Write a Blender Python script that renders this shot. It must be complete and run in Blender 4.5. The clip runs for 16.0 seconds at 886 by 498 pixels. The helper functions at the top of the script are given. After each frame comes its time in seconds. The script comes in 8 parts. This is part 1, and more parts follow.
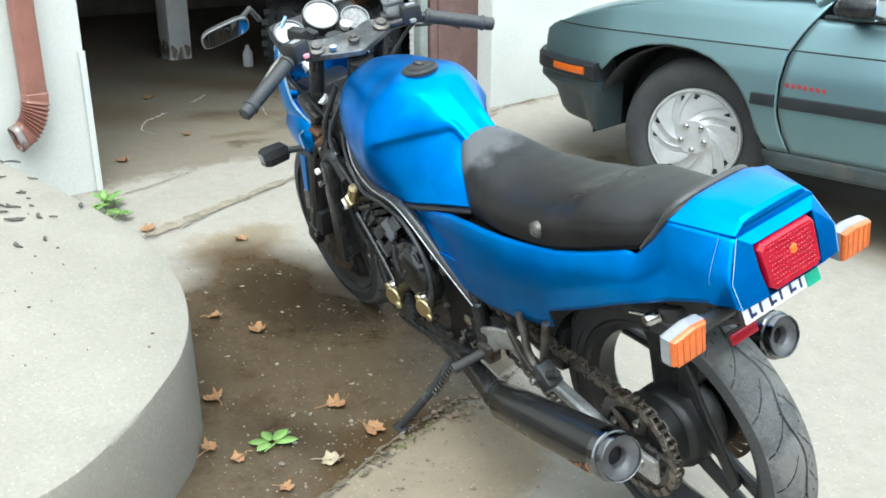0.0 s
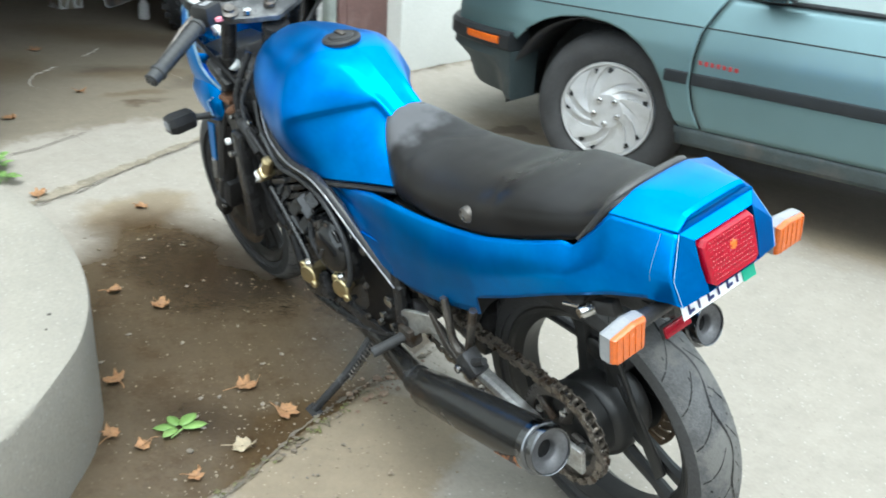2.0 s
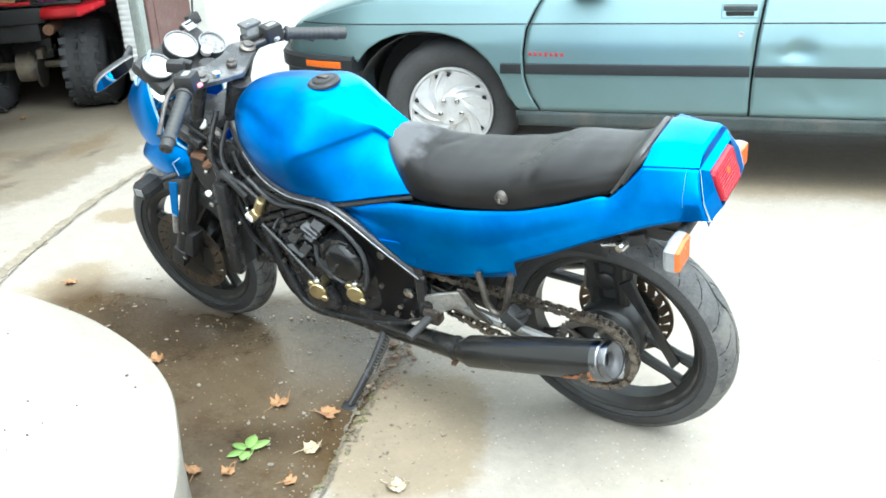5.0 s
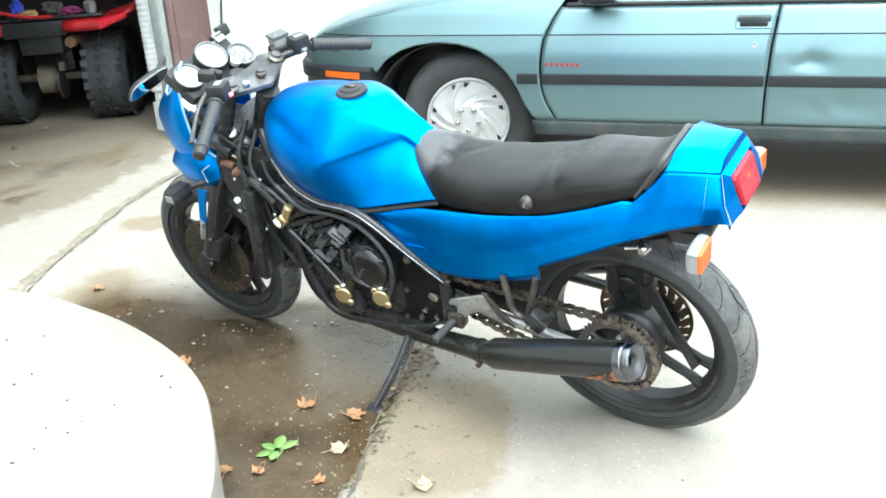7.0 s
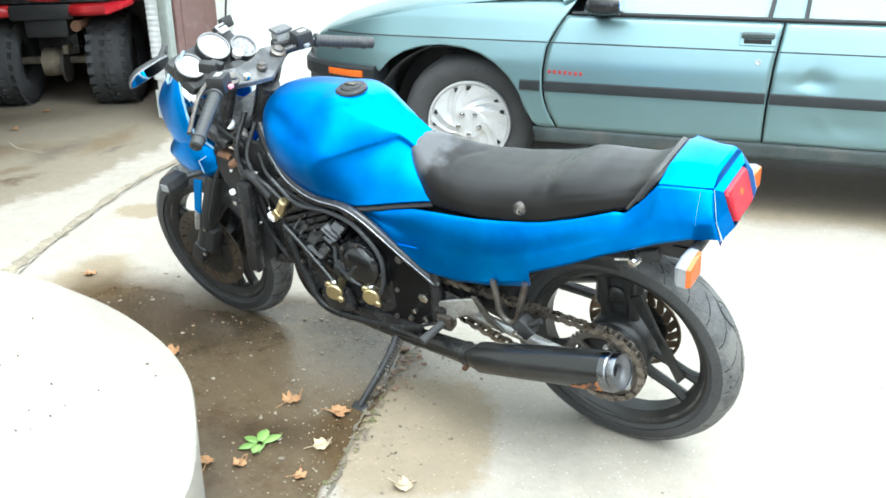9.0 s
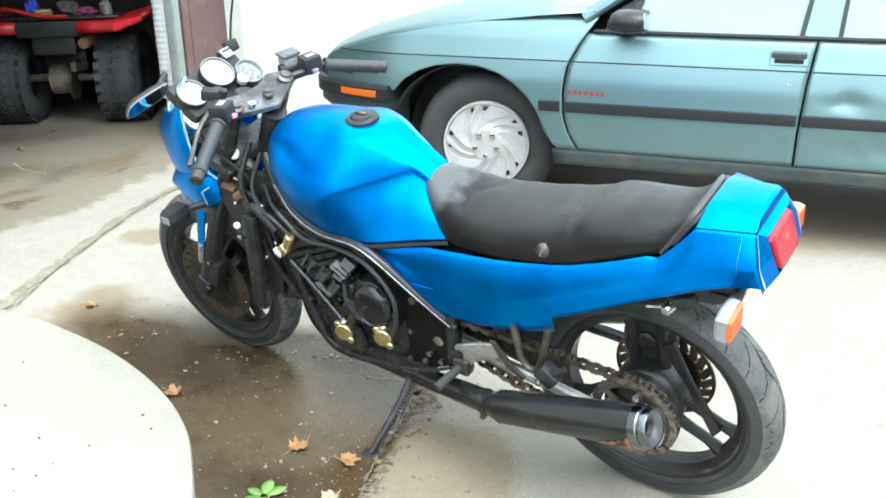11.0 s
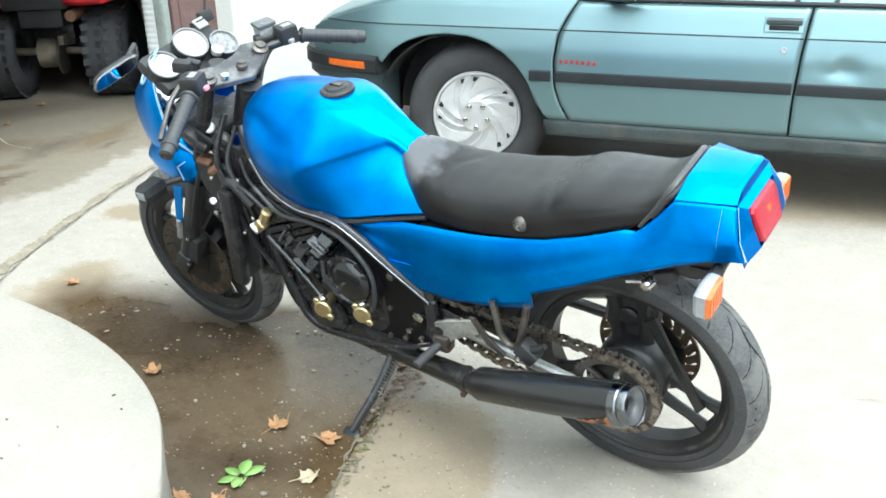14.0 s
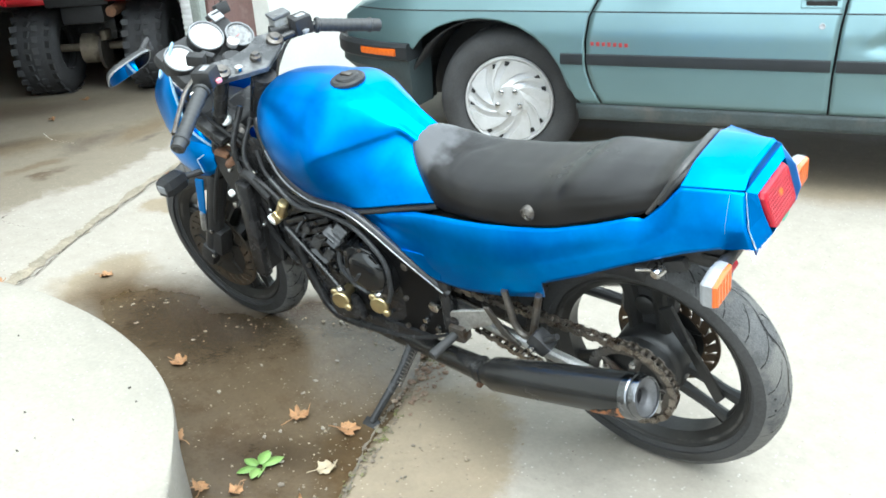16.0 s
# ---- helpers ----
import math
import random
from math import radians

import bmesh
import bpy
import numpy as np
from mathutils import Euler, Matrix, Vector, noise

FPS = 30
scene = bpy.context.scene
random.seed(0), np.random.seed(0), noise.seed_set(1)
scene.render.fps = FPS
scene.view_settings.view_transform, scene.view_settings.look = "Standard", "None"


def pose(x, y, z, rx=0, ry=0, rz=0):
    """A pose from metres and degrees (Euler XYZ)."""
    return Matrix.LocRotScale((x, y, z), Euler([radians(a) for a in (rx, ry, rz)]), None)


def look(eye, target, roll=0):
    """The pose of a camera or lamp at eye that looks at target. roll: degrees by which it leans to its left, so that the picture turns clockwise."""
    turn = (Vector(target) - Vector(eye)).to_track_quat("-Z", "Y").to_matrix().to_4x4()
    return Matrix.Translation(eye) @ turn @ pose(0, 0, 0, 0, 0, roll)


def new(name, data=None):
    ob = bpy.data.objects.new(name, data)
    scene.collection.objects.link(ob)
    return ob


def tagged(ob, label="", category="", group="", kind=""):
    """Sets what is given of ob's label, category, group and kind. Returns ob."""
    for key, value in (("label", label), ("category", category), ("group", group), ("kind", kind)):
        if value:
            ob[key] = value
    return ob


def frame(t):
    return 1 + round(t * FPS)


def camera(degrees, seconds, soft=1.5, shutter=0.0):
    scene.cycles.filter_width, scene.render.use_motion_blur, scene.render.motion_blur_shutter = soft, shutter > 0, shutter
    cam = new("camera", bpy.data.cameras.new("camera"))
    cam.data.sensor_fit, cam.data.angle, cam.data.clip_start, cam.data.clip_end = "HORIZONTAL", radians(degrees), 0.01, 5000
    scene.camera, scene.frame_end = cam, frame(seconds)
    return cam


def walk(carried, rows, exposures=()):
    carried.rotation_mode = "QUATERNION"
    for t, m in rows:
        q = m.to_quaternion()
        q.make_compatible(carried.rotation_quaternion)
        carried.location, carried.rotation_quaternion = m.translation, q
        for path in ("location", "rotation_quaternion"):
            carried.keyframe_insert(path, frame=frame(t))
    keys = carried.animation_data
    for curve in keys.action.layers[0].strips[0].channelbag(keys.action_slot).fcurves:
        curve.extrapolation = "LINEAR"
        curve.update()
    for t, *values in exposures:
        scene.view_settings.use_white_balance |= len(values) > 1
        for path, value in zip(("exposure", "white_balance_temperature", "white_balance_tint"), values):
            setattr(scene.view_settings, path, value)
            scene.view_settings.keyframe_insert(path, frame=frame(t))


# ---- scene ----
cam = camera(50.0, 16.0, soft=1.7, shutter=0.3)
PATH = [
    (0, (1.085, -1.434, 1.294), (-0.391, -0.446, 0.619), -0.07),
    (0.5, (1.087, -1.445, 1.300), (-0.399, -0.468, 0.631), 0.08),
    (1, (1.090, -1.449, 1.314), (-0.362, -0.436, 0.625), 2.07),
    (1.5, (1.077, -1.429, 1.305), (-0.353, -0.405, 0.585), 2.10),
    (2, (0.983, -1.428, 1.308), (-0.344, -0.291, 0.563), 3.32),
    (2.5, (0.776, -1.586, 1.336), (-0.348, -0.280, 0.534), -1.77),
    (3, (0.617, -1.622, 1.337), (-0.480, -0.274, 0.568), -3.70),
    (3.1, (0.599, -1.615, 1.337), (-0.513, -0.305, 0.524), -4.99),
    (5.3, (0.787, -2.170, 1.407), (-0.155, -0.681, 0.695), -3.51),
    (5.5, (0.784, -2.184, 1.405), (-0.177, -0.708, 0.692), -4.06),
    (6, (0.776, -2.192, 1.407), (-0.207, -0.723, 0.708), -3.61),
    (6.5, (0.776, -2.187, 1.412), (-0.199, -0.712, 0.716), -3.78),
    (7, (0.774, -2.192, 1.412), (-0.194, -0.712, 0.717), -3.77),
    (7.5, (0.777, -2.193, 1.411), (-0.173, -0.708, 0.702), -3.54),
    (8, (0.782, -2.201, 1.414), (-0.159, -0.707, 0.710), -2.20),
    (8.5, (0.785, -2.201, 1.412), (-0.181, -0.724, 0.708), -1.64),
    (9, (0.788, -2.187, 1.413), (-0.177, -0.703, 0.721), -0.95),
    (9.2, (0.793, -2.177, 1.418), (-0.186, -0.713, 0.706), -1.75),
    (11.3, (0.685, -2.008, 1.426), (-0.316, -0.537, 0.759), -1.03),
    (11.5, (0.700, -1.987, 1.423), (-0.320, -0.530, 0.754), -0.63),
    (12, (0.712, -1.979, 1.423), (-0.324, -0.542, 0.736), -1.56),
    (12.5, (0.713, -1.978, 1.421), (-0.299, -0.522, 0.739), -1.14),
    (13, (0.707, -1.977, 1.420), (-0.324, -0.533, 0.741), -1.16),
    (13.5, (0.705, -1.974, 1.414), (-0.316, -0.538, 0.702), -1.39),
    (14, (0.714, -1.965, 1.409), (-0.277, -0.516, 0.684), -1.74),
    (14.5, (0.721, -1.954, 1.407), (-0.252, -0.494, 0.676), -1.70),
    (15, (0.725, -1.942, 1.395), (-0.284, -0.525, 0.630), -1.58),
    (15.5, (0.748, -1.921, 1.407), (-0.305, -0.515, 0.682), -1.95),
    (16, (0.783, -1.885, 1.404), (-0.297, -0.512, 0.657), -4.01),
]
EXPOSURES = [(0.0, 1.26, 5800, 0), (1.5, 1.23, 5800, 0), (2.0, 1.16, 5800, 0), (2.5, 1.36, 5800, 0), (3.0, 1.76, 5800, 0), (5.3, 1.78, 5800, 0), (9.2, 1.78, 5800, 0), (11.3, 1.62, 5800, 0), (16.0, 1.57, 5800, 0)]
walk(cam, [(t, look(eye, target, roll)) for t, eye, target, roll in PATH], EXPOSURES)

# ---- world and light: bright overcast sky ----
world = bpy.data.worlds.new("sky")
scene.world = world
world.use_nodes = True
wt = world.node_tree
wt.nodes.clear()
wsky = wt.nodes.new("ShaderNodeTexSky")
wsky.sky_type = "NISHITA"
wsky.sun_disc = False
wsky.sun_elevation, wsky.sun_rotation = radians(62), radians(120)
wsky.air_density, wsky.dust_density = 1.0, 6.0
wgrey = wt.nodes.new("ShaderNodeHueSaturation")
wgrey.inputs["Saturation"].default_value = 0.35
wbg = wt.nodes.new("ShaderNodeBackground")
wbg.inputs["Strength"].default_value = 0.15
wout = wt.nodes.new("ShaderNodeOutputWorld")
wt.links.new(wsky.outputs[0], wgrey.inputs["Color"])
wcloud = wt.nodes.new("ShaderNodeMix")  # cloud cover, evenly bright
wcloud.data_type = "RGBA"
wcloud.inputs["Factor"].default_value = 0.6
wcloud.inputs["B"].default_value = (11.5, 11.6, 11.5, 1)
wt.links.new(wgrey.outputs[0], wcloud.inputs["A"])
wt.links.new(wcloud.outputs["Result"], wbg.inputs[0])
wt.links.new(wbg.outputs[0], wout.inputs[0])
sun = new("sun", bpy.data.lights.new("sun", "SUN"))
sun.data.energy, sun.data.angle, sun.data.color = 1.2, radians(45), (1.0, 0.97, 0.92)
sun.matrix_world = look((2.55, -1.45, 5.6), (0, 0, 0))


# ---- materials ----
def mat(name, color, rough=0.6, metal=0.0, vary=0.25, scale=8.0, fine=90.0, bump=0.15, tint=None, spec=0.5, coat=0.0, edges=None, coat_rough=0.25, even=False):
    """Base colour varied at two scales, with fine relief. tint: a second colour that comes in patches (edges: where)."""
    m = bpy.data.materials.new(name)
    m.use_nodes = True
    nt = m.node_tree
    N, L = nt.nodes, nt.links
    b = N["Principled BSDF"]
    tc = N.new("ShaderNodeTexCoord")
    n1 = N.new("ShaderNodeTexNoise")
    n1.inputs["Scale"].default_value, n1.inputs["Detail"].default_value, n1.inputs["Roughness"].default_value = scale, 8, 0.65
    n2 = N.new("ShaderNodeTexNoise")
    n2.inputs["Scale"].default_value, n2.inputs["Detail"].default_value = fine, 4
    L.new(tc.outputs["Object"], n1.inputs["Vector"])
    L.new(tc.outputs["Object"], n2.inputs["Vector"])
    r1 = N.new("ShaderNodeMapRange")
    r1.inputs[1].default_value, r1.inputs[2].default_value = 0.3, 0.7
    r1.inputs[3].default_value, r1.inputs[4].default_value = 1 - vary, 1 + vary
    L.new(n1.outputs[0], r1.inputs[0])
    r2 = N.new("ShaderNodeMapRange")
    r2.inputs[1].default_value, r2.inputs[2].default_value = 0.3, 0.7
    r2.inputs[3].default_value, r2.inputs[4].default_value = 1 - vary * 0.5, 1 + vary * 0.5
    L.new(n2.outputs[0], r2.inputs[0])
    mul = N.new("ShaderNodeMath")
    mul.operation = "MULTIPLY"
    L.new(r1.outputs[0], mul.inputs[0])
    L.new(r2.outputs[0], mul.inputs[1])
    mix = N.new("ShaderNodeMix")
    mix.data_type, mix.blend_type = "RGBA", "MULTIPLY"
    mix.inputs["Factor"].default_value = 1.0
    mix.inputs["A"].default_value = (*color, 1)
    L.new(mul.outputs[0], mix.inputs["B"])
    last = mix.outputs["Result"]
    if tint:
        n3 = N.new("ShaderNodeTexNoise")
        n3.inputs["Scale"].default_value, n3.inputs["Detail"].default_value, n3.inputs["Roughness"].default_value = scale * 0.6, 10, 0.7
        L.new(tc.outputs["Object"], n3.inputs["Vector"])
        r3 = N.new("ShaderNodeMapRange")
        lo, hi = edges or (0.52, 0.66)
        r3.inputs[1].default_value, r3.inputs[2].default_value = lo, hi
        L.new(n3.outputs[0], r3.inputs[0])
        mt = N.new("ShaderNodeMix")
        mt.data_type = "RGBA"
        L.new(r3.outputs[0], mt.inputs["Factor"])
        L.new(last, mt.inputs["A"])
        mt.inputs["B"].default_value = (*tint, 1)
        last = mt.outputs["Result"]
    L.new(last, b.inputs["Base Color"])
    rr = N.new("ShaderNodeMapRange")
    rr.inputs[1].default_value, rr.inputs[2].default_value = 0.3, 0.7
    rr.inputs[3].default_value, rr.inputs[4].default_value = max(0.02, rough - 0.1), min(1, rough + 0.1)
    L.new(n1.outputs[0], rr.inputs[0])
    if even:
        b.inputs["Roughness"].default_value = rough
    else:
        L.new(rr.outputs[0], b.inputs["Roughness"])
    b.inputs["Metallic"].default_value = metal
    b.inputs["Specular IOR Level"].default_value = spec
    b.inputs["Coat Weight"].default_value = coat
    b.inputs["Coat Roughness"].default_value = coat_rough
    if bump:
        bp = N.new("ShaderNodeBump")
        bp.inputs["Strength"].default_value, bp.inputs["Distance"].default_value = bump, 0.004
        L.new(n2.outputs[0], bp.inputs["Height"])
        L.new(bp.outputs[0], b.inputs["Normal"])
    return m


def glassy(name, color, rough=0.05, alpha=1.0, trans=0.0):
    m = bpy.data.materials.new(name)
    m.use_nodes = True
    b = m.node_tree.nodes["Principled BSDF"]
    b.inputs["Base Color"].default_value = (*color, 1)
    b.inputs["Roughness"].default_value = rough
    b.inputs["Transmission Weight"].default_value = trans
    b.inputs["Alpha"].default_value = alpha
    return m


BLUE = mat("blue_metallic_paint", (0.0, 0.214, 0.70), 0.31, 0.90, 0.14, 7, 900, 0.0, tint=(0.0, 0.135, 0.57), edges=(0.46, 0.72), spec=0.15, even=True)
SEATM = mat("black_vinyl", (0.025, 0.024, 0.024), 0.42, 0, 0.3, 12, 500, 0.25, tint=(0.05, 0.047, 0.045))


def worn_sheen_seat():
    """Black vinyl, with wear and sky sheen painted grey on the nose of the seat."""
    m = mat("worn_sheen_vinyl", (0.0085, 0.008, 0.008), 0.34, 0, 0.3, 9, 500, 0.12, tint=(0.014, 0.012, 0.0105), spec=0.22)
    N, L = m.node_tree.nodes, m.node_tree.links
    b = N["Principled BSDF"]
    under = b.inputs["Base Color"].links[0].from_socket
    tc = next(n for n in N if n.type == "TEX_COORD")
    sep = N.new("ShaderNodeSeparateXYZ")
    L.new(tc.outputs["Object"], sep.inputs[0])
    n = N.new("ShaderNodeTexNoise")
    n.inputs["Scale"].default_value, n.inputs["Detail"].default_value = 16, 5
    L.new(tc.outputs["Object"], n.inputs["Vector"])
    a = N.new("ShaderNodeMath")
    a.operation = "MULTIPLY_ADD"
    L.new(n.outputs[0], a.inputs[0])
    a.inputs[1].default_value = 0.20
    L.new(sep.outputs["X"], a.inputs[2])
    z = N.new("ShaderNodeMath")
    z.operation = "MULTIPLY_ADD"
    L.new(sep.outputs["Z"], z.inputs[0])
    z.inputs[1].default_value = 1.45
    L.new(a.outputs[0], z.inputs[2])
    r = N.new("ShaderNodeMapRange")
    r.inputs[1].default_value, r.inputs[2].default_value = 1.735, 1.790
    L.new(z.outputs[0], r.inputs[0])
    x = N.new("ShaderNodeMix")
    x.data_type = "RGBA"
    L.new(r.outputs[0], x.inputs["Factor"])
    L.new(under, x.inputs["A"])
    x.inputs["B"].default_value = (0.072, 0.073, 0.078, 1)
    L.new(x.outputs["Result"], b.inputs["Base Color"])
    return m


SEATSHEEN = worn_sheen_seat()
BLACK = mat("black_paint", (0.021, 0.021, 0.022), 0.24, 0.0, 0.4, 20, 200, 0.10, spec=0.32)
MATTE = mat("matt_black_plastic", (0.022, 0.022, 0.023), 0.42, 0, 0.3, 18, 260, 0.2, tint=(0.034, 0.034, 0.034), edges=(0.58, 0.75), spec=0.28)
RUBBER = mat("grey_black_rubber", (0.037, 0.037, 0.038), 0.66, 0, 0.3, 10, 160, 0.35, tint=(0.032, 0.031, 0.030), spec=0.35)
TREADM = mat("dusty_tread_rubber", (0.072, 0.073, 0.075), 0.7, 0, 0.4, 16, 240, 0.5, tint=(0.12, 0.118, 0.113), edges=(0.48, 0.58), spec=0.35)
QUADRUB = mat("dusty_knobbly_rubber", (0.042, 0.043, 0.046), 0.75, 0, 0.35, 10, 160, 0.35, tint=(0.046, 0.046, 0.046), spec=0.3)
RIMM = mat("dusty_black_rim", (0.011, 0.011, 0.011), 0.42, 0.1, 0.4, 14, 120, 0.12, tint=(0.020, 0.018, 0.016), edges=(0.58, 0.72))
CHROME = mat("dull_chrome", (0.55, 0.55, 0.55), 0.25, 1.0, 0.2, 30, 200, 0.05, tint=(0.3, 0.27, 0.24))
ALU = mat("oxidised_aluminium", (0.42, 0.42, 0.41), 0.45, 0.8, 0.35, 20, 150, 0.2, tint=(0.28, 0.26, 0.235))
GOLD = mat("gold_anodised_metal", (0.60, 0.50, 0.29), 0.36, 1.0, 0.15, 30, 200, 0.05)
RUST = mat("rusty_steel", (0.13, 0.065, 0.035), 0.85, 0.2, 0.45, 25, 150, 0.5, tint=(0.09, 0.05, 0.03))
STEEL = mat("dark_worn_steel", (0.12, 0.11, 0.10), 0.45, 0.8, 0.35, 30, 180, 0.2, tint=(0.07, 0.045, 0.03))
CHAINM = mat("greasy_chain_steel", (0.21, 0.185, 0.16), 0.30, 0.85, 0.4, 40, 300, 0.2, tint=(0.09, 0.06, 0.04))
AMBER = mat("amber_lens", (0.52, 0.105, 0.01), 0.2, 0, 0.2, 60, 300, 0.1, coat=0.4)
REDL = mat("red_lens", (0.28, 0.0012, 0.014), 0.18, 0, 0.15, 50, 260, 0.1, spec=0.35, coat=0.3)
GREYP = mat("grey_plastic", (0.22, 0.225, 0.235), 0.5, 0, 0.15, 20, 200, 0.1)
DIAL = mat("dial_face", (0.45, 0.435, 0.43), 0.3, 0, 0.15, 14, 200, 0.0, coat=0.4)
WHITE = mat("white_plastic", (0.75, 0.76, 0.76), 0.5, 0, 0.08, 12, 200, 0.1)
PLATEW = mat("plate_white", (0.8, 0.82, 0.84), 0.35, 0, 0.06, 20, 200, 0.0)
PLATEB = mat("plate_navy", (0.02, 0.03, 0.12), 0.4, 0, 0.1, 20, 200, 0.0)
PLATEG = mat("plate_green", (0.03, 0.35, 0.22), 0.4, 0, 0.1, 20, 200, 0.0)
PINK = mat("faded_red_switch", (0.75, 0.25, 0.30), 0.5, 0, 0.1, 20, 200, 0.0)
MIRRORM = glassy("mirror_glass", (0.7, 0.72, 0.75), 0.03)
MIRRORM.node_tree.nodes["Principled BSDF"].inputs["Metallic"].default_value = 1.0
TEAL = mat("teal_metallic_car_paint", (0.153, 0.237, 0.254), 0.40, 0.72, 0.04, 2, 5, 0.0, coat=0.30, coat_rough=0.22, even=True)
GREYTRIM = mat("charcoal_trim", (0.016, 0.018, 0.020), 0.5, 0, 0.2, 12, 200, 0.1, spec=0.3)
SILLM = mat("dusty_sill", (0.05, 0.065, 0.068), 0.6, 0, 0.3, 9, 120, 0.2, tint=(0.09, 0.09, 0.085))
CAPW = mat("silver_wheel_cover", (0.46, 0.46, 0.46), 0.38, 0.35, 0.08, 20, 200, 0.05, tint=(0.38, 0.37, 0.35))
REDT = mat("red_letter", (0.30, 0.032, 0.036), 0.5, 0, 0.2, 60, 200, 0.0)
GLASS = glassy("car_glass", (0.35, 0.42, 0.42), 0.02, 0.55)
CLEAR = glassy("clear_lens", (0.85, 0.87, 0.88), 0.05, 0.45)
UPHOL = mat("grey_cloth", (0.22, 0.22, 0.23), 0.9, 0, 0.15, 20, 200, 0.2)
WALLM = mat("white_stucco", (0.49, 0.495, 0.465), 0.85, 0, 0.07, 2.5, 60, 0.4, tint=(0.50, 0.50, 0.46), edges=(0.60, 0.75))
BROWNP = mat("brown_painted_wood", (0.11, 0.062, 0.055), 0.6, 0, 0.2, 9, 90, 0.25, tint=(0.15, 0.10, 0.09))
SPOUTM = mat("brown_painted_metal", (0.225, 0.10, 0.075), 0.42, 0.1, 0.12, 8, 120, 0.08, tint=(0.27, 0.14, 0.11), edges=(0.6, 0.75))
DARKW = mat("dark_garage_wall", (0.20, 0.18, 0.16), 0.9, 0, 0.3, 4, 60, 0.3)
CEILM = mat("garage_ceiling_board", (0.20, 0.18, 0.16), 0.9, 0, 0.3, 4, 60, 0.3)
POSTM = mat("chipped_white_post", (0.62, 0.63, 0.62), 0.8, 0, 0.1, 9, 90, 0.3, tint=(0.30, 0.27, 0.22), edges=(0.60, 0.64))
GREYW = mat("grey_painted_metal_track", (0.30, 0.33, 0.31), 0.5, 0.3, 0.2, 10, 90, 0.15)
ATVRED = mat("red_plastic", (0.36, 0.014, 0.018), 0.35, 0, 0.15, 8, 120, 0.05)
MUD = mat("dusty_metal", (0.16, 0.135, 0.10), 0.7, 0.3, 0.35, 16, 120, 0.3)
LEAFD = mat("dead_leaf", (0.29, 0.155, 0.070), 0.7, 0, 0.4, 30, 200, 0.3, tint=(0.22, 0.105, 0.045))
LEAFP = mat("pale_leaf", (0.33, 0.27, 0.18), 0.7, 0, 0.25, 30, 200, 0.3)
LEAFG = mat("green_leaf", (0.15, 0.26, 0.065), 0.5, 0, 0.3, 30, 200, 0.2, tint=(0.21, 0.31, 0.10))
STONEM = mat("pale_pebble", (0.23, 0.20, 0.165), 0.8, 0, 0.5, 30, 200, 0.3)
BARKM = mat("dark_debris", (0.07, 0.062, 0.055), 0.9, 0, 0.3, 30, 200, 0.3)
STOOPM = mat("pale_aggregate_concrete", (0.238, 0.219, 0.184), 0.9, 0, 0.13, 3, 110, 0.5, tint=(0.228, 0.208, 0.174), edges=(0.50, 0.75))


def speckled(m, scale, lo, hi, color):
    """Scattered dark grains on a surface."""
    N, L = m.node_tree.nodes, m.node_tree.links
    b = N["Principled BSDF"]
    under = b.inputs["Base Color"].links[0].from_socket
    tc = next(n for n in N if n.type == "TEX_COORD")
    v = N.new("ShaderNodeTexVoronoi")
    v.inputs["Scale"].default_value = scale
    L.new(tc.outputs["Object"], v.inputs["Vector"])
    sp = N.new("ShaderNodeSeparateColor")
    L.new(v.outputs["Color"], sp.inputs[0])
    pick = N.new("ShaderNodeMath")
    pick.operation = "LESS_THAN"
    L.new(sp.outputs[0], pick.inputs[0])
    pick.inputs[1].default_value = 0.13
    r = N.new("ShaderNodeMapRange")
    r.inputs[1].default_value, r.inputs[2].default_value = hi, lo
    L.new(v.outputs["Distance"], r.inputs[0])
    f = N.new("ShaderNodeMath")
    f.operation = "MULTIPLY"
    L.new(pick.outputs[0], f.inputs[0])
    L.new(r.outputs[0], f.inputs[1])
    x = N.new("ShaderNodeMix")
    x.data_type = "RGBA"
    L.new(f.outputs[0], x.inputs["Factor"])
    L.new(under, x.inputs["A"])
    x.inputs["B"].default_value = (*color, 1)
    L.new(x.outputs["Result"], b.inputs["Base Color"])


speckled(BROWNP, 11, 0.04, 0.16, (0.42, 0.36, 0.32))
speckled(STOOPM, 130, 0.10, 0.36, (0.20, 0.185, 0.155))
speckled(STOOPM, 120, 0.15, 0.40, (0.31, 0.295, 0.26))


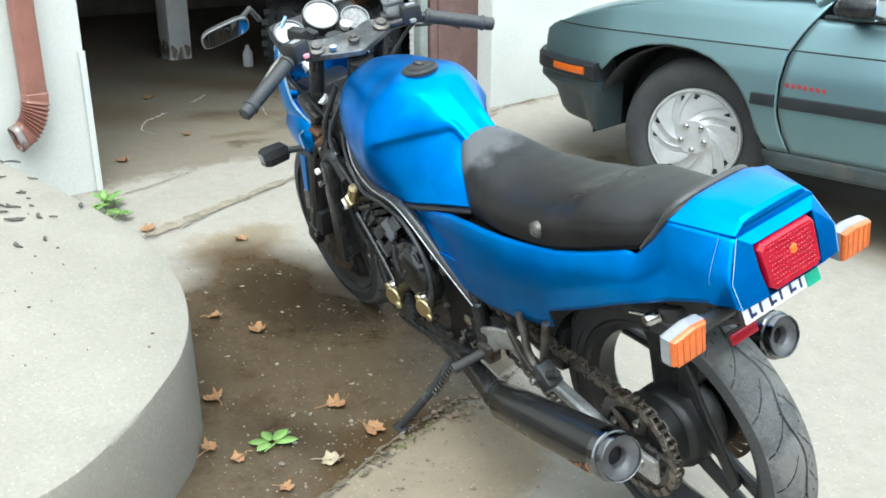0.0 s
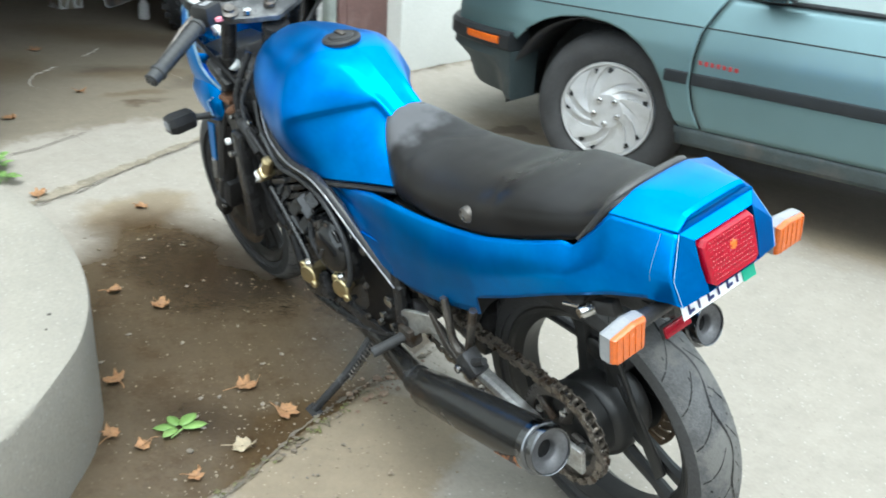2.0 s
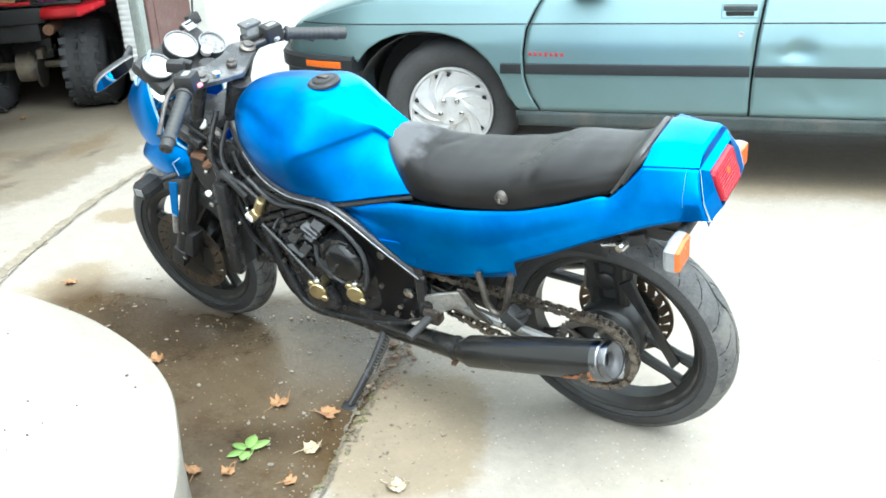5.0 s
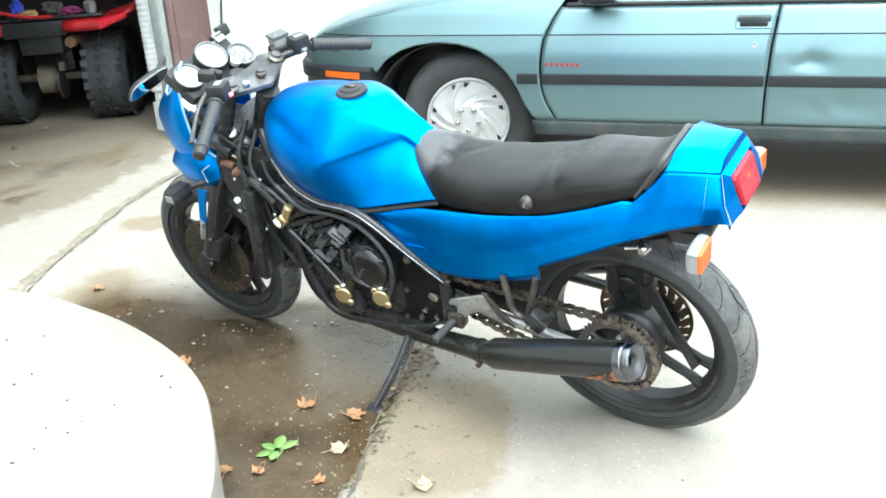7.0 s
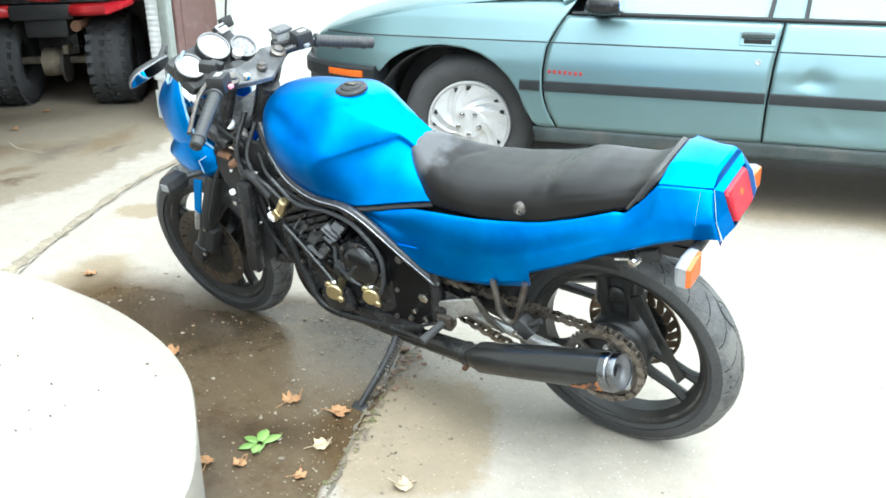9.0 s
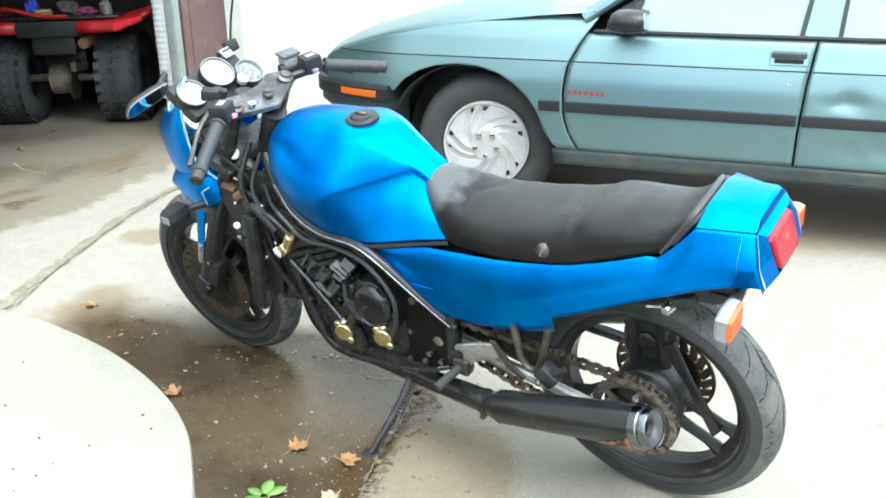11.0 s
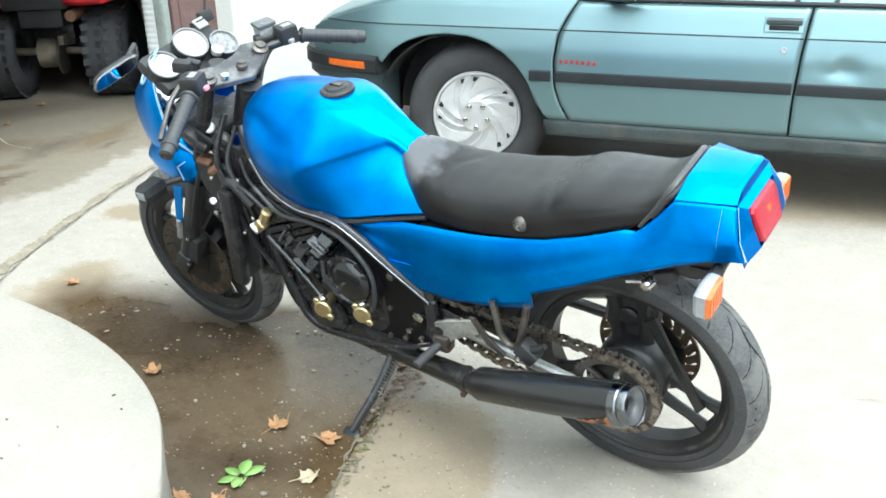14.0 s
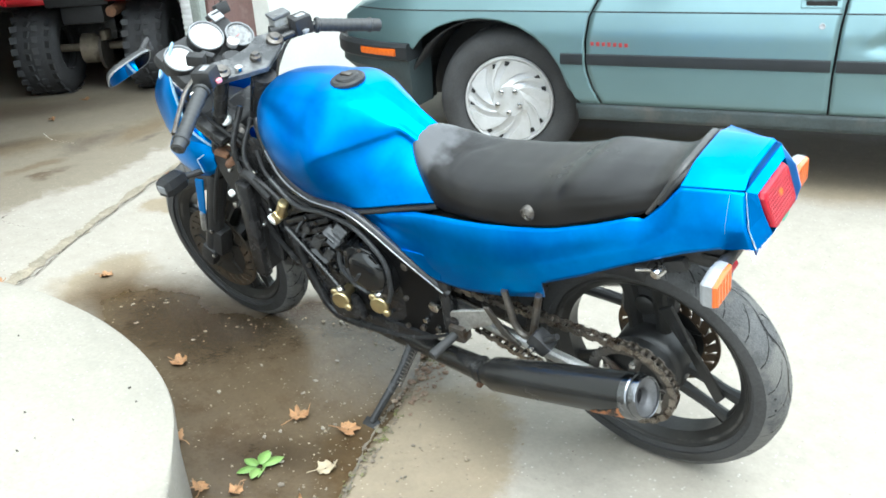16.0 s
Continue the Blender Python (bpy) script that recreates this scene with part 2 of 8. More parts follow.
def ground_material():
    """Dry pale concrete, with a wet dark patch, stained spots, painted shade under the car and a rough garage floor, by
    the plan.
    """
    m = mat("concrete_ground", (0.252, 0.229, 0.195), 0.88, 0, 0.09, 2.2, 90, 0.35, tint=(0.236, 0.212, 0.178), edges=(0.50, 0.74))
    nt = m.node_tree
    N, L = nt.nodes, nt.links
    b = N["Principled BSDF"]
    tc = next(n for n in N if n.type == "TEX_COORD")
    n4 = N.new("ShaderNodeTexNoise")
    n4.inputs["Scale"].default_value, n4.inputs["Detail"].default_value, n4.inputs["Roughness"].default_value = 17, 9, 0.75
    L.new(tc.outputs["Object"], n4.inputs["Vector"])
    r4 = N.new("ShaderNodeMapRange")
    r4.inputs[1].default_value, r4.inputs[2].default_value, r4.inputs[3].default_value, r4.inputs[4].default_value = 0.34, 0.66, 0.92, 1.07
    L.new(n4.outputs[0], r4.inputs[0])
    x4 = N.new("ShaderNodeMix")
    x4.data_type, x4.blend_type = "RGBA", "MULTIPLY"
    x4.inputs["Factor"].default_value = 1.0
    L.new(b.inputs["Base Color"].links[0].from_socket, x4.inputs["A"])
    L.new(r4.outputs[0], x4.inputs["B"])
    L.new(x4.outputs["Result"], b.inputs["Base Color"])
    speckled(m, 60, 0.10, 0.26, (0.20, 0.18, 0.15))
    speckled(m, 95, 0.10, 0.34, (0.38, 0.36, 0.32))
    dry = b.inputs["Base Color"].links[0].from_socket
    rough = b.inputs["Roughness"].links[0].from_socket
    warp = N.new("ShaderNodeTexNoise")
    warp.inputs["Scale"].default_value, warp.inputs["Detail"].default_value, warp.inputs["Roughness"].default_value = 3.5, 7, 0.65
    L.new(tc.outputs["Object"], warp.inputs["Vector"])
    sub = N.new("ShaderNodeVectorMath")
    sub.operation = "SUBTRACT"
    L.new(warp.outputs["Color"], sub.inputs[0])
    sub.inputs[1].default_value = (0.5, 0.5, 0.5)
    sc = N.new("ShaderNodeVectorMath")
    sc.operation = "SCALE"
    L.new(sub.outputs[0], sc.inputs[0])
    sc.inputs["Scale"].default_value = 0.35
    add = N.new("ShaderNodeVectorMath")
    L.new(tc.outputs["Object"], add.inputs[0])
    L.new(sc.outputs[0], add.inputs[1])

    def blob(cx, cy, rx, ry, turn, lo, hi):
        mp = N.new("ShaderNodeMapping")
        mp.vector_type = "TEXTURE"
        mp.inputs["Location"].default_value = (cx, cy, 0)
        mp.inputs["Rotation"].default_value = (0, 0, radians(turn))
        mp.inputs["Scale"].default_value = (rx, ry, 40)
        L.new(add.outputs[0], mp.inputs["Vector"])
        ln = N.new("ShaderNodeVectorMath")
        ln.operation = "LENGTH"
        L.new(mp.outputs[0], ln.inputs[0])
        r = N.new("ShaderNodeMapRange")
        r.inputs[1].default_value, r.inputs[2].default_value = hi, lo
        L.new(ln.outputs["Value"], r.inputs[0])
        return r.outputs[0]

    def most(a, c):
        x = N.new("ShaderNodeMath")
        x.operation = "MAXIMUM"
        L.new(a, x.inputs[0])
        L.new(c, x.inputs[1])
        return x.outputs[0]

    def lay(under, factor, color, amount=1.0):
        f = N.new("ShaderNodeMath")
        f.operation = "MULTIPLY"
        L.new(factor, f.inputs[0])
        f.inputs[1].default_value = amount
        x = N.new("ShaderNodeMix")
        x.data_type, x.blend_type = "RGBA", "MULTIPLY"
        L.new(f.outputs[0], x.inputs["Factor"])
        L.new(under, x.inputs["A"])
        x.inputs["B"].default_value = (*color, 1)
        return x.outputs["Result"]

    wet = None
    for spec in WET:
        wet = blob(*spec) if wet is None else most(wet, blob(*spec))
    soaked_and_reflected = None
    for spec in SOAKED_AND_REFLECTED:
        soaked_and_reflected = blob(*spec) if soaked_and_reflected is None else most(soaked_and_reflected, blob(*spec))
    # damp stains, plus the car's shade painted into the concrete
    damp_and_shade = None
    for spec in DAMP_AND_SHADE:
        damp_and_shade = blob(*spec) if damp_and_shade is None else most(damp_and_shade, blob(*spec))
    # the wet patch ends at the crack
    sep = N.new("ShaderNodeSeparateXYZ")
    L.new(tc.outputs["Object"], sep.inputs[0])
    line = N.new("ShaderNodeMath")
    line.operation = "MULTIPLY_ADD"
    L.new(sep.outputs["Y"], line.inputs[0])
    line.inputs[1].default_value = 0.31
    L.new(sep.outputs["X"], line.inputs[2])
    wob = N.new("ShaderNodeMath")
    wob.operation = "MULTIPLY_ADD"
    L.new(warp.outputs[0], wob.inputs[0])
    wob.inputs[1].default_value = 0.10
    L.new(line.outputs[0], wob.inputs[2])
    edge = N.new("ShaderNodeMapRange")
    edge.inputs[1].default_value, edge.inputs[2].default_value = -0.685, -0.70
    L.new(wob.outputs[0], edge.inputs[0])
    cut = N.new("ShaderNodeMath")
    cut.operation = "MULTIPLY"
    L.new(wet, cut.inputs[0])
    L.new(edge.outputs[0], cut.inputs[1])
    wet = cut.outputs[0]
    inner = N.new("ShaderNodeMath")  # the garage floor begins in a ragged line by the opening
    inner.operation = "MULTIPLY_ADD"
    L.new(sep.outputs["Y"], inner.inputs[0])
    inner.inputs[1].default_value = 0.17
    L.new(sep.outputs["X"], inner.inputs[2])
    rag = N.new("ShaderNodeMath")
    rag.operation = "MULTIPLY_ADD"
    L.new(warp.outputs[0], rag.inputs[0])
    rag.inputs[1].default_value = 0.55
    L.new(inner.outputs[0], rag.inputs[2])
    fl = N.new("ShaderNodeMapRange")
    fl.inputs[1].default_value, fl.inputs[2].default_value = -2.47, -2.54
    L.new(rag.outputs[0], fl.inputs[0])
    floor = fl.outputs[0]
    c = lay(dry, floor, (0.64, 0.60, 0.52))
    c = lay(c, damp_and_shade, (0.765, 0.68, 0.55))
    c = lay(c, wet, (0.335, 0.272, 0.196))
    mottle = N.new("ShaderNodeTexNoise")
    mottle.inputs["Scale"].default_value, mottle.inputs["Detail"].default_value, mottle.inputs["Roughness"].default_value = 9, 10, 0.78
    L.new(tc.outputs["Object"], mottle.inputs["Vector"])
    mr = N.new("ShaderNodeMapRange")
    mr.inputs[1].default_value, mr.inputs[2].default_value = 0.48, 0.64
    L.new(mottle.outputs[0], mr.inputs[0])
    both = N.new("ShaderNodeMath")
    both.operation = "MULTIPLY"
    L.new(mr.outputs[0], both.inputs[0])
    L.new(wet, both.inputs[1])
    c = lay(c, soaked_and_reflected, (0.58, 0.55, 0.52))
    c = lay(c, both.outputs[0], (0.70, 0.63, 0.56))
    L.new(c, b.inputs["Base Color"])
    rx = N.new("ShaderNodeMix")
    rx.data_type = "FLOAT"
    L.new(wet, rx.inputs["Factor"])
    L.new(rough, rx.inputs["A"])
    rx.inputs["B"].default_value = 0.27
    L.new(rx.outputs["Result"], b.inputs["Roughness"])
    return m


# ---- mesh helpers ----
def lin(a, b, n):
    return [a + (b - a) * i / (n - 1) for i in range(n)]


def finish(bm, smooth=True):
    bmesh.ops.recalc_face_normals(bm, faces=bm.faces)
    for f in bm.faces:
        f.smooth = smooth
    return bm


def part(name, bm, material, parent=None, label="", smooth=True, sub=0, solid=0.0, sharp=35):
    me = bpy.data.meshes.new(name)
    finish(bm, smooth)
    bm.to_mesh(me)
    bm.free()
    me.materials.append(material)
    ob = new(name, me)
    if parent:
        ob.parent = parent
    if label:
        ob["label"] = label
    if solid:
        s = ob.modifiers.new("thick", "SOLIDIFY")
        s.thickness, s.offset = solid, -1
    if sub:
        s = ob.modifiers.new("round", "SUBSURF")
        s.levels = s.render_levels = sub
    elif smooth and sharp:
        me.set_sharp_from_angle(angle=radians(sharp))
    return ob


def empty(name, m, label, category, group="", kind=""):
    ob = new(name)
    ob.empty_display_size = 0.1
    ob.matrix_world = m
    return tagged(ob, label, category, group, kind)


def box(size, at=(0, 0, 0), bevel=0.004, turn=(0, 0, 0), bm=None):
    bm = bm or bmesh.new()
    g = bmesh.ops.create_cube(bm, size=1)
    vs = g["verts"]
    bmesh.ops.scale(bm, vec=size, verts=vs)
    if bevel:
        es = list({e for v in vs for e in v.link_edges})
        r = bmesh.ops.bevel(bm, geom=es, offset=bevel, segments=2, affect="EDGES", profile=0.6)
        vs = list({v for f in r["faces"] for v in f.verts} | {v for v in vs if v.is_valid})
    bmesh.ops.transform(bm, matrix=pose(*at, *turn), verts=vs)
    return bm


def rings(loops, closed=True, cap=True, bm=None):
    """A skin through loops of points, all of one length."""
    bm = bm or bmesh.new()
    rows = [[bm.verts.new(p) for p in loop] for loop in loops]
    n = len(rows[0])
    for a, b in zip(rows, rows[1:]):
        for i in range(n if closed else n - 1):
            j = (i + 1) % n
            bm.faces.new((a[i], a[j], b[j], b[i]))
    if cap and closed:
        bm.faces.new(rows[0])
        bm.faces.new(rows[-1])
    return bm


def smooth_path(pts, n):
    """n points on a Catmull-Rom line through pts."""
    p = [Vector(q) for q in pts]
    p = [2 * p[0] - p[1], *p, 2 * p[-1] - p[-2]]
    out = []
    for i in range(n):
        u = i / (n - 1) * (len(p) - 3)
        k = min(int(u), len(p) - 4)
        f = u - k
        a, b, c, d = p[k:k + 4]
        out.append(0.5 * (2 * b + (c - a) * f + (2 * a - 5 * b + 4 * c - d) * f * f + (3 * b - a - 3 * c + d) * f ** 3))
    return out


def tube(pts, radius, seg=10, n=0, bm=None, flat=1.0):
    """A round bar through pts; radius: one number or one for each point. n: smoothed to n points."""
    radii = list(radius) if isinstance(radius, (list, tuple)) else [radius] * len(pts)
    p = [Vector(q) for q in pts]
    if n:
        radii = [float(v) for v in np.interp(lin(0, len(pts) - 1, n), range(len(pts)), radii)]
        p = smooth_path(pts, n)
    loops = []
    side = None
    for i, q in enumerate(p):
        d = (p[min(i + 1, len(p) - 1)] - p[max(i - 1, 0)]).normalized()
        if side is None:
            side = d.orthogonal().normalized()
        side = (side - d * side.dot(d)).normalized()
        up = d.cross(side)
        loops.append([q + radii[i] * (math.cos(a) * side + flat * math.sin(a) * up) for a in (2 * math.pi * k / seg for k in range(seg))])
    return rings(loops, bm=bm)


def lathe(profile, at=(0, 0, 0), axis=(0, 1, 0), seg=32, bm=None, closed=False):
    """profile: (radius, height along the axis)."""
    ax = Vector(axis).normalized()
    q = Vector((0, 0, 1)).rotation_difference(ax).to_matrix()
    loops = [[Vector(at) + q @ Vector((r * math.cos(a), r * math.sin(a), h)) for a in (2 * math.pi * k / seg for k in range(seg))] for r, h in profile]
    if closed:
        bm = rings(loops + [loops[0]], cap=False, bm=bm)
        bmesh.ops.remove_doubles(bm, verts=bm.verts, dist=1e-6)
        return bm
    return rings(loops, bm=bm)


def slab(outline, thick, m=None, bevel=0.0, bm=None):
    """A plate: outline of (x, y), thick along z, at the pose m."""
    bm = bm or bmesh.new()
    a = [bm.verts.new((x, y, 0)) for x, y in outline]
    f = bm.faces.new(a)
    r = bmesh.ops.extrude_face_region(bm, geom=[f])
    up = [v for v in r["geom"] if isinstance(v, bmesh.types.BMVert)]
    bmesh.ops.translate(bm, vec=(0, 0, thick), verts=up)
    vs = a + up
    if bevel:
        es = list({e for v in vs for e in v.link_edges})
        r = bmesh.ops.bevel(bm, geom=es, offset=bevel, segments=1, affect="EDGES")
        vs = list({v for f in r["faces"] for v in f.verts} | {v for v in vs if v.is_valid})
    if m is not None:
        bmesh.ops.transform(bm, matrix=m, verts=vs)
    return bm


def interp(x, table):
    xs = [a for a, _ in table]
    ys = [b for _, b in table]
    return float(np.interp(x, xs, ys)) if xs[0] < xs[-1] else float(np.interp(x, xs[::-1], ys[::-1]))


XZ = Matrix(((1, 0, 0, 0), (0, 0, -1, 0), (0, 1, 0, 0), (0, 0, 0, 1)))  # a plate drawn in x, z; its thickness goes to -y


# ---- the lie of the land: the drive falls away from the garage ----
SLOPE = Matrix(((0.99820, -0.00095, 0.05991), (0.0, 0.99987, 0.01583), (-0.05992, -0.01580, 0.99808))).to_4x4()
CAR_AT = Vector((-1.398, 1.349, 0.0625))
CAR_YAW = 12.0


def ease(a, b, x):
    u = min(1, max(0, (x - a) / (b - a)))
    return u * u * (3 - 2 * u)


def ground_z(x, y):
    xx = min(max(x, -3.4), 3.2)
    z = -(0.06003 * xx + 0.01586 * min(max(y, -4), 6))
    d = -math.sin(radians(CAR_YAW)) * (x - CAR_AT.x) + math.cos(radians(CAR_YAW)) * (y - CAR_AT.y)
    w = ease(-0.75, -0.05, d) * ease(-2.0, -1.3, x)
    z = z * (1 - w) + CAR_AT.z * w
    return z - 0.046 * math.exp(-((x + 1.44) ** 2 + (y - 0.0) ** 2) / 0.22 ** 2) + 0.033 * math.exp(-((x + 0.02) ** 2 + (y + 0.07) ** 2) / 0.34 ** 2)


def on_ground(x, y, turn=0, lift=0.0):
    return pose(x, y, ground_z(x, y) + lift, 0, 0, turn)


WET = [(-1.62, -0.32, 0.42, 0.31, 14, 0.45, 1.0), (-1.14, -0.38, 0.66, 0.40, 12, 0.80, 1.0), (-0.78, -0.62, 0.50, 0.55, 20, 0.9, 1.0), (-0.95, -0.08, 0.50, 0.28, 0, 0.8, 1.0)]
# third blob, by the front wheel: soaked, darkened for the bike's reflection
SOAKED_AND_REFLECTED = [(-2.09, 1.555, 0.13, 0.055, 63, 0.75, 1.0), (-3.014, 0.238, 0.11, 0.04, 100, 0.3, 1.1), (-1.42, -0.28, 0.34, 0.24, 12, 0.6, 1.05), (-1.28, 0.0, 0.22, 0.16, 20, 0.4, 1.1), (-0.78, -0.62, 0.16, 0.10, 30, 0.3, 1.2), (-3.30, 0.62, 0.26, 0.07, 108, 0.2, 1.2), (-3.10, 0.78, 0.14, 0.04, 100, 0.2, 1.2), (-3.62, 0.30, 0.20, 0.10, 60, 0.2, 1.2), (-4.1, 0.9, 0.5, 0.25, 60, 0.2, 1.2), (-1.0, -0.02, 0.30, 0.10, 0, 0.5, 1.1)]
DAMP_AND_SHADE = [(-2.09, 1.555, 0.13, 0.055, 63, 0.75, 1.0), (-3.014, 0.238, 0.11, 0.04, 100, 0.3, 1.1), (-0.49, -0.42, 0.26, 0.35, 25, 0.82, 1.0), (-1.92, -0.30, 0.20, 0.22, 20, 0.6, 1.0), (-2.33, 0.30, 0.16, 0.11, 60, 0.7, 1.0), (-1.95, -0.22, 0.14, 0.10, 20, 0.5, 1.0),
        # first two blobs: shade under the car, painted as darker concrete
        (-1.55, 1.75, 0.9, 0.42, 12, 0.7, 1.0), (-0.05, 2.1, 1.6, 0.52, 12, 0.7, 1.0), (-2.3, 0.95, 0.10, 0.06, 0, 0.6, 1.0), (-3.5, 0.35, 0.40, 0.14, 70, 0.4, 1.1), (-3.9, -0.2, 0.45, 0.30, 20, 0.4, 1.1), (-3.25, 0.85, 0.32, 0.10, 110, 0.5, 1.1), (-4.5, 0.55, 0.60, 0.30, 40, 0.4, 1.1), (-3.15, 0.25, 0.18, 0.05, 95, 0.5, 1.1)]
GROUNDM = ground_material()


def grid_lines(lo, hi, near_lo, near_hi, step):
    a = list(np.arange(near_lo, near_hi + 1e-6, step))
    out = [x for x in (-300, -120, -50, -24, -12, -7) if x < near_lo] + a + [x for x in (7, 12, 24, 50, 120, 300) if x > near_hi]
    return out


def build_ground():
    xs, ys = grid_lines(0, 0, -6.0, 3.2, 0.06), grid_lines(0, 0, -2.4, 4.0, 0.06)
    bm = bmesh.new()
    v = [[bm.verts.new((x, y, ground_z(x, y) + 0.004 * noise.noise(Vector((x * 1.7, y * 1.7, 0))))) for y in ys] for x in xs]
    for i in range(len(xs) - 1):
        for j in range(len(ys) - 1):
            bm.faces.new((v[i][j], v[i + 1][j], v[i + 1][j + 1], v[i][j + 1]))
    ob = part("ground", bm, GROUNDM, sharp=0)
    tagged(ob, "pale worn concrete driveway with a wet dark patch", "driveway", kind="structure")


build_ground()

# ---- garage and house front ----
WALL_L = Vector((-2.695, -0.545, 0))      # left edge of the opening
WALL_R = Vector((-3.070, 1.665, 0))       # right edge of the opening
WU = (WALL_R - WALL_L).normalized()
WALL_TURN = math.degrees(math.atan2(WU.y, WU.x))


def wall_pose(origin, z=0.0):
    """x along the wall to the right-hand side, y into the building, z up."""
    return Matrix.Translation((origin.x, origin.y, z)) @ pose(0, 0, 0, 0, 0, WALL_TURN)


def structure(name, bm, material, m, label, category):
    ob = part(name, bm, material, smooth=False)
    ob.matrix_world = m
    return tagged(ob, label, category, kind="structure")


def build_garage():
    m = wall_pose(WALL_L)
    w = (WALL_R - WALL_L).length
    structure("wall_left", box((7.0, 0.16, 3.4), (-3.5, 0.08, 1.55), 0.006), WALLM, m, "white stucco house wall beside the garage opening", "wall")
    structure("wall_right", box((8.0, 0.20, 3.4), (w + 4.0, 0.10, 1.55), 0.006), WALLM, m, "white stucco garage wall behind the parked car", "wall")
    structure("wall_header", box((w, 0.20, 1.0), (w / 2, 0.10, 2.75), 0.004), WALLM, m, "white stucco wall over the garage opening", "wall")
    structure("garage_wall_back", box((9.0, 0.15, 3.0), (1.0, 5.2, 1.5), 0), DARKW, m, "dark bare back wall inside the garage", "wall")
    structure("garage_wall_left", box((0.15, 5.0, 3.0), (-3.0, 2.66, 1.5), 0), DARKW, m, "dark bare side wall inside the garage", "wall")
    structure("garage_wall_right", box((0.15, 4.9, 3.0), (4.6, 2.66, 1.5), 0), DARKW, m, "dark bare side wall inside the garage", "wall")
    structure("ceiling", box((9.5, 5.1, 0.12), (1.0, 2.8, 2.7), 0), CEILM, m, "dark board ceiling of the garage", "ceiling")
    structure("roof", box((15.5, 5.3, 0.15), (0.5, 2.68, 3.32), 0.01), CEILM, m, "flat garage roof", "roof")
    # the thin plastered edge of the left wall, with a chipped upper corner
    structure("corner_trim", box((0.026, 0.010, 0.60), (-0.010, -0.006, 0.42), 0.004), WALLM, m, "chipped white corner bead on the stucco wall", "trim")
    # brown jamb boards of the opening and the grey door track
    structure("door_jamb", box((0.30, 0.05, 2.2), (w - 0.145, 0.13, 1.25), 0.006), BROWNP, m, "brown painted wooden door jamb", "door jamb")
    structure("door_stop", box((0.05, 0.09, 2.2), (w - 0.325, 0.15, 1.25), 0.005), BROWNP, m, "brown painted wooden door stop", "trim")
    tr = empty("door_track", m, "grey painted metal garage door track", "door track", kind="structure")
    part("rail", box((0.045, 0.012, 2.1), (w - 0.385, 0.12, 1.22), 0.002), GREYW, tr)
    part("flange", box((0.012, 0.05, 2.1), (w - 0.405, 0.145, 1.22), 0.002), GREYW, tr)
    # a white pillar inside
    post = part("pillar", box((0.16, 0.16, 2.6), (0, 0, 1.3), 0.012), POSTM)
    post.matrix_world = pose(-5.45, 0.72, 0.18, 0, 0, 8)
    tagged(post, "white painted pillar with chipped paint at its foot", "pillar", kind="structure")
    for k in range(9):
        a = 2 * math.pi * k / 9
        chip = slab([(0.020 * math.cos(t) * (1 + 0.4 * math.sin(3 * t + k)), 0.05 * math.sin(t) * (1 + 0.3 * math.cos(2 * t + k)) + 0.04) for t in lin(0, 2 * math.pi, 12)[:-1]], 0.003, bevel=0)
        c = part("bare_patch", chip, BAREM, post)
        f = k % 3
        c.matrix_basis = (pose(-0.055 + 0.05 * (k // 3), -0.0815, 0.02 + 0.03 * (k % 2), 90, 0, 0), pose(0.0815, -0.055 + 0.05 * (k // 3), 0.03 * (k % 2), 90, 0, 90), pose(-0.05 + 0.05 * (k // 3), -0.0815, 0.05, 90, 0, 0))[f]
    jug = part("plastic_bottle", lathe([(0.001, 0.0), (0.030, 0.0), (0.033, 0.01), (0.033, 0.09), (0.016, 0.12), (0.015, 0.14), (0.001, 0.14)], axis=(0, 0, 1), seg=18), WHITE)
    jug.matrix_world = pose(-4.883, 1.011, ground_z(-4.883, 1.011) + 0.002)
    tagged(jug, "small white plastic bottle on the garage floor", "bottle")
    # dirt seam where the apron meets the drive
    rnd = random.Random(5)
    pts = smooth_path([(-2.11, -0.64, 0), (-2.19, -0.43, 0), (-2.265, -0.27, 0), (-2.34, -0.12, 0), (-2.42, 0.05, 0), (-2.60, 0.45, 0), (-2.72, 0.85, 0), (-2.86, 1.35, 0), (-2.96, 1.62, 0)], 220)
    bm = bmesh.new()
    rows = []
    for i, p in enumerate(pts):
        wd = 0.031 * (1 - 0.72 * i / 219) * (0.85 + 0.9 * noise.noise(Vector((i * 0.13, 0, 0))) + rnd.uniform(-0.22, 0.22))
        p = p + Vector((0.018 * noise.noise(Vector((i * 0.05, 5, 0))), 0, 0))
        rows.append([bm.verts.new((p.x + k * wd, p.y + k * wd * 0.35, ground_z(p.x + k * wd, p.y) + 0.0066 - 0.002 * abs(k))) for k in (-1, -0.4, 0, 0.5, 1)])
    for a, b in zip(rows, rows[1:]):
        for i in range(4):
            bm.faces.new((a[i], a[i + 1], b[i + 1], b[i]))
    tagged(part("dirt_seam", bm, DIRTM, sharp=0), "brown dirt and gravel in the joint before the garage", "dirt", kind="stuff")


def build_unseen_wall():
    """A plain unseen wall, added opposite the garage to close the place and darken reflections."""
    structure("wall_unseen", box((0.3, 34, 4.6), (0, 0, 0), 0.01), UNSEENWALL, Matrix.Translation((8.5, 4.0, 1.5)), "plain unseen wall added opposite the garage to darken reflections", "wall")


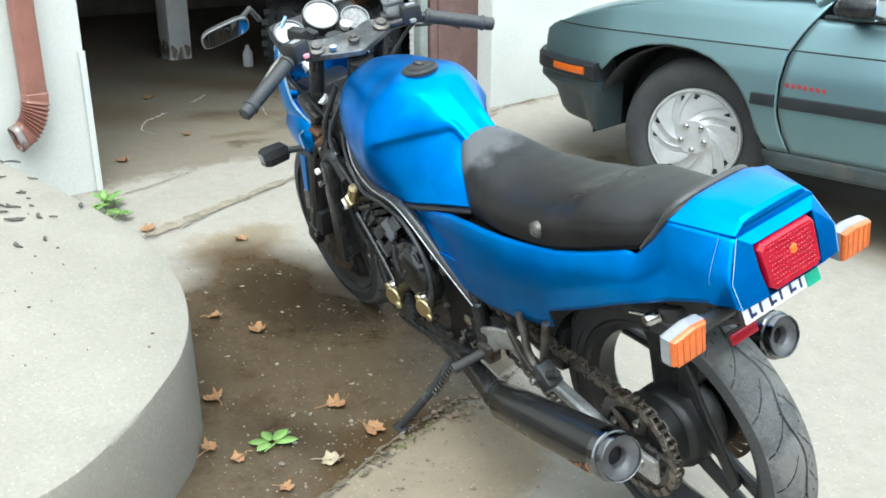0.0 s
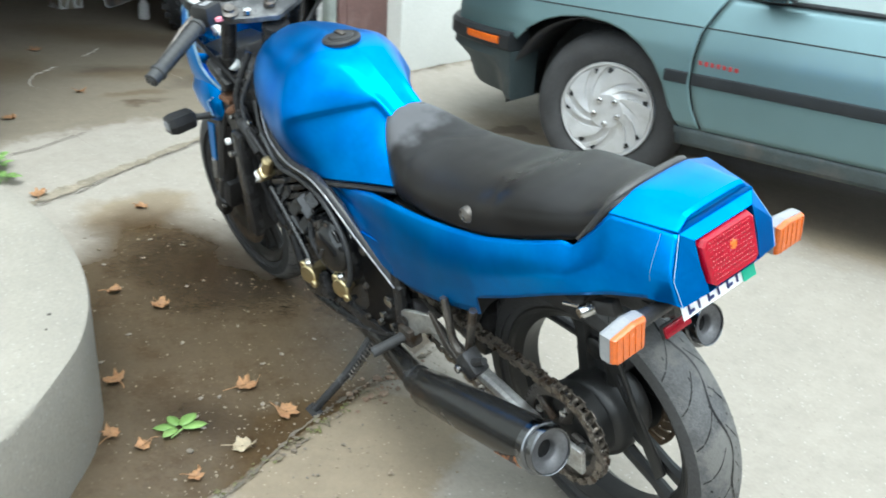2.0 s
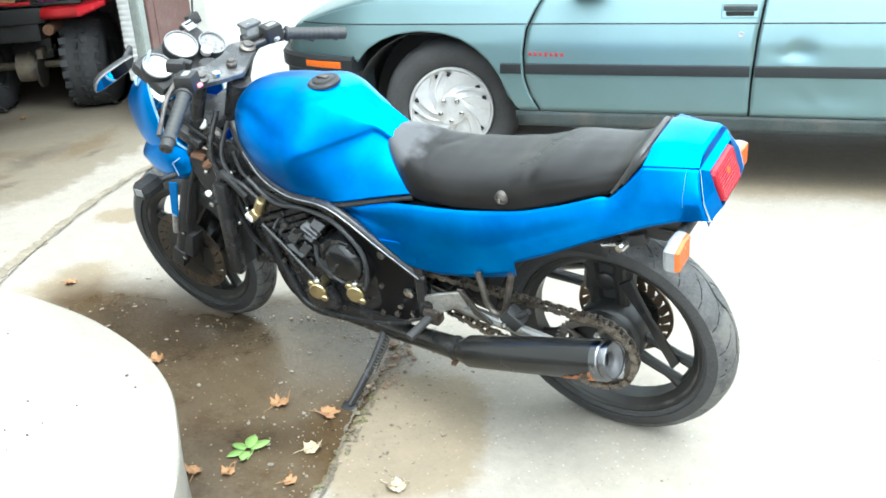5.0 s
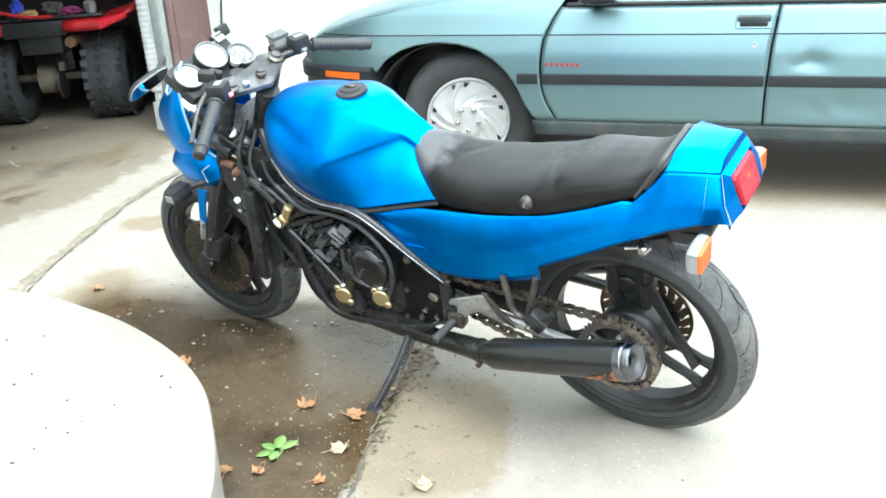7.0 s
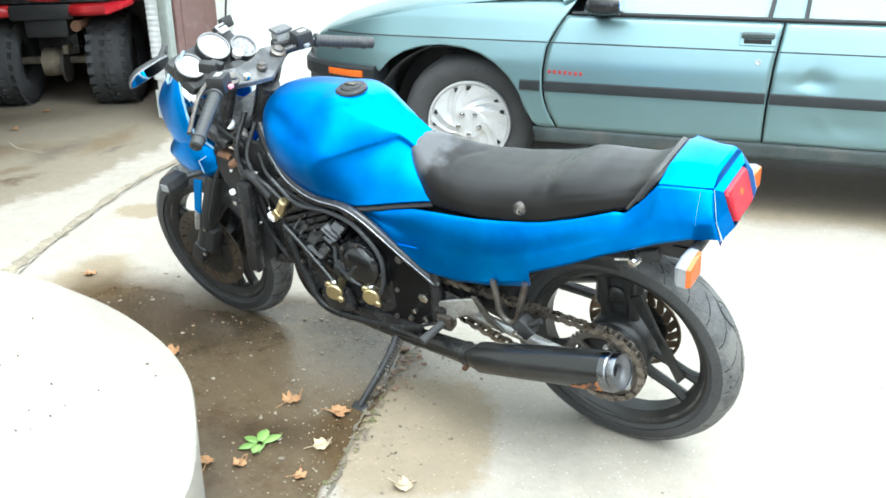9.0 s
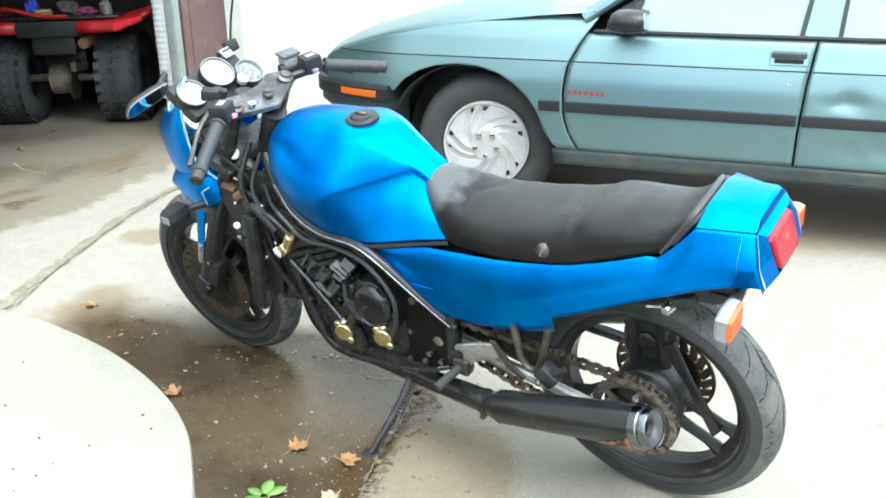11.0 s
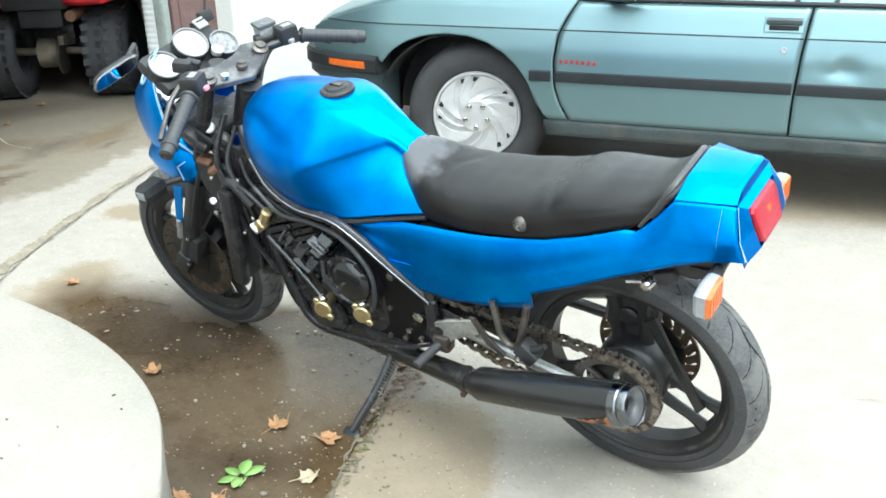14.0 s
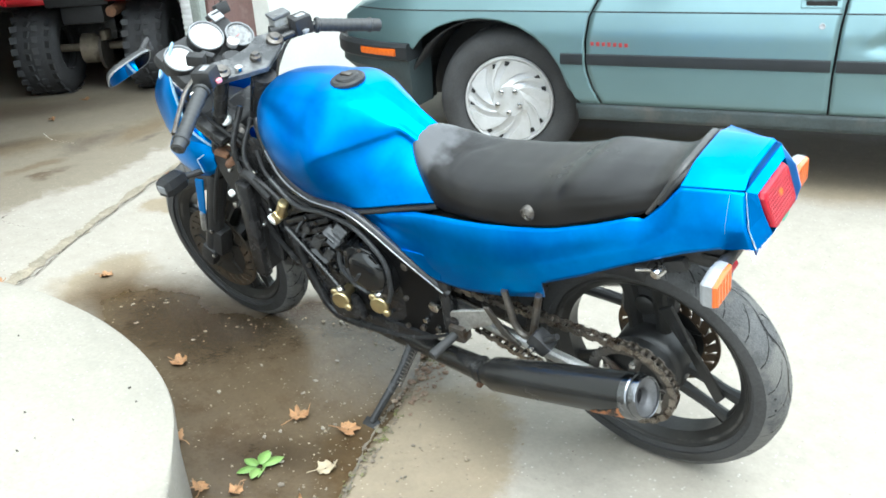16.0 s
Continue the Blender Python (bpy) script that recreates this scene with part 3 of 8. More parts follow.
UNSEENWALL = mat("dull_unseen_wall", (0.16, 0.15, 0.13), 0.9, 0, 0.3, 0.6, 9, 0.3, tint=(0.10, 0.11, 0.08))
build_unseen_wall()
BAREM = mat("bare_brown_concrete", (0.22, 0.19, 0.15), 0.9, 0, 0.3, 30, 150, 0.4)
DIRTM = mat("brown_dirt", (0.195, 0.168, 0.125), 0.95, 0, 0.35, 14, 120, 0.3, tint=(0.25, 0.215, 0.165))
CRACKM = mat("dark_crack_dirt", (0.10, 0.085, 0.065), 0.95, 0, 0.35, 14, 120, 0.8, tint=(0.17, 0.14, 0.10))
build_garage()


def build_crack(name, pts, width, label, n=60, seed=1, material=None):
    rnd = random.Random(seed)
    bm = bmesh.new()
    rows = []
    n = n * 3
    for i, p in enumerate(smooth_path([(x, y, 0) for x, y in pts], n)):
        off = (1.6 * noise.noise(Vector((i * 0.12, seed, 0))) + rnd.uniform(-0.2, 0.2)) * width
        wd = width * max(0.12, 0.5 + 0.9 * noise.noise(Vector((i * 0.2, seed, 7))) + rnd.uniform(-0.2, 0.2))
        rows.append([bm.verts.new((p.x + off + k * wd, p.y + off * 0.5 + k * wd * 0.3, ground_z(p.x, p.y) + 0.0065)) for k in (-1, 1)])
    for a, b in zip(rows, rows[1:]):
        bm.faces.new((a[0], a[1], b[1], b[0]))
    tagged(part(name, bm, material or CRACKM, sharp=0), label, "crack", kind="stuff")


build_crack("crack", [(-0.74, 0.06), (-0.70, -0.18), (-0.66, -0.33), (-0.61, -0.47), (-0.55, -0.60), (-0.49, -0.73), (-0.42, -0.95), (-0.30, -1.3)], 0.006, "gritty crack across the concrete driveway")
build_crack("crack", [(-2.72, -0.21), (-2.60, -0.20), (-2.47, -0.16)], 0.004, "hairline crack in the garage apron", 16, 3)
build_crack("crack", [(-2.99, 1.60), (-3.031, 1.701), (-3.06, 1.80), (-3.085, 1.918), (-3.14, 2.03), (-3.186, 2.174), (-3.25, 2.5)], 0.008, "crack along the foot of the garage wall", 24, 4)
build_crack("crack", [(-2.56, -0.56), (-2.585, -0.50), (-2.641, -0.342), (-2.694, -0.246), (-2.727, -0.164)], 0.005, "thin dark gap at the edge of the garage floor", 30, 5)
build_crack("crack", [(0.35, 0.55), (0.5, 0.62), (0.8, 0.6), (1.1, 0.75), (1.6, 0.8)], 0.006, "dark crack across the dry concrete", 24, 6)

PALEM = mat("pale_scraped_concrete", (0.55, 0.53, 0.48), 0.9, 0, 0.2, 20, 120, 0.4)
build_crack("crack", [(-2.085, -0.62), (-2.150, -0.41), (-2.225, -0.28), (-2.298, -0.15), (-2.395, 0.06), (-2.575, 0.46), (-2.70, 0.86), (-2.85, 1.36)], 0.0045, "dark gap along the dirt-filled joint", 70, 14)
build_crack("scrape_mark", [(-3.316, -0.118), (-3.365, -0.145), (-3.415, -0.152), (-3.50, -0.125), (-3.578, -0.088), (-3.66, -0.01), (-3.738, 0.078)], 0.009, "pale arc scraped into the garage floor", 40, 8, PALEM)
build_crack("scrape_mark", [(-3.93, 0.27), (-3.951, 0.303), (-4.02, 0.36), (-4.094, 0.413)], 0.009, "pale arc scraped into the garage floor", 24, 9, PALEM)
build_crack("scrape_mark", [(-3.60, 0.55), (-3.45, 0.50), (-3.30, 0.52)], 0.005, "pale arc scraped into the garage floor", 20, 10, PALEM)


def build_stoop():
    """Round-cornered concrete stoop; its top runs with the drive."""
    top = 0.285
    edge = [(-2.75, -1.09), (-2.40, -0.975), (-2.10, -0.885), (-1.72, -0.79), (-1.45, -0.745), (-1.20, -0.75), (-0.98, -0.795), (-0.80, -0.875), (-0.66, -0.985),
            (-0.55, -1.09), (-0.47, -1.19), (-0.42, -1.32), (-0.40, -1.48), (-0.43, -1.75), (-0.52, -2.0), (-0.75, -2.3), (-1.1, -2.5), (-2.0, -2.6), (-2.75, -2.6)]
    path = smooth_path([(x, y, 0) for x, y in edge], 90)
    bm = bmesh.new()
    c = Vector((-1.7, -1.7, 0))
    loops = []
    for z, inset in ((-0.15, -0.012), (0.0, -0.012), (top * 0.5, -0.004), (top - 0.012, 0.0), (top - 0.003, 0.003), (top, 0.011), (top + 0.002, 0.10), (top + 0.004, 0.5)):
        loops.append([p + (c - p).normalized() * inset + Vector((0, 0, z)) for p in path])
    rings(loops, bm=bm)
    for v in bm.verts:
        n = noise.noise(Vector(v.co) * 5)
        v.co += Vector((0, 0, 0.004 * n)) if v.co.z > 0.2 else Vector((0.006 * n, 0.006 * n, 0))
    ob = part("stoop", bm, STOOPM, sharp=50)
    ob.matrix_world = SLOPE
    tagged(ob, "pale rounded concrete stoop with a rough top", "stoop", kind="structure")
    # dark bits of bark and twig on it by the wall
    rnd = random.Random(11)
    for i in range(58):
        x = rnd.uniform(-2.3, -1.55) if i < 28 else rnd.uniform(-1.8, -0.8)
        y = -1.0 + (rnd.gauss(0, 0.06) if i < 28 else rnd.uniform(-0.35, 0.1))
        ln = rnd.uniform(0.008, 0.028) if i < 28 else rnd.uniform(0.0015, 0.004)
        c = rnd.uniform(-0.3, 0.3) * ln
        bm = slab([(-ln, c), (-ln * 0.4, -0.22 * ln), (0.2 * ln, -0.26 * ln), (ln, -0.05 * ln + c), (ln * 0.4, 0.10 * ln), (-ln * 0.4, 0.20 * ln)], 0.004)
        ob = part("bark_chip", bm, BARKM)
        ob.matrix_world = SLOPE @ pose(x, y, top + 0.005, rnd.uniform(-8, 8), rnd.uniform(-8, 8), 35 + rnd.uniform(-45, 45))
        tagged(ob, "small dark bark chip lying on the stoop", "debris", "bark chips on the stoop")


build_stoop()


def build_downspout():
    m = wall_pose(WALL_L)
    d = empty("downspout", m, "brown painted metal downspout with a crimped elbow", "downspout", kind="")
    # along the wall x is negative here; y is out of the wall when negative

    def ring(cx, cy, cz, hx, hy, tilt, k=0.0):
        pts = []
        for a in range(20):
            t = 2 * math.pi * a / 20
            ca, sa = math.cos(t), math.sin(t)
            px = hx * math.copysign(abs(ca) ** 0.45, ca)
            py = hy * math.copysign(abs(sa) ** 0.45, sa)
            pts.append(Vector((cx + px * math.cos(tilt), cy + py, cz + px * math.sin(tilt))))
        return pts

    loops = [ring(-0.225, -0.05, z, 0.042, 0.033, 0) for z in (3.2, 2.0, 1.2, 0.595)]
    part("pipe", rings(loops), SPOUTM, d, sharp=50)
    loops = []
    n = 26
    for i in range(n + 1):
        f = i / n
        a = f * radians(72)
        R = 0.100
        cx = -0.225 - R * (1 - math.cos(a))
        cz = 0.600 - R * math.sin(a) * 1.6
        crimp = 0.004 * (1 if i % 2 else -1) if 4 < i < 22 else 0
        loops.append(ring(cx, -0.055, cz, 0.044 + crimp, 0.035 + crimp, -a))
    el = part("elbow", rings(loops, cap=False), SPOUTM, d, "crimped brown elbow with a worn metal lip", sharp=60, solid=0.002)
    a = radians(72)
    loops = [ring(-0.225 - 0.100 * (1 - math.cos(a)) - 0.024 * f, -0.055, 0.600 - 0.100 * math.sin(a) * 1.6 - 0.012 * f, 0.046, 0.037, -a) for f in (0, 0.5, 1)]
    part("lip", rings(loops, cap=False), SPOUTLIP, el, "scuffed pale metal lip", sharp=60, solid=0.002)
    part("strap", box((0.10, 0.07, 0.02), (-0.225, -0.05, 1.35), 0.003), SPOUTM, d)


SPOUTLIP = mat("scuffed_metal", (0.30, 0.27, 0.26), 0.5, 0.5, 0.3, 40, 200, 0.2, tint=(0.25, 0.12, 0.09), edges=(0.48, 0.56))
build_downspout()


def build_hose():
    base = pose(-3.36, 1.385, ground_z(-3.36, 1.385))
    h = empty("drain_hose", base, "white corrugated plastic hose standing by the door track", "hose")
    prof = []
    z = 0.22
    while z < 0.86:
        prof += [(0.049, z), (0.053, z + 0.006), (0.053, z + 0.020), (0.049, z + 0.026)]
        z += 0.029
    part("corrugated_sleeve", lathe(prof, axis=(0, 0, 1), seg=20), WHITE, h)
    part("pipe", lathe([(0.036, 0.0), (0.036, 1.6)], axis=(0, 0, 1), seg=20), WHITE, h)
    part("foot", box((0.09, 0.07, 0.16), (0, 0, 0.08), 0.008), POSTM, h)


build_hose()


# ---- quad bike in the garage ----
def build_quad():
    ax = Vector((0.80, 0.60, 0)).normalized()
    mid = Vector((-4.20, 1.37, 0))
    m = Matrix.Translation((mid.x, mid.y, ground_z(mid.x, mid.y))) @ pose(0, 0, 0, 0, 0, math.degrees(math.atan2(ax.y, ax.x)))
    q = empty("quad_bike", m, "red quad bike with fat worn tyres in the dark garage", "quad bike")

    def tyre(x, y, r, w, name):
        prof = [(r * 0.42, -w / 2 * 0.8), (r * 0.62, -w / 2), (r * 0.88, -w / 2 * 0.98), (r * 0.985, -w / 2 * 0.72), (r, -w / 4), (r, w / 4), (r * 0.985, w / 2 * 0.72), (r * 0.88, w / 2 * 0.98), (r * 0.62, w / 2), (r * 0.42, w / 2 * 0.8)]
        t = part(name, lathe(prof, (x, y, r), (1, 0, 0), 40, closed=True), QUADRUB, q, sharp=50)
        bm = bmesh.new()
        for k in range(26):
            for j, off in enumerate((-0.36, -0.12, 0.12, 0.36)):
                a = 2 * math.pi * (k + 0.5 * (j % 2)) / 26
                c = (x + off * w, y + (r - 0.002) * math.sin(a), r + (r - 0.002) * math.cos(a))
                g = box((w * 0.20, 0.036, 0.010), (0, 0, 0), 0)
                bmesh.ops.transform(g, matrix=Matrix.Translation(c) @ pose(0, 0, 0, -math.degrees(a), 0, 28 * (-1) ** j), verts=g.verts)
                tmp = bpy.data.meshes.new("t")
                g.to_mesh(tmp)
                g.free()
                bm.from_mesh(tmp)
                bpy.data.meshes.remove(tmp)
        tagged(part("tread", bm, QUADRUB, t, smooth=False), kind="stuff")
        part("rim", lathe([(0.02, -w * 0.25), (r * 0.40, -w * 0.30), (r * 0.45, -w * 0.42), (r * 0.47, -w * 0.44), (r * 0.45, 0.0), (r * 0.47, w * 0.44), (r * 0.45, w * 0.42), (r * 0.40, w * 0.30), (0.02, w * 0.25)], (x, y, r), (1, 0, 0), 32), MATTE, t)
        for e in (-1, 1):
            part("rim_edge", lathe([(r * 0.455, e * w * 0.40), (r * 0.475, e * w * 0.43), (r * 0.50, e * w * 0.435), (r * 0.48, e * w * 0.39)], (x, y, r), (1, 0, 0), 32, closed=True), CHROME, t, "shiny rim edge")

    tyre(-0.31, 0, 0.262, 0.25, "rear_tyre")
    tyre(0.32, 0, 0.262, 0.25, "rear_tyre")
    tyre(-0.40, 1.15, 0.25, 0.19, "front_tyre")
    tyre(0.38, 1.15, 0.25, 0.19, "front_tyre")
    part("axle", tube([(-0.4, 0, 0.255), (0.36, 0, 0.255)], 0.022), MUD, q)
    part("hub_carrier", lathe([(0.05, -0.05), (0.085, -0.04), (0.085, 0.03), (0.06, 0.06)], (-0.045, -0.05, 0.255), (1, 0, 0), 24), MUD, q, "dusty tan brake drum")
    part("sprocket_guard", lathe([(0.03, -0.01), (0.10, -0.008), (0.10, 0.008), (0.03, 0.01)], (0.035, -0.06, 0.235), (1, 0, 0), 24), STEEL, q)
    part("shock", tube([(-0.02, -0.02, 0.30), (-0.02, 0.12, 0.56)], 0.032), MUD, q)
    part("hitch", box((0.035, 0.10, 0.055), (0.065, -0.10, 0.335), 0.010), MUD, q, "tan hitch lug")
    part("chassis", box((0.24, 1.2, 0.14), (0, 0.55, 0.36), 0.03), BLACK, q)
    part("tail_box", box((0.24, 0.26, 0.11), (0.01, -0.12, 0.475), 0.02), MATTE, q)
    part("tail_panel", box((0.36, 0.30, 0.09), (0.0, -0.13, 0.565), 0.02), MATTE, q)
    part("exhaust", tube([(0.19, -0.30, 0.487), (0.19, 0.0, 0.49), (0.17, 0.3, 0.45)], [0.030, 0.034, 0.022], 14, 10), RUST, q, "rusty exhaust pipe")
    for s in (-1, 1):
        part("rear_lip", rings([[Vector((s * x, y, z + dz)) for y, z in ((-0.30, lo), (-0.308, (lo + hi) / 2), (-0.30, hi), (-0.26, hi + 0.016), (-0.05, hi + 0.022), (0.2, hi + 0.010), (0.34, hi - 0.05))]
                               for x, lo, hi, dz in ((0.165, 0.545, 0.592, 0), (0.25, 0.543, 0.594, 0), (0.36, 0.545, 0.598, 0), (0.42, 0.572, 0.606, 0), (0.50, 0.605, 0.630, 0), (0.57, 0.620, 0.650, 0.01))], closed=False, cap=False), ATVRED, q, "glossy red plastic rear fender", solid=0.006)
        loops = []
        for x, zc, h in ((0.368, 0.574, 0.028), (0.385, 0.578, 0.030), (0.42, 0.588, 0.026), (0.48, 0.604, 0.020), (0.525, 0.618, 0.016)):
            loops.append([Vector((s * x, -0.308 + dy, zc + dz * h)) for dy, dz in ((0.0, -1), (-0.014, -0.7), (-0.018, 0), (-0.014, 0.7), (0.0, 1), (0.02, 0))])
        part("tail_light", rings(loops), ATVLAMP, q, "bright red tail light bar", smooth=False)
        part("side_body", box((0.12, 0.5, 0.16), (s * 0.59, 0.12, 0.70), 0.04), ATVRED, q)
    part("cargo_tray", box((0.66, 0.42, 0.016), (0.06, -0.07, 0.624), 0.006), BLACK, q)
    part("tray_lip", tube([(-0.22, -0.27, 0.68), (-0.16, -0.285, 0.672), (-0.10, -0.29, 0.655), (0.0, -0.29, 0.636), (0.12, -0.29, 0.634)], 0.010, 8, 20), ATVRED, q)
    part("seat", box((0.26, 0.65, 0.12), (0, 0.30, 0.78), 0.04), SEATM, q)
    part("tank_cover", box((0.30, 0.45, 0.16), (0, 0.80, 0.76), 0.06), ATVRED, q)
    part("front_body", box((0.75, 0.35, 0.10), (0, 1.18, 0.72), 0.04), ATVRED, q)
    part("handlebar", tube([(-0.36, 0.72, 0.95), (-0.15, 0.78, 0.93), (0.15, 0.78, 0.93), (0.36, 0.72, 0.95)], 0.012, 8), BLACK, q)
    # odds and ends on the cargo tray
    rnd = random.Random(8)
    for name, x, y, r, h, material, label in (("crumpled_rag", -0.03, -0.22, 0.050, 0.022, TANRAG, "crumpled tan rag on the quad bike's tray"), ("crumpled_rag", 0.20, -0.20, 0.055, 0.026, PURPLERAG, "crumpled purple rag on the quad bike's tray"),
                                               ("crumpled_rag", -0.12, -0.12, 0.038, 0.050, BLUERAG, "bright blue wrapper on the quad bike's tray"), ("crumpled_rag", 0.08, -0.12, 0.05, 0.04, BARKM, "dark rag on the quad bike's tray")):
        g = bmesh.new()
        bmesh.ops.create_icosphere(g, subdivisions=3, radius=1)
        off = rnd.uniform(0, 50)
        for v in g.verts:
            k = 1 + 0.5 * noise.noise(v.co * 2.2 + Vector((off, 0, 0)))
            v.co = Vector((v.co.x * r * k, v.co.y * r * k, max(-0.7, v.co.z) * h * k))
        ob = part(name, g, material)
        ob.matrix_world = m @ pose(x, y, 0.630 + 0.7 * h)
        tagged(ob, label, "rag")
    for x, y, hh, label in ((0.315, -0.20, 0.075, "cloudy plastic bottle on the quad bike's tray"), (0.27, -0.10, 0.06, "cloudy plastic bottle on the quad bike's tray")):
        bt = part("plastic_bottle", lathe([(0.001, 0.0), (0.024, 0.0), (0.026, 0.006), (0.026, hh * 0.7), (0.012, hh * 0.85), (0.011, hh), (0.001, hh)], axis=(0, 0, 1), seg=16), RESERV, None)
        bt.matrix_world = m @ pose(x, y, 0.632)
        tagged(bt, label, "bottle")


TANRAG = mat("tan_cloth", (0.34, 0.24, 0.11), 0.9, 0, 0.3, 30, 200, 0.4)
PURPLERAG = mat("purple_cloth", (0.16, 0.02, 0.09), 0.9, 0, 0.3, 30, 200, 0.4)
BLUERAG = mat("blue_wrapper", (0.03, 0.06, 0.45), 0.4, 0, 0.3, 30, 200, 0.3)
ATVLAMP = mat("bright_red_lens", (0.62, 0.02, 0.035), 0.25, 0, 0.1, 30, 200, 0.05)
RESERV = mat("cloudy_reservoir", (0.20, 0.20, 0.19), 0.35, 0, 0.3, 30, 200, 0.05)
build_quad()


# ---- parked car ----
CAR = Matrix.Translation(CAR_AT) @ pose(0, 0, 0, 0, 0, CAR_YAW)
CAR_W = 1.68
ARCH = [(-0.50, 0.43), (-0.44, 0.47), (-0.40, 0.535), (-0.35, 0.59), (-0.28, 0.632), (-0.20, 0.657), (-0.10, 0.668), (0.0, 0.66), (0.08, 0.638), (0.15, 0.60), (0.21, 0.547), (0.255, 0.485), (0.285, 0.41), (0.305, 0.33), (0.312, 0.30)]
DOOR_F = [(0.30, 0.435), (0.34, 0.425), (0.40, 0.39), (0.47, 0.368), (0.58, 0.362), (0.68, 0.376), (0.76, 0.415), (0.84, 0.468), (0.90, 0.50)]
DOOR_R = [(0.30, 1.272), (0.47, 1.276), (0.65, 1.29), (0.84, 1.318), (0.9, 1.33)]
HOODZ = [(-0.86, 0.60), (-0.80, 0.655), (-0.74, 0.69), (-0.6, 0.735), (-0.45, 0.775), (-0.25, 0.815), (0.0, 0.85), (0.25, 0.878), (0.5, 0.90)]


def car_y(s, z):
    y = float(np.interp(z, [0.26, 0.31, 0.36, 0.5, 0.62, 0.695, 0.70, 0.72, 0.78, 0.83, 0.87], [0.046, 0.026, 0.014, 0.003, 0.008, 0.0235, 0.0250, 0.032, 0.052, 0.076, 0.110]))
    f = max(0.0, -0.35 - s)
    return y + 0.70 * f * f + 0.06 * max(0.0, (s - 2.2)) ** 2


def car_panel(left, right, low, high, cols=40, rows=16, shape=None):
    """Skin of the car's side between two edges (s by height) and two heights (by s)."""
    bm = bmesh.new()
    grid = []
    for i in range(cols + 1):
        u = i / cols
        col = []
        for j in range(rows + 1):
            v = j / rows
            z = 0.5
            s = 0
            for _ in range(3):
                s = left(z) * (1 - u) + right(z) * u
                z = low(s) * (1 - v) + high(s) * v
            y = car_y(s, z) + (shape(s, z) if shape else 0)
            col.append(bm.verts.new((s, y, z)))
        grid.append(col)
    for a, b in zip(grid, grid[1:]):
        for j in range(rows):
            bm.faces.new((a[j], a[j + 1], b[j + 1], b[j]))
    return bm


def build_car():
    car = empty("car", CAR, "teal metallic four-door saloon with a dented rear door", "car")

    def other(bm):
        for v in bm.verts:
            v.co.y = CAR_W - v.co.y
        return bm

    def both(name, make, material, label="", **kw):
        part(name, make(), material, car, label, **kw)
        part(name, other(make()), material, car, label, **kw)

    fender = lambda: car_panel(lambda z: -0.80 + 0.06 * (z - 0.5), lambda z: interp(z, DOOR_F) - 0.004, lambda s: max(interp(s, ARCH), 0.335 if s > 0.2 else (0.545 if s < -0.41 else 0)), lambda s: min(0.875, interp(s, HOODZ) - 0.006), 90, 22)
    both("front_fender", fender, TEAL, "teal metallic front fender", solid=0.003)

    def dent(s, z):
        a = math.exp(-(((s - 1.43) / 0.07) ** 2 + ((z - 0.592) / 0.035) ** 2))
        b = math.exp(-(((s - 1.54) / 0.15) ** 2 + ((z - 0.42) / 0.05) ** 2))
        c = math.exp(-(((s - 1.41) / 0.035) ** 2 + ((z - 0.555) / 0.012) ** 2))
        keep = 1 - math.exp(-((z - 0.516) / 0.030) ** 4)
        g = math.exp(-(((s - 1.385 - 0.5 * (z - 0.60)) / 0.020) ** 2 + ((z - 0.605) / 0.030) ** 2))
        h = math.exp(-(((s - 1.50 + 0.8 * (z - 0.43)) / 0.035) ** 2 + ((z - 0.43) / 0.050) ** 2))
        return (0.014 * a + 0.010 * b - 0.006 * c - 0.007 * g - 0.006 * h) * keep

    door1 = lambda: car_panel(lambda z: interp(z, DOOR_F) + 0.004, lambda z: interp(z, DOOR_R) - 0.004, lambda s: 0.335, lambda s: 0.806, 40, 22)
    door2 = lambda: car_panel(lambda z: interp(z, DOOR_R) + 0.004, lambda z: 2.15 + 0.1 * (z - 0.5), lambda s: max(0.335, 0.30 + 0.36 * (1 - min(1, abs(s - 2.55) / 0.38) ** 2) ** 0.5 if abs(s - 2.55) < 0.38 else 0.335), lambda s: 0.806, 60, 30, dent)
    d1 = part("front_door", door1(), TEAL, car, solid=0.003)
    part("rear_door", door2(), TEAL, car, "dented teal rear door", solid=0.003)
    part("front_door", other(door1()), TEAL, car, solid=0.003)
    part("rear_door", other(door2()), TEAL, car, solid=0.003)
    quarter = lambda: car_panel(lambda z: 2.158 + 0.1 * (z - 0.5), lambda z: 3.62, lambda s: max(0.36, 0.30 + 0.36 * (1 - min(1, abs(s - 2.55) / 0.36) ** 2) ** 0.5 if abs(s - 2.55) < 0.36 else 0.36), lambda s: 0.86, 60, 16)
    both("rear_quarter", quarter, TEAL, solid=0.003)
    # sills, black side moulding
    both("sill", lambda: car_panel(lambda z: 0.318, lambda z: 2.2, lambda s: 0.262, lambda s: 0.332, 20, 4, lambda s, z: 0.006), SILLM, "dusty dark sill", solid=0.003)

    def strip(s0, s1):
        bm = bmesh.new()
        loops = []
        for i in range(24):
            s = s0 + (s1 - s0) * i / 23
            d = 0.0
            y = car_y(s, 0.515)
            loops.append([(s, y + 0.004, 0.492), (s, y - 0.007 + d, 0.497), (s, y - 0.009 + d, 0.515), (s, y - 0.007 + d, 0.535), (s, y + 0.004, 0.540)])
        return rings(loops, bm=bm)

    for a, b in ((0.262, 0.352), (0.37, 1.268), (1.286, 2.12)):
        both("side_moulding", lambda a=a, b=b: strip(a, b), GREYTRIM, "charcoal rubber side moulding")

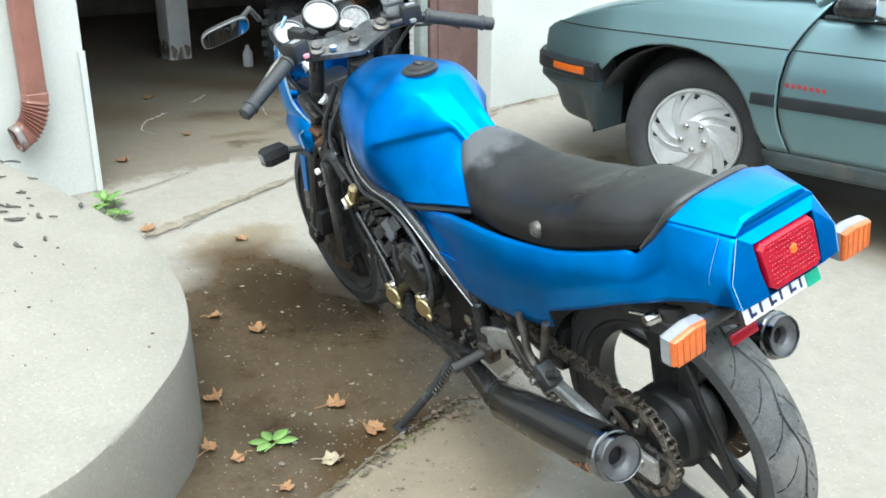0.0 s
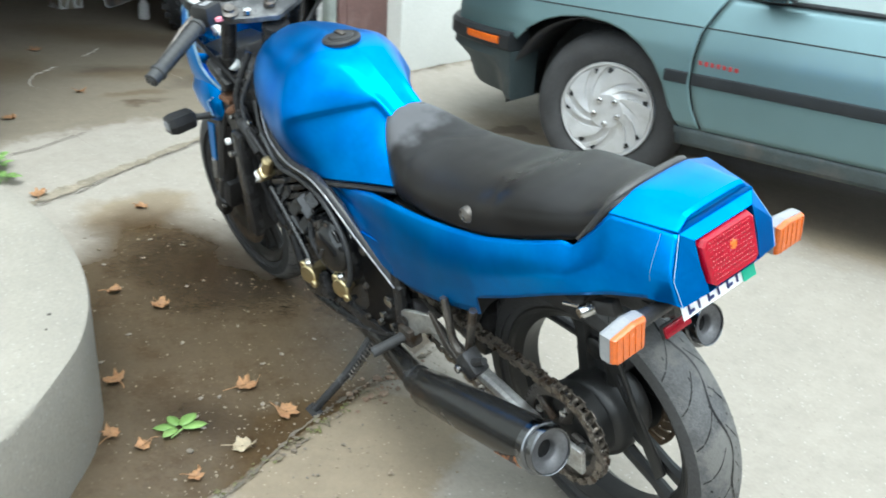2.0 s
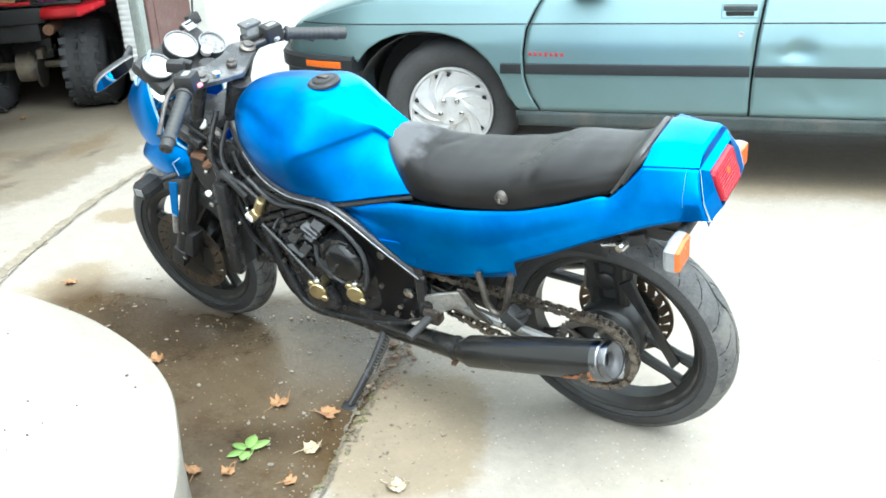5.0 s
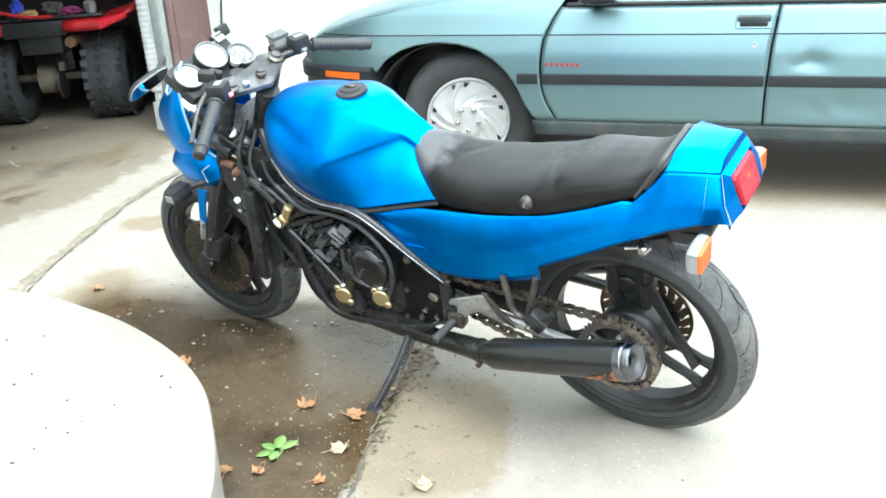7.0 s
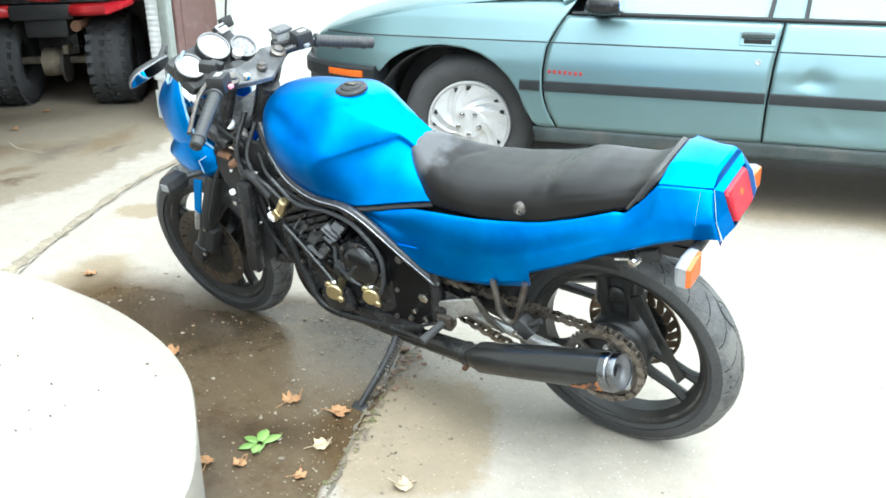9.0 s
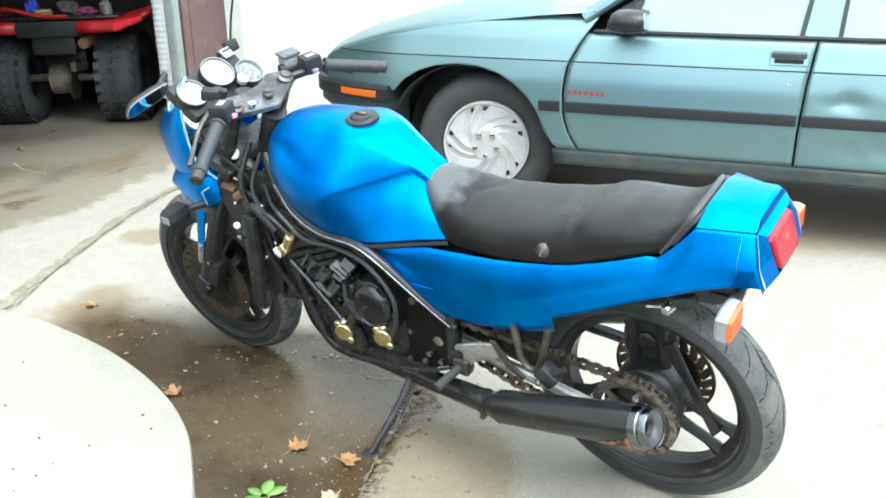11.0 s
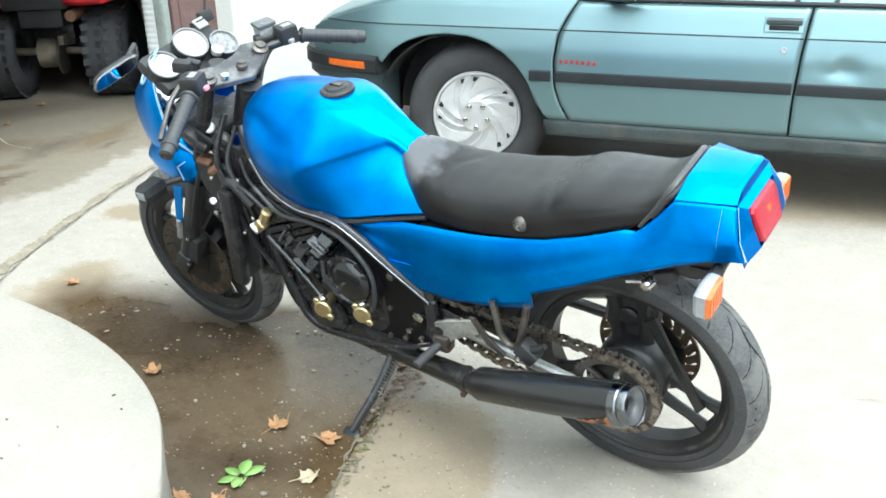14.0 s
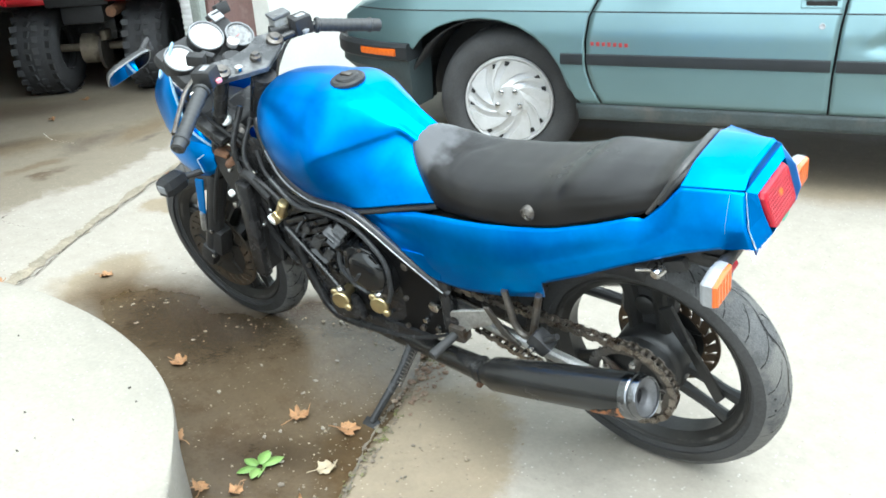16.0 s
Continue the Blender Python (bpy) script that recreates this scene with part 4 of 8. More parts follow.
    # thin pinch crease along the side
    def crease(s0, s1):
        return tube([(s0 + (s1 - s0) * i / 20, car_y(s0 + (s1 - s0) * i / 20, 0.698) - 0.0005, 0.698) for i in range(21)], 0.0028, 6)

    for a, b in ((-0.70, 0.375), (0.392, 1.29), (1.305, 2.15)):
        both("crease_line", lambda a=a, b=b: crease(a, b), GREYTRIM)

    # bumper wrapped round the nose
    plan = smooth_path([(-0.415, 0.002, 0), (-0.55, 0.025, 0), (-0.68, 0.072, 0), (-0.80, 0.145, 0), (-0.875, 0.25, 0), (-0.93, 0.45, 0), (-0.955, CAR_W / 2, 0),
                        (-0.93, CAR_W - 0.45, 0), (-0.875, CAR_W - 0.25, 0), (-0.80, CAR_W - 0.145, 0), (-0.68, CAR_W - 0.072, 0), (-0.55, CAR_W - 0.025, 0), (-0.415, CAR_W - 0.002, 0)], 60)

    def wrap(section):
        loops = []
        for i, p in enumerate(plan):
            d = (plan[min(i + 1, 59)] - plan[max(i - 1, 0)]).normalized()
            n = Vector((-d.y, d.x, 0))
            f = abs(i - 29.5) / 29.5
            loops.append([p + n * o + Vector((0, 0, z)) for o, z in section(f)])
        return rings(loops)

    part("bumper", wrap(lambda f: [(-0.10, 0.49), (0.012, 0.485), (0.022, 0.495), (0.022, 0.545), (0.010, 0.560), (-0.10, 0.562)]), GREYTRIM, car, "charcoal front bumper")
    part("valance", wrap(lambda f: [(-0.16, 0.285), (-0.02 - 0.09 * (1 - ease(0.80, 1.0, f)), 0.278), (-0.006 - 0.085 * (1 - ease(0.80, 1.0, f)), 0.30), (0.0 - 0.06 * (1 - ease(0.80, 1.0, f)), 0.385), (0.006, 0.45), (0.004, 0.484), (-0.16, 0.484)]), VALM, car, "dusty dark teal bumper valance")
    for flip in (0, 1):
        bm = bmesh.new()
        loops = []
        for i in range(9):
            s = -0.675 + 0.20 * i / 8
            y = car_y(s, 0.5) - 0.029
            loops.append([(s, y + 0.01, 0.507), (s, y - 0.004, 0.509), (s, y - 0.006, 0.522), (s, y - 0.004, 0.537), (s, y + 0.01, 0.539)])
        rings(loops, bm=bm)
        part("side_marker", other(bm) if flip else bm, AMBER, car, "amber side marker lamp")
    # hood and nose
    loops = []
    for s, z in [(-0.90, 0.565), (-0.885, 0.60), (-0.84, 0.64), (-0.74, 0.685), (-0.6, 0.73), (-0.45, 0.772), (-0.25, 0.813), (0.0, 0.848), (0.25, 0.876), (0.47, 0.895)]:
        row = []
        for k in range(17):
            f = k / 16
            ya = 0.70 * max(0, -0.35 - s) ** 2 + 0.085
            y = ya + (CAR_W - 2 * ya) * f
            row.append((s - 0.05 * (1 - (2 * f - 1) ** 2) * (1 if s < -0.7 else 0.4), y, z + 0.045 * (1 - (2 * f - 1) ** 4) - 0.004))
        loops.append(row)
    part("hood", rings(loops, closed=False, cap=False), TEAL, car, "teal metallic hood", solid=0.004)
    # dark inner body
    part("inner_body", box((3.3, 1.50, 0.44), (2.06, CAR_W / 2, 0.52), 0.02), MATTE, car, "dark inner body")
    part("engine_bay", box((0.95, 1.20, 0.10), (-0.08, CAR_W / 2, 0.66), 0.02), MATTE, car)
    part("engine_block", box((0.9, 0.9, 0.4), (-0.15, CAR_W / 2, 0.45), 0.03), MATTE, car)
    bm = bmesh.new()
    loops = [[(-0.06 + 0.385 * math.cos(a), y, 0.30 + 0.365 * math.sin(a)) for a in lin(-0.1, math.pi + 0.1, 25)] for y in (0.03, 0.30)]
    rings(loops, closed=False, cap=False, bm=bm)
    part("wheel_liner", bm, MATTE, car, solid=0.004)
    part("wheel_liner_back", box((0.78, 0.01, 0.42), (-0.06, 0.32, 0.48), 0.002), MATTE, car)
    # windscreen, roof, pillars, glass
    roof = [(1.02, 1.27), (1.35, 1.30), (1.9, 1.305), (2.3, 1.27)]
    loops = [[(s, 0.29 + (CAR_W - 0.58) * k / 12, z + 0.035 * (1 - (k / 6 - 1) ** 2)) for k in range(13)] for s, z in roof]
    part("roof", rings(loops, closed=False, cap=False), TEAL, car, solid=0.01)
    for fl in (0, 1):
        w = (lambda bm: other(bm)) if fl else (lambda bm: bm)
        part("front_pillar", w(tube([(0.42, 0.10, 0.86), (0.72, 0.19, 1.06), (1.05, 0.285, 1.272)], 0.026, 10)), TEAL, car)
        part("centre_pillar", w(slab([(1.262, 0.812), (1.378, 0.812), (1.40, 1.06), (1.41, 1.285), (1.33, 1.285), (1.30, 1.06)], 0.02, pose(0, 0, 0, 0, 0, 0) @ Matrix(((1, 0, 0, 0), (0, 0.47, 1, -0.308), (0, 1, 0, 0), (0, 0, 0, 1))))), TEAL, car)
        part("rear_pillar", w(tube([(2.75, 0.12, 0.86), (2.45, 0.22, 1.10), (2.28, 0.28, 1.275)], 0.06, 10)), TEAL, car)
        part("belt_trim", w(tube([(0.47, 0.069, 0.815), (1.0, 0.069, 0.815), (1.7, 0.069, 0.815), (2.35, 0.077, 0.815)], 0.0085, 8)), GREYTRIM, car, "black belt moulding")
        sh = Matrix(((1, 0, 0, 0), (0, 0.47, 1, -0.308), (0, 1, 0, 0), (0, 0, 0, 1)))
        g = part("window", w(slab([(0.54, 0.815), (1.262, 0.815), (1.30, 1.06), (1.33, 1.275), (1.06, 1.265), (0.76, 1.06)], 0.004, sh)), GLASS, car, "front door glass")
        g2 = part("window", w(slab([(1.378, 0.815), (2.30, 0.815), (2.42, 0.95), (2.2, 1.255), (1.41, 1.275), (1.40, 1.06)], 0.004, sh)), GLASS, car, "rear door glass")
        part("window_frame", w(slab([(1.244, 0.812), (1.262, 0.812), (1.30, 1.06), (1.33, 1.28), (1.315, 1.28), (1.283, 1.06)], 0.012, sh @ pose(0, 0, -0.010))), GREYTRIM, g)
        part("window_frame", w(slab([(1.378, 0.812), (1.395, 0.812), (1.415, 1.06), (1.425, 1.28), (1.41, 1.28), (1.40, 1.06)], 0.012, sh @ pose(0, 0, -0.010))), GREYTRIM, g2)
        part("mirror_sail", w(slab([(0.50, 0.812), (0.62, 0.812), (0.66, 0.95)], 0.012, sh @ pose(0, 0, -0.012))), GREYTRIM, car)
        # door mirror
        loops = []
        for f, h in ((0.0, 0.6), (0.15, 0.9), (0.5, 1.0), (0.85, 0.95), (1.0, 0.85)):
            s = 0.555 + 0.135 * f
            loops.append([(s + 0.01 * math.sin(a), -0.035 + 0.075 * h * math.cos(a), 0.872 + 0.048 * h * math.sin(a)) for a in lin(0, 2 * math.pi, 17)[:-1]])
        mh = part("door_mirror", w(rings(loops)), BLACK, car, "glossy black door mirror")
        part("mirror_glass", w(box((0.004, 0.12, 0.075), (0.694, -0.035, 0.872), 0.001)), MIRRORM, mh)
        part("mirror_stem", w(box((0.07, 0.09, 0.03), (0.60, 0.05, 0.835), 0.008)), BLACK, mh)
    part("windscreen", rings([[(0.40, 0.13 + 1.42 * k / 8, 0.875 + 0.03 * (1 - (k / 4 - 1) ** 2)) for k in range(9)], [(1.03, 0.30 + 1.08 * k / 8, 1.268 + 0.03 * (1 - (k / 4 - 1) ** 2)) for k in range(9)]], closed=False, cap=False), GLASS, car, solid=0.004)
    part("rear_screen", rings([[(2.30, 0.30 + 1.08 * k / 8, 1.268) for k in range(9)], [(2.85, 0.16 + 1.36 * k / 8, 0.90) for k in range(9)]], closed=False, cap=False), GLASS, car, solid=0.004)
    part("boot_lid", box((0.85, 1.50, 0.06), (3.2, CAR_W / 2, 0.87), 0.02), TEAL, car)
    part("tail_panel", box((0.06, 1.50, 0.55), (3.60, CAR_W / 2, 0.62), 0.02), TEAL, car)
    part("rear_bumper", box((0.18, 1.62, 0.16), (3.66, CAR_W / 2, 0.45), 0.04), GREYTRIM, car)
    for y in (0.42, CAR_W - 0.42):
        part("seat", box((0.50, 0.48, 0.16), (1.05, y, 0.66), 0.05), UPHOL, car)
        part("seat_back", box((0.14, 0.46, 0.55), (1.36, y, 0.92), 0.06, (0, 12, 0)), UPHOL, car)
    part("rear_bench", box((0.16, 1.2, 0.5), (2.3, CAR_W / 2, 0.88), 0.06, (0, 14, 0)), UPHOL, car)
    part("dashboard", box((0.25, 1.35, 0.16), (0.62, CAR_W / 2, 0.80), 0.05), MATTE, car)
    # door handle and lock
    h = part("door_handle", slab([(1.150, 0.718), (1.288, 0.718), (1.288, 0.770), (1.150, 0.770)], 0.004, Matrix(((1, 0, 0, 0), (0, 0.36, -1, -0.229), (0, 1, 0, 0), (0, 0, 0, 1))), 0.002), TEAL, d1, "recessed grey door handle", smooth=False)
    part("grip", box((0.126, 0.022, 0.022), (1.219, 0.036, 0.757), 0.006, (18, 0, 0)), SILLM, h)
    part("recess", box((0.104, 0.006, 0.022), (1.219, 0.029, 0.732), 0.003, (18, 0, 0)), BLACK, h)
    part("lock", lathe([(0.0115, 0.0), (0.0115, 0.008), (0.009, 0.009), (0.005, 0.007), (0.001, 0.007)], (1.228, 0.020, 0.655), (0, -1, 0.2), 16), GREYP, d1, "pale round lock")
    # red model lettering, as plain bars
    for k in range(7):
        part("letter_bar", box((0.0135, 0.003, 0.015 + 0.002 * (k % 2)), (0.392 + 0.0225 * k, 0.0045, 0.578 - 0.0006 * k), 0.002, (6, 0, 0)), REDT, d1, "red raised letter bar")
    for k, s in enumerate((0.0, 2.55)):
        car_wheel(car, s, 0.10, 1)
        car_wheel(car, s, CAR_W - 0.10, -1)


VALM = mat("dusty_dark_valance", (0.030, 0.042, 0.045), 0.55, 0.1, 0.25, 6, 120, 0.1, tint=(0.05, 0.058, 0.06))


def car_wheel(car, s, y, d):
    r, w = 0.310, 0.19
    prof = [(0.185, 0.0), (0.205, -0.018), (0.255, -0.022), (0.290, -0.008), (0.304, 0.02), (r, 0.05), (r, w - 0.05), (0.304, w - 0.02), (0.25, w), (0.185, w)]
    t = part("wheel", lathe([(a, b * d) for a, b in prof], (s, y, r), (0, 1, 0), 56, closed=True), RUBBER, car, "worn black car tyre", sharp=50)
    for k in (0.055, 0.085, 0.115):
        part("tread_groove", lathe([(r + 0.0012, (k - 0.004) * d), (r + 0.0012, (k + 0.004) * d)], (s, y, r), (0, 1, 0), 48), BLACK, t)
    cov = part("wheel_cover", lathe([(0.004, -0.027 * d), (0.066, -0.027 * d), (0.078, -0.020 * d), (0.10, -0.012 * d), (0.160, -0.009 * d), (0.174, -0.012 * d), (0.180, -0.022 * d), (0.187, -0.023 * d), (0.191, -0.016 * d), (0.191, 0.01 * d)], (s, y, r), (0, 1, 0), 64), CAPW, t, "silver plastic wheel cover with swept blades", sharp=30)

    def vane(a0, a1, h0, h1):
        """A blade swept round the hub, high along one edge."""
        rows = []
        for f in lin(0, 1, 8):
            rr = 0.060 + 0.117 * f
            sweep = radians(52) * (1 - f) ** 1.2
            m = (a0 + a1) / 2
            row = []
            for u in (0.0, 0.04, 0.5, 0.96, 1.0):
                ang = m + (a0 + (a1 - a0) * u - m) * (0.45 + 0.55 * f) + sweep
                hh = 0.004 if u in (0.0, 1.0) else (h0 + (h1 - h0) * u) * (1 - 0.25 * f)
                row.append((s + rr * math.cos(ang), y - (0.0 + hh) * d, r + rr * math.sin(ang)))
            rows.append(row)
        return rings(rows, closed=False, cap=False)

    for k in range(5):
        c = radians(100 - 72 * k)
        part("blade", vane(c - radians(4.5), c + radians(4.5), 0.024, 0.027), CAPW, cov)
        part("broad_blade", vane(c + radians(15), c + radians(57), 0.020, 0.029), CAPW, cov)
        for off in (-9.7, 9.7):
            a = c + radians(off)
            bm = slab([(-0.010, -0.0115), (0.009, -0.0125), (0.010, 0.0115), (-0.009, 0.0125)], 0.003)
            bmesh.ops.transform(bm, matrix=Matrix.Translation((s + 0.158 * math.cos(a), y - 0.0135 * d, r + 0.158 * math.sin(a))) @ pose(0, 0, 0, 0, -math.degrees(a) + 12, 0) @ XZ, verts=bm.verts)
            part("vent_slot", bm, BLACK, cov, smooth=False)
        n = radians(-90 + 72 * k)
        part("lug_nut", lathe([(0.0115, 0.0), (0.0115, -0.008 * d), (0.008, -0.012 * d), (0.002, -0.013 * d)], (s + 0.050 * math.cos(n), y - 0.027 * d, r + 0.050 * math.sin(n)), (0, 1, 0), 12), CHROME, cov)
    if s == 0.0:
        t.matrix_basis = Matrix.Translation((s, y, 0)) @ pose(0, 0, 0, 0, 0, 11) @ Matrix.Translation((-s, -y, 0))


build_car()


# ---- motorcycle: x forward, y to its left, z up, leaning on its side stand ----
BIKE = SLOPE @ pose(0.0268, -0.0790, -0.0065) @ pose(0, 0, 0, 0, 0, 179.42) @ pose(0, 0, 0, -15.0)
bike = empty("motorcycle", BIKE, "blue sports motorcycle with a black seat, leaning on its side stand", "motorcycle")


def sq(c, e):
    return math.copysign(abs(c) ** e, c)


def lying(stations, e=0.8, seg=28, shape=None):
    """Loft along x: stations of (x, z low, z high, half width)."""
    loops = []
    for x, lo, hi, w in stations:
        loop = []
        for k in range(seg):
            a = 2 * math.pi * (k + 0.5) / seg
            p = Vector((x, w * sq(math.cos(a), e), (lo + hi) / 2 + (hi - lo) / 2 * sq(math.sin(a), e)))
            loop.append(shape(p) if shape else p)
        loops.append(loop)
    return loops


def stretch(table, n):
    """n stations on a smooth line through a table of rows."""
    p = [np.array(r, float) for r in table]
    p = [2 * p[0] - p[1], *p, 2 * p[-1] - p[-2]]
    out = []
    for i in range(n):
        u = i / (n - 1) * (len(p) - 3)
        k = min(int(u), len(p) - 4)
        f = u - k
        a, b, c, d = p[k:k + 4]
        out.append([float(v) for v in 0.5 * (2 * b + (c - a) * f + (2 * a - 5 * b + 4 * c - d) * f * f + (3 * b - a - 3 * c + d) * f ** 3)])
    return out


# x; lower edge (half width, height); ridge; crease of the flat top; top height; depth of the knee hollow
TANK = [(1.068, 0.030, 0.770, 0.055, 0.800, 0.030, 0.838, 0.842, 0.0), (1.045, 0.080, 0.722, 0.105, 0.794, 0.050, 0.860, 0.866, 0.0), (1.00, 0.110, 0.682, 0.138, 0.788, 0.074, 0.880, 0.887, 0.0),
        (0.93, 0.130, 0.650, 0.162, 0.780, 0.088, 0.892, 0.900, 0.0), (0.86, 0.138, 0.636, 0.172, 0.776, 0.093, 0.897, 0.905, 0.0), (0.805, 0.139, 0.633, 0.168, 0.778, 0.090, 0.897, 0.905, 0.5),
        (0.74, 0.136, 0.640, 0.128, 0.795, 0.074, 0.890, 0.898, 0.6), (0.70, 0.131, 0.648, 0.099, 0.806, 0.055, 0.879, 0.884, 0.55), (0.65, 0.123, 0.660, 0.064, 0.819, 0.038, 0.850, 0.854, 0.4),
        (0.62, 0.117, 0.667, 0.045, 0.822, 0.028, 0.830, 0.834, 0.1), (0.565, 0.108, 0.680, 0.042, 0.786, 0.025, 0.798, 0.802, 0.0), (0.505, 0.097, 0.692, 0.040, 0.752, 0.020, 0.764, 0.768, 0.0)]


def cut_corners(p, n=2):
    for _ in range(n):
        q = [p[0]]
        for a, b in zip(p, p[1:]):
            q += [(0.78 * a[0] + 0.22 * b[0], 0.78 * a[1] + 0.22 * b[1]), (0.22 * a[0] + 0.78 * b[0], 0.22 * a[1] + 0.78 * b[1])]
        p = q + [p[-1]]
    return p


def tank_loops():
    loops = []
    for x, yb, zb, yr, zr, yc, zc, zt, h in stretch(TANK, 60):
        mid = ((yb + yr) / 2 + 0.010 - 0.011 * h, (zb + zr) / 2)
        w = ease(0.87, 0.77, x)
        soft = [(yr - 0.010, zr - 0.050), (yr - 0.001, zr - 0.006), (yr - 0.014, zr + 0.032)]
        hard = [(yr - 0.008 * h - 0.001, zr - 0.014), (yr - 0.002 * h, zr - 0.003), (yr, zr + 0.003)]
        ridge = [(p[0] * (1 - w) + q[0] * w, p[1] * (1 - w) + q[1] * w) for p, q in zip(soft, hard)]
        half = [(0.0, zb), (yb * 0.6, zb), (yb, zb), (yb + 0.004, zb + 0.006), mid, *ridge, (yc + 0.45 * (yr - yc) + 0.006, zr + 0.58 * (zc - zr) + 0.006), (yc, zc), (yc * 0.5, zt - 0.002), (0.0, zt)]
        half = half[:3] + cut_corners(half[3:], 2)
        for _ in range(30):
            for i in range(5, len(half) - 2):
                k = 0.5 * (1 - w)
                half[i] = tuple(half[i][j] * (1 - k) + k * (half[i - 1][j] + half[i + 1][j]) / 2 for j in (0, 1))
        loops.append([Vector((x, y, z)) for y, z in half] + [Vector((x, -y, z)) for y, z in half[-2:0:-1]])
    return loops


def build_tank():
    t = part("fuel_tank", rings(tank_loops()), BLUE, bike, "metallic blue fuel tank with knee hollows", sharp=38)
    up = Vector((0.06, 0, 1)).normalized()
    c = part("fuel_cap", lathe([(0.042, -0.012), (0.042, 0.001), (0.037, 0.005), (0.028, 0.005), (0.026, 0.009), (0.021, 0.011), (0.003, 0.011)], (0.794, 0.0, 0.904), up, 40), MATTE, t, "black fuel cap")
    part("cap_lock", box((0.032, 0.012, 0.006), (0.794, 0, 0.9165), 0.002), STEEL, c)
    # black rail under the tank
    for s in (1, -1):
        part("tank_seam", tube([(1.03, 0.088 * s, 0.705), (0.95, 0.124 * s, 0.650), (0.85, 0.136 * s, 0.629), (0.74, 0.136 * s, 0.632), (0.62, 0.117 * s, 0.658), (0.505, 0.098 * s, 0.684)], 0.007, 8, 40), MATTE, t)


build_tank()

# x, lower edge, top, half width
SEAT = [(0.605, 0.765, 0.800, 0.028), (0.590, 0.748, 0.808, 0.050), (0.560, 0.716, 0.804, 0.075), (0.520, 0.690, 0.788, 0.098), (0.475, 0.684, 0.776, 0.113), (0.43, 0.690, 0.772, 0.122), (0.36, 0.699, 0.776, 0.129), (0.28, 0.713, 0.791, 0.131),
        (0.225, 0.724, 0.803, 0.130), (0.185, 0.735, 0.820, 0.129), (0.145, 0.750, 0.837, 0.127), (0.10, 0.767, 0.845, 0.123), (0.05, 0.786, 0.850, 0.117), (0.00, 0.803, 0.858, 0.106), (-0.030, 0.828, 0.872, 0.098), (-0.052, 0.852, 0.892, 0.090), (-0.066, 0.872, 0.906, 0.082)]


LIPM = mat("worn_grey_lip", (0.034, 0.033, 0.032), 0.45, 0, 0.35, 20, 200, 0.15, tint=(0.03, 0.03, 0.03))


def seat_loop(x, lo, hi, w):
    """Upright sides, a soft shoulder and a slightly crowned top."""
    h = hi - lo
    half = [(0.0, lo), (0.80 * w, lo), (0.97 * w, lo + 0.003), (w, lo + 0.012), (w, lo + 0.30 * h), (0.985 * w, lo + 0.55 * h), (0.93 * w, lo + 0.76 * h), (0.82 * w, hi - 0.10 * h), (0.66 * w, hi - 0.02 * h), (0.42 * w, hi + 0.002), (0.18 * w, hi + 0.004), (0.0, hi + 0.004)]
    half = half[:3] + cut_corners(half[3:], 2)
    return [Vector((x, y, z)) for y, z in half] + [Vector((x, -y, z)) for y, z in half[-2:0:-1]]


def build_seat():
    bm = rings([seat_loop(*row) for row in stretch(SEAT, 72)])
    for v in bm.verts:
        x, y, z = v.co
        top = ease(0.0, 0.03, z - interp(x, [(r[0], r[1]) for r in SEAT]) - 0.03)
        # creases of the cover: across the step, and where the top meets the sides
        fold = 0.0035 * math.exp(-((x - 0.205 + 0.25 * abs(y)) / 0.010) ** 2) + 0.0025 * math.exp(-((x - 0.475 + 0.3 * abs(y) - 0.02 * math.sin(20 * y)) / 0.006) ** 2)
        wave = 0.0022 * noise.noise(Vector((x * 9, y * 7, 2.0))) + 0.0012 * noise.noise(Vector((x * 30, y * 12, 6.0)))
        v.co.z += top * (wave - fold)
        v.co.y -= math.copysign(0.0015, y) * math.exp(-((z - (0.808 + 0.27 * (0.14 - x))) / 0.003) ** 2) * ease(0.17, 0.13, x) * (abs(y) > 0.09)
        v.co.y += math.copysign(1, y) * (0.0018 * noise.noise(Vector((x * 11, z * 16, 1.0 + (y > 0))))) * (abs(y) > 0.05)
    s = part("seat", bm, SEATSHEEN, bike, "black vinyl seat, wear and sheen painted grey on the nose", sharp=70)
    b = part("seat_lock", lathe([(0.0155, -0.01), (0.0155, 0.004), (0.0125, 0.007), (0.011, 0.005), (0.006, 0.009), (0.002, 0.009)], (0.240, 0.129, 0.760), (0, 1, -0.1), 20), STEEL, s, "round metal seat lock")
    part("lock_core", box((0.004, 0.003, 0.010), (0.240, 0.139, 0.759), 0.0008), CHROME, b)
    # raised rear lip and the strap behind it
    part("seat_lip", tube([(-0.010, 0.104, 0.812), (-0.040, 0.094, 0.856), (-0.058, 0.084, 0.888), (-0.067, 0.060, 0.903), (-0.070, 0, 0.908), (-0.067, -0.060, 0.903), (-0.058, -0.080, 0.886), (-0.040, -0.094, 0.856), (-0.010, -0.104, 0.812)], [0.004, 0.006, 0.008, 0.008, 0.008, 0.008, 0.008, 0.006, 0.004], 10, 40), LIPM, s, "worn grey rear lip")
    part("grab_rail", tube([(-0.035, 0.101, 0.838), (-0.058, 0.096, 0.876), (-0.074, 0.076, 0.896), (-0.079, 0, 0.902), (-0.074, -0.076, 0.896), (-0.058, -0.096, 0.876), (-0.035, -0.101, 0.838)], 0.006, 10, 30), MATTE, bike, "black grab rail behind the seat")


build_seat()

